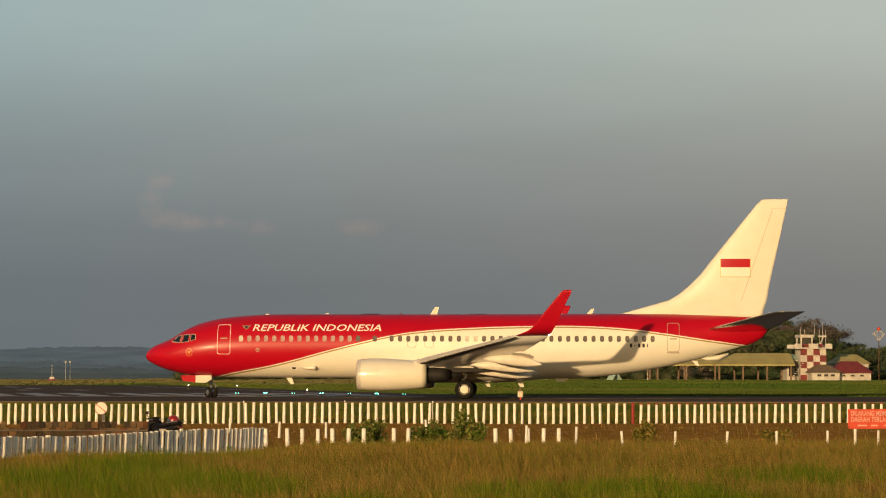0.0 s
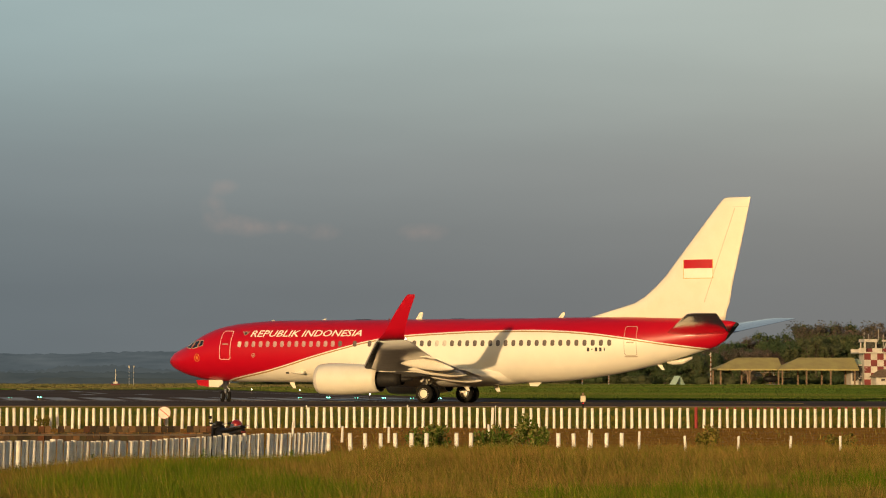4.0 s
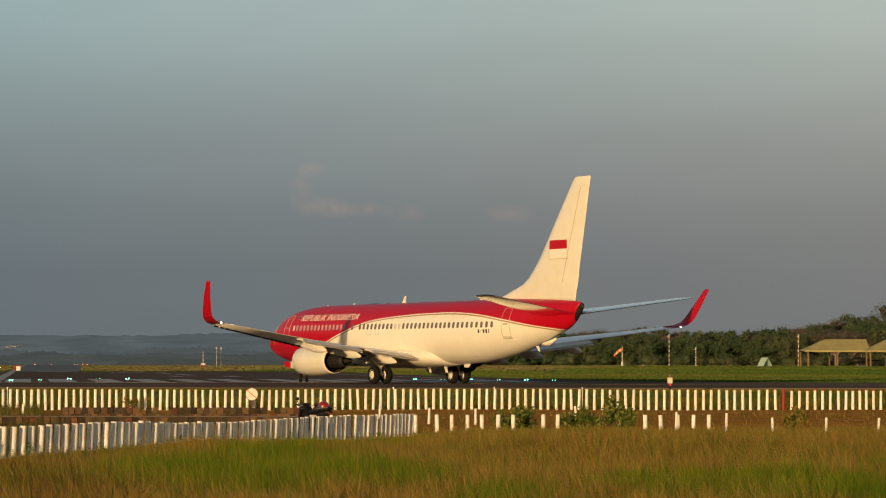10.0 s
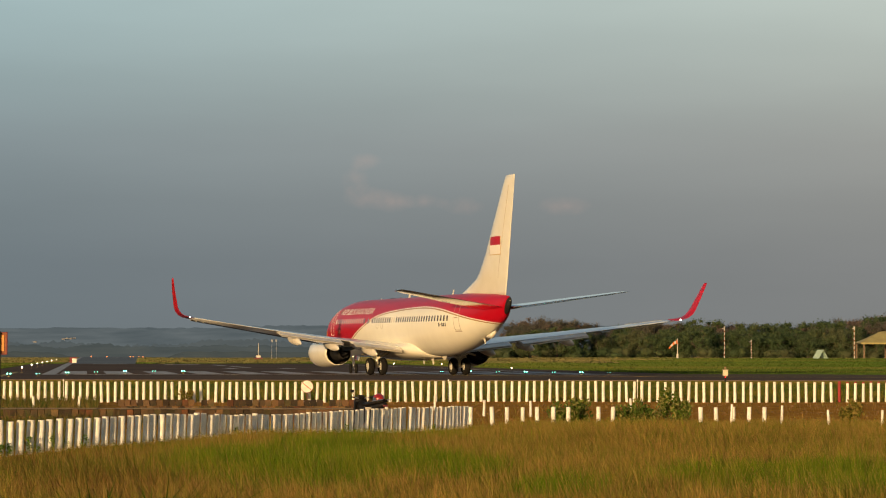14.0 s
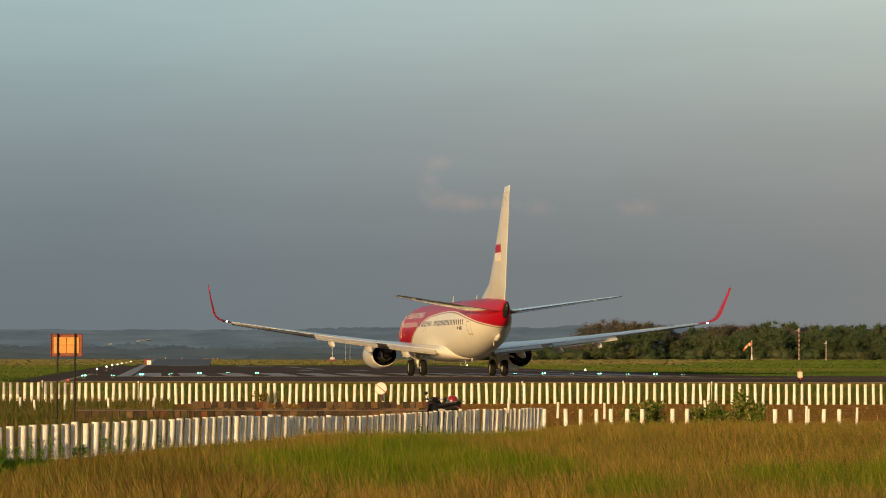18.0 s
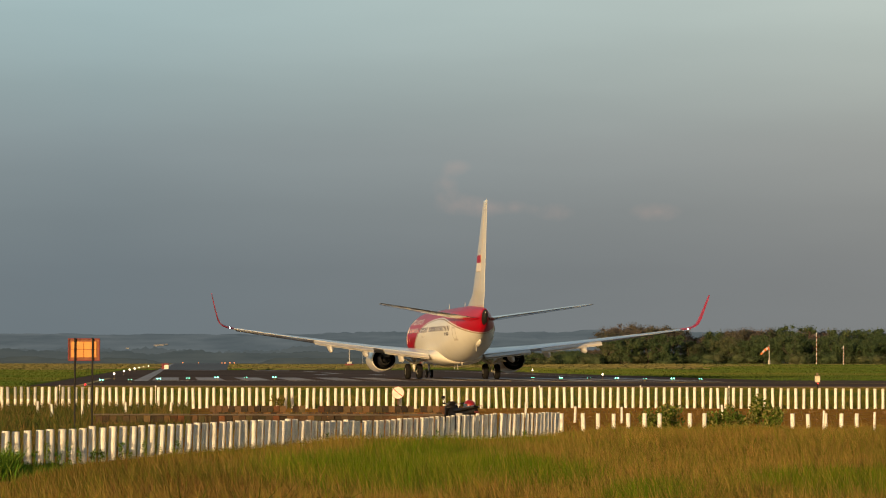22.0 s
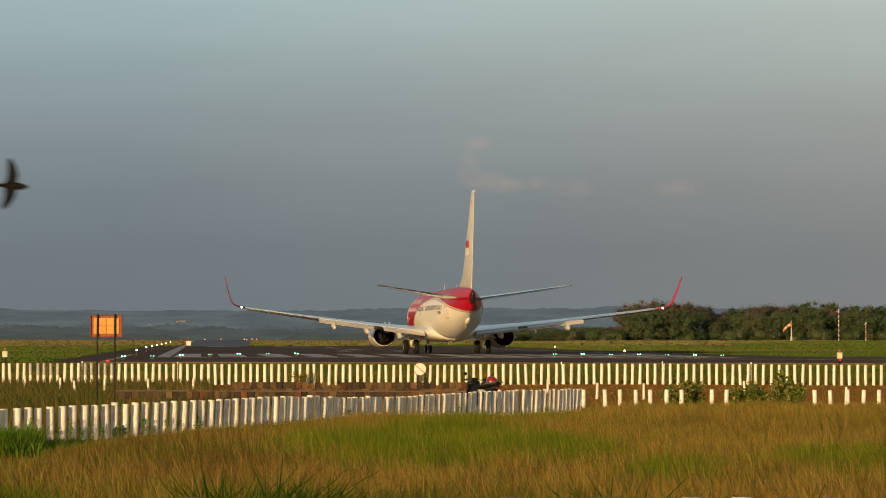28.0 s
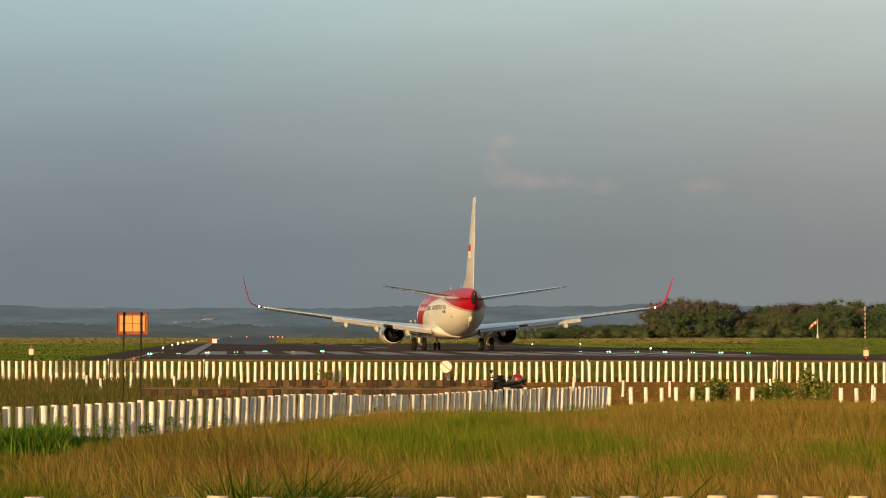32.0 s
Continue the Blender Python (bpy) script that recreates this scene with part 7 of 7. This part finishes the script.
# ---- birds ----
def build_bird(m, label, span, mat):
    b = thing("bird", m, label, "bird", "birds crossing the sky")
    rings = []
    L = span * .62
    for u, r in ((0, .004), (.06, .05), (.18, .095), (.4, .11), (.6, .085), (.78, .05), (.9, .05), (1.0, .045)):
        flat = 1 if u < .75 else max(.18, 1 - (u - .75) * 4)
        rings.append([((.5 - u) * L, r * L * math.cos(i * math.tau / 12), r * L * flat * math.sin(i * math.tau / 12)) for i in range(12)])
    part("body", loft(bmesh.new(), rings), mat, b, smooth=True)
    wings = []
    for sd in (-1, 1):
        rg = []
        for u, le, ch in ((0, .14, .34), (.25, .19, .33), (.45, .18, .30), (.7, .10, .24), (.9, .0, .15), (1.0, -.10, .03)):
            y = sd * u * span * .5
            rg.append([(le * L, y, .0), ((le - ch * .4) * L, y, .018 * L), ((le - ch) * L, y, 0), ((le - ch * .4) * L, y, -.006 * L)])
        w = part("wing", loft(bmesh.new(), rg), M_BIRD, b)
        wings.append((w, sd))
    return b, wings


def flight(b, wings, rows, rate, beat, phase, lean):
    """Flight through places (seconds, place) at the pace they give, the wings beating while it passes."""
    ps = [(t, Vector(p)) for t, p in rows]
    v0 = (ps[1][1] - ps[0][1]) / (ps[1][0] - ps[0][0])
    v1 = (ps[-1][1] - ps[-2][1]) / (ps[-1][0] - ps[-2][0])
    t0, t1 = ps[0][0], ps[-1][0]
    flat = lambda v: Vector((v.x, v.y, 0))
    ps = [(0.0, ps[0][1] - v0 * .3 - flat(v0) * (t0 - .3)), (t0 - .3, ps[0][1] - v0 * .3)] + ps
    ps += [(t1 + .3, ps[-1][1] + v1 * .3), (32.0, ps[-1][1] + v1 * .3 + flat(v1) * (31.7 - t1))]
    keys = []
    for i, (t, p) in enumerate(ps):
        a, c = ps[max(1, i - 1)] if i > 1 else ps[1], ps[min(len(ps) - 2, i + 1)] if i < len(ps) - 2 else ps[-2]
        if i <= 1:
            v = v0
        elif i >= len(ps) - 2:
            v = v1
        else:
            v = (c[1] - a[1]) / (c[0] - a[0])
        head = math.degrees(math.atan2(v.y, v.x))
        climb = math.degrees(math.atan2(v.z, math.hypot(v.x, v.y)))
        keys.append((t, Matrix.Translation(p) @ pose(0, 0, 0, 0, 0, head) @ pose(0, 0, 0, lean, -climb, 0)))
    walk(b, keys)
    times = [0.0] + [t0 - .3 + .025 * i for i in range(int((t1 - t0 + .6) / .025) + 1)] + [32.0]
    for w, sd in wings:
        walk(w, [(t, pose(0, 0, 0, sd * (beat * math.sin(math.tau * rate * (t - t0) + phase) + 8), 0, 0)) for t in times])


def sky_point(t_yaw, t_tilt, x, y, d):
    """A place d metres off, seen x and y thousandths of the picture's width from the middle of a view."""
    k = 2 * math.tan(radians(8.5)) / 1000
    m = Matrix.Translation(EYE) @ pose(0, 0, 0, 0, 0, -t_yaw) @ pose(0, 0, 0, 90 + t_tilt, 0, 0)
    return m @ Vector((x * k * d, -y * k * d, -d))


def motions():
    walk(airliner, [(t, pose(x, y, 0, 0, 0, -h)) for t, x, y, h in PLANE_ROWS])
    # wheels roll with the distance along the path; the nose wheels also steer round the turn
    ts = [r[0] for r in PLANE_ROWS]
    at = lambda t: [float(np.interp(t, ts, [r[c] for r in PLANE_ROWS])) for c in (1, 2, 3)]
    base = GEAR - 4.03
    def steer(t):
        """Angle by which the nose wheels turn right, from the yaw rate and the speed round a time."""
        a, b = at(max(0, t - .8)), at(min(32, t + .8))
        v = math.hypot(b[0] - a[0], b[1] - a[1])
        return math.atan2(base * radians(b[2] - a[2]), v)
    def run(px, py):
        """Distance rolled by a wheel px metres right of and py ahead of the main axle, at each tenth of a second."""
        out, gone, last = [], 0.0, None
        for i in range(321):
            t = i / 10
            x, y, h = at(t)
            h = radians(h)
            turn = steer(t) if py else 0.0
            p = Vector((x + px * math.cos(h) + py * math.sin(h), y - px * math.sin(h) + py * math.cos(h)))
            if last is not None:
                gone += (p - last).dot(Vector((math.sin(h + turn), math.cos(h + turn))))
            last = p
            out.append((t, gone, turn))
        return out
    for ob, x, y, r in WHEELS:
        rows = []
        for t, g, turn in run(x, y):
            rows.append((t, pose(x * math.cos(turn), y - x * math.sin(turn), r, 0, 0, -math.degrees(turn)) @ Matrix.Rotation(-g / r, 4, "X")))
        walk(ob, rows)
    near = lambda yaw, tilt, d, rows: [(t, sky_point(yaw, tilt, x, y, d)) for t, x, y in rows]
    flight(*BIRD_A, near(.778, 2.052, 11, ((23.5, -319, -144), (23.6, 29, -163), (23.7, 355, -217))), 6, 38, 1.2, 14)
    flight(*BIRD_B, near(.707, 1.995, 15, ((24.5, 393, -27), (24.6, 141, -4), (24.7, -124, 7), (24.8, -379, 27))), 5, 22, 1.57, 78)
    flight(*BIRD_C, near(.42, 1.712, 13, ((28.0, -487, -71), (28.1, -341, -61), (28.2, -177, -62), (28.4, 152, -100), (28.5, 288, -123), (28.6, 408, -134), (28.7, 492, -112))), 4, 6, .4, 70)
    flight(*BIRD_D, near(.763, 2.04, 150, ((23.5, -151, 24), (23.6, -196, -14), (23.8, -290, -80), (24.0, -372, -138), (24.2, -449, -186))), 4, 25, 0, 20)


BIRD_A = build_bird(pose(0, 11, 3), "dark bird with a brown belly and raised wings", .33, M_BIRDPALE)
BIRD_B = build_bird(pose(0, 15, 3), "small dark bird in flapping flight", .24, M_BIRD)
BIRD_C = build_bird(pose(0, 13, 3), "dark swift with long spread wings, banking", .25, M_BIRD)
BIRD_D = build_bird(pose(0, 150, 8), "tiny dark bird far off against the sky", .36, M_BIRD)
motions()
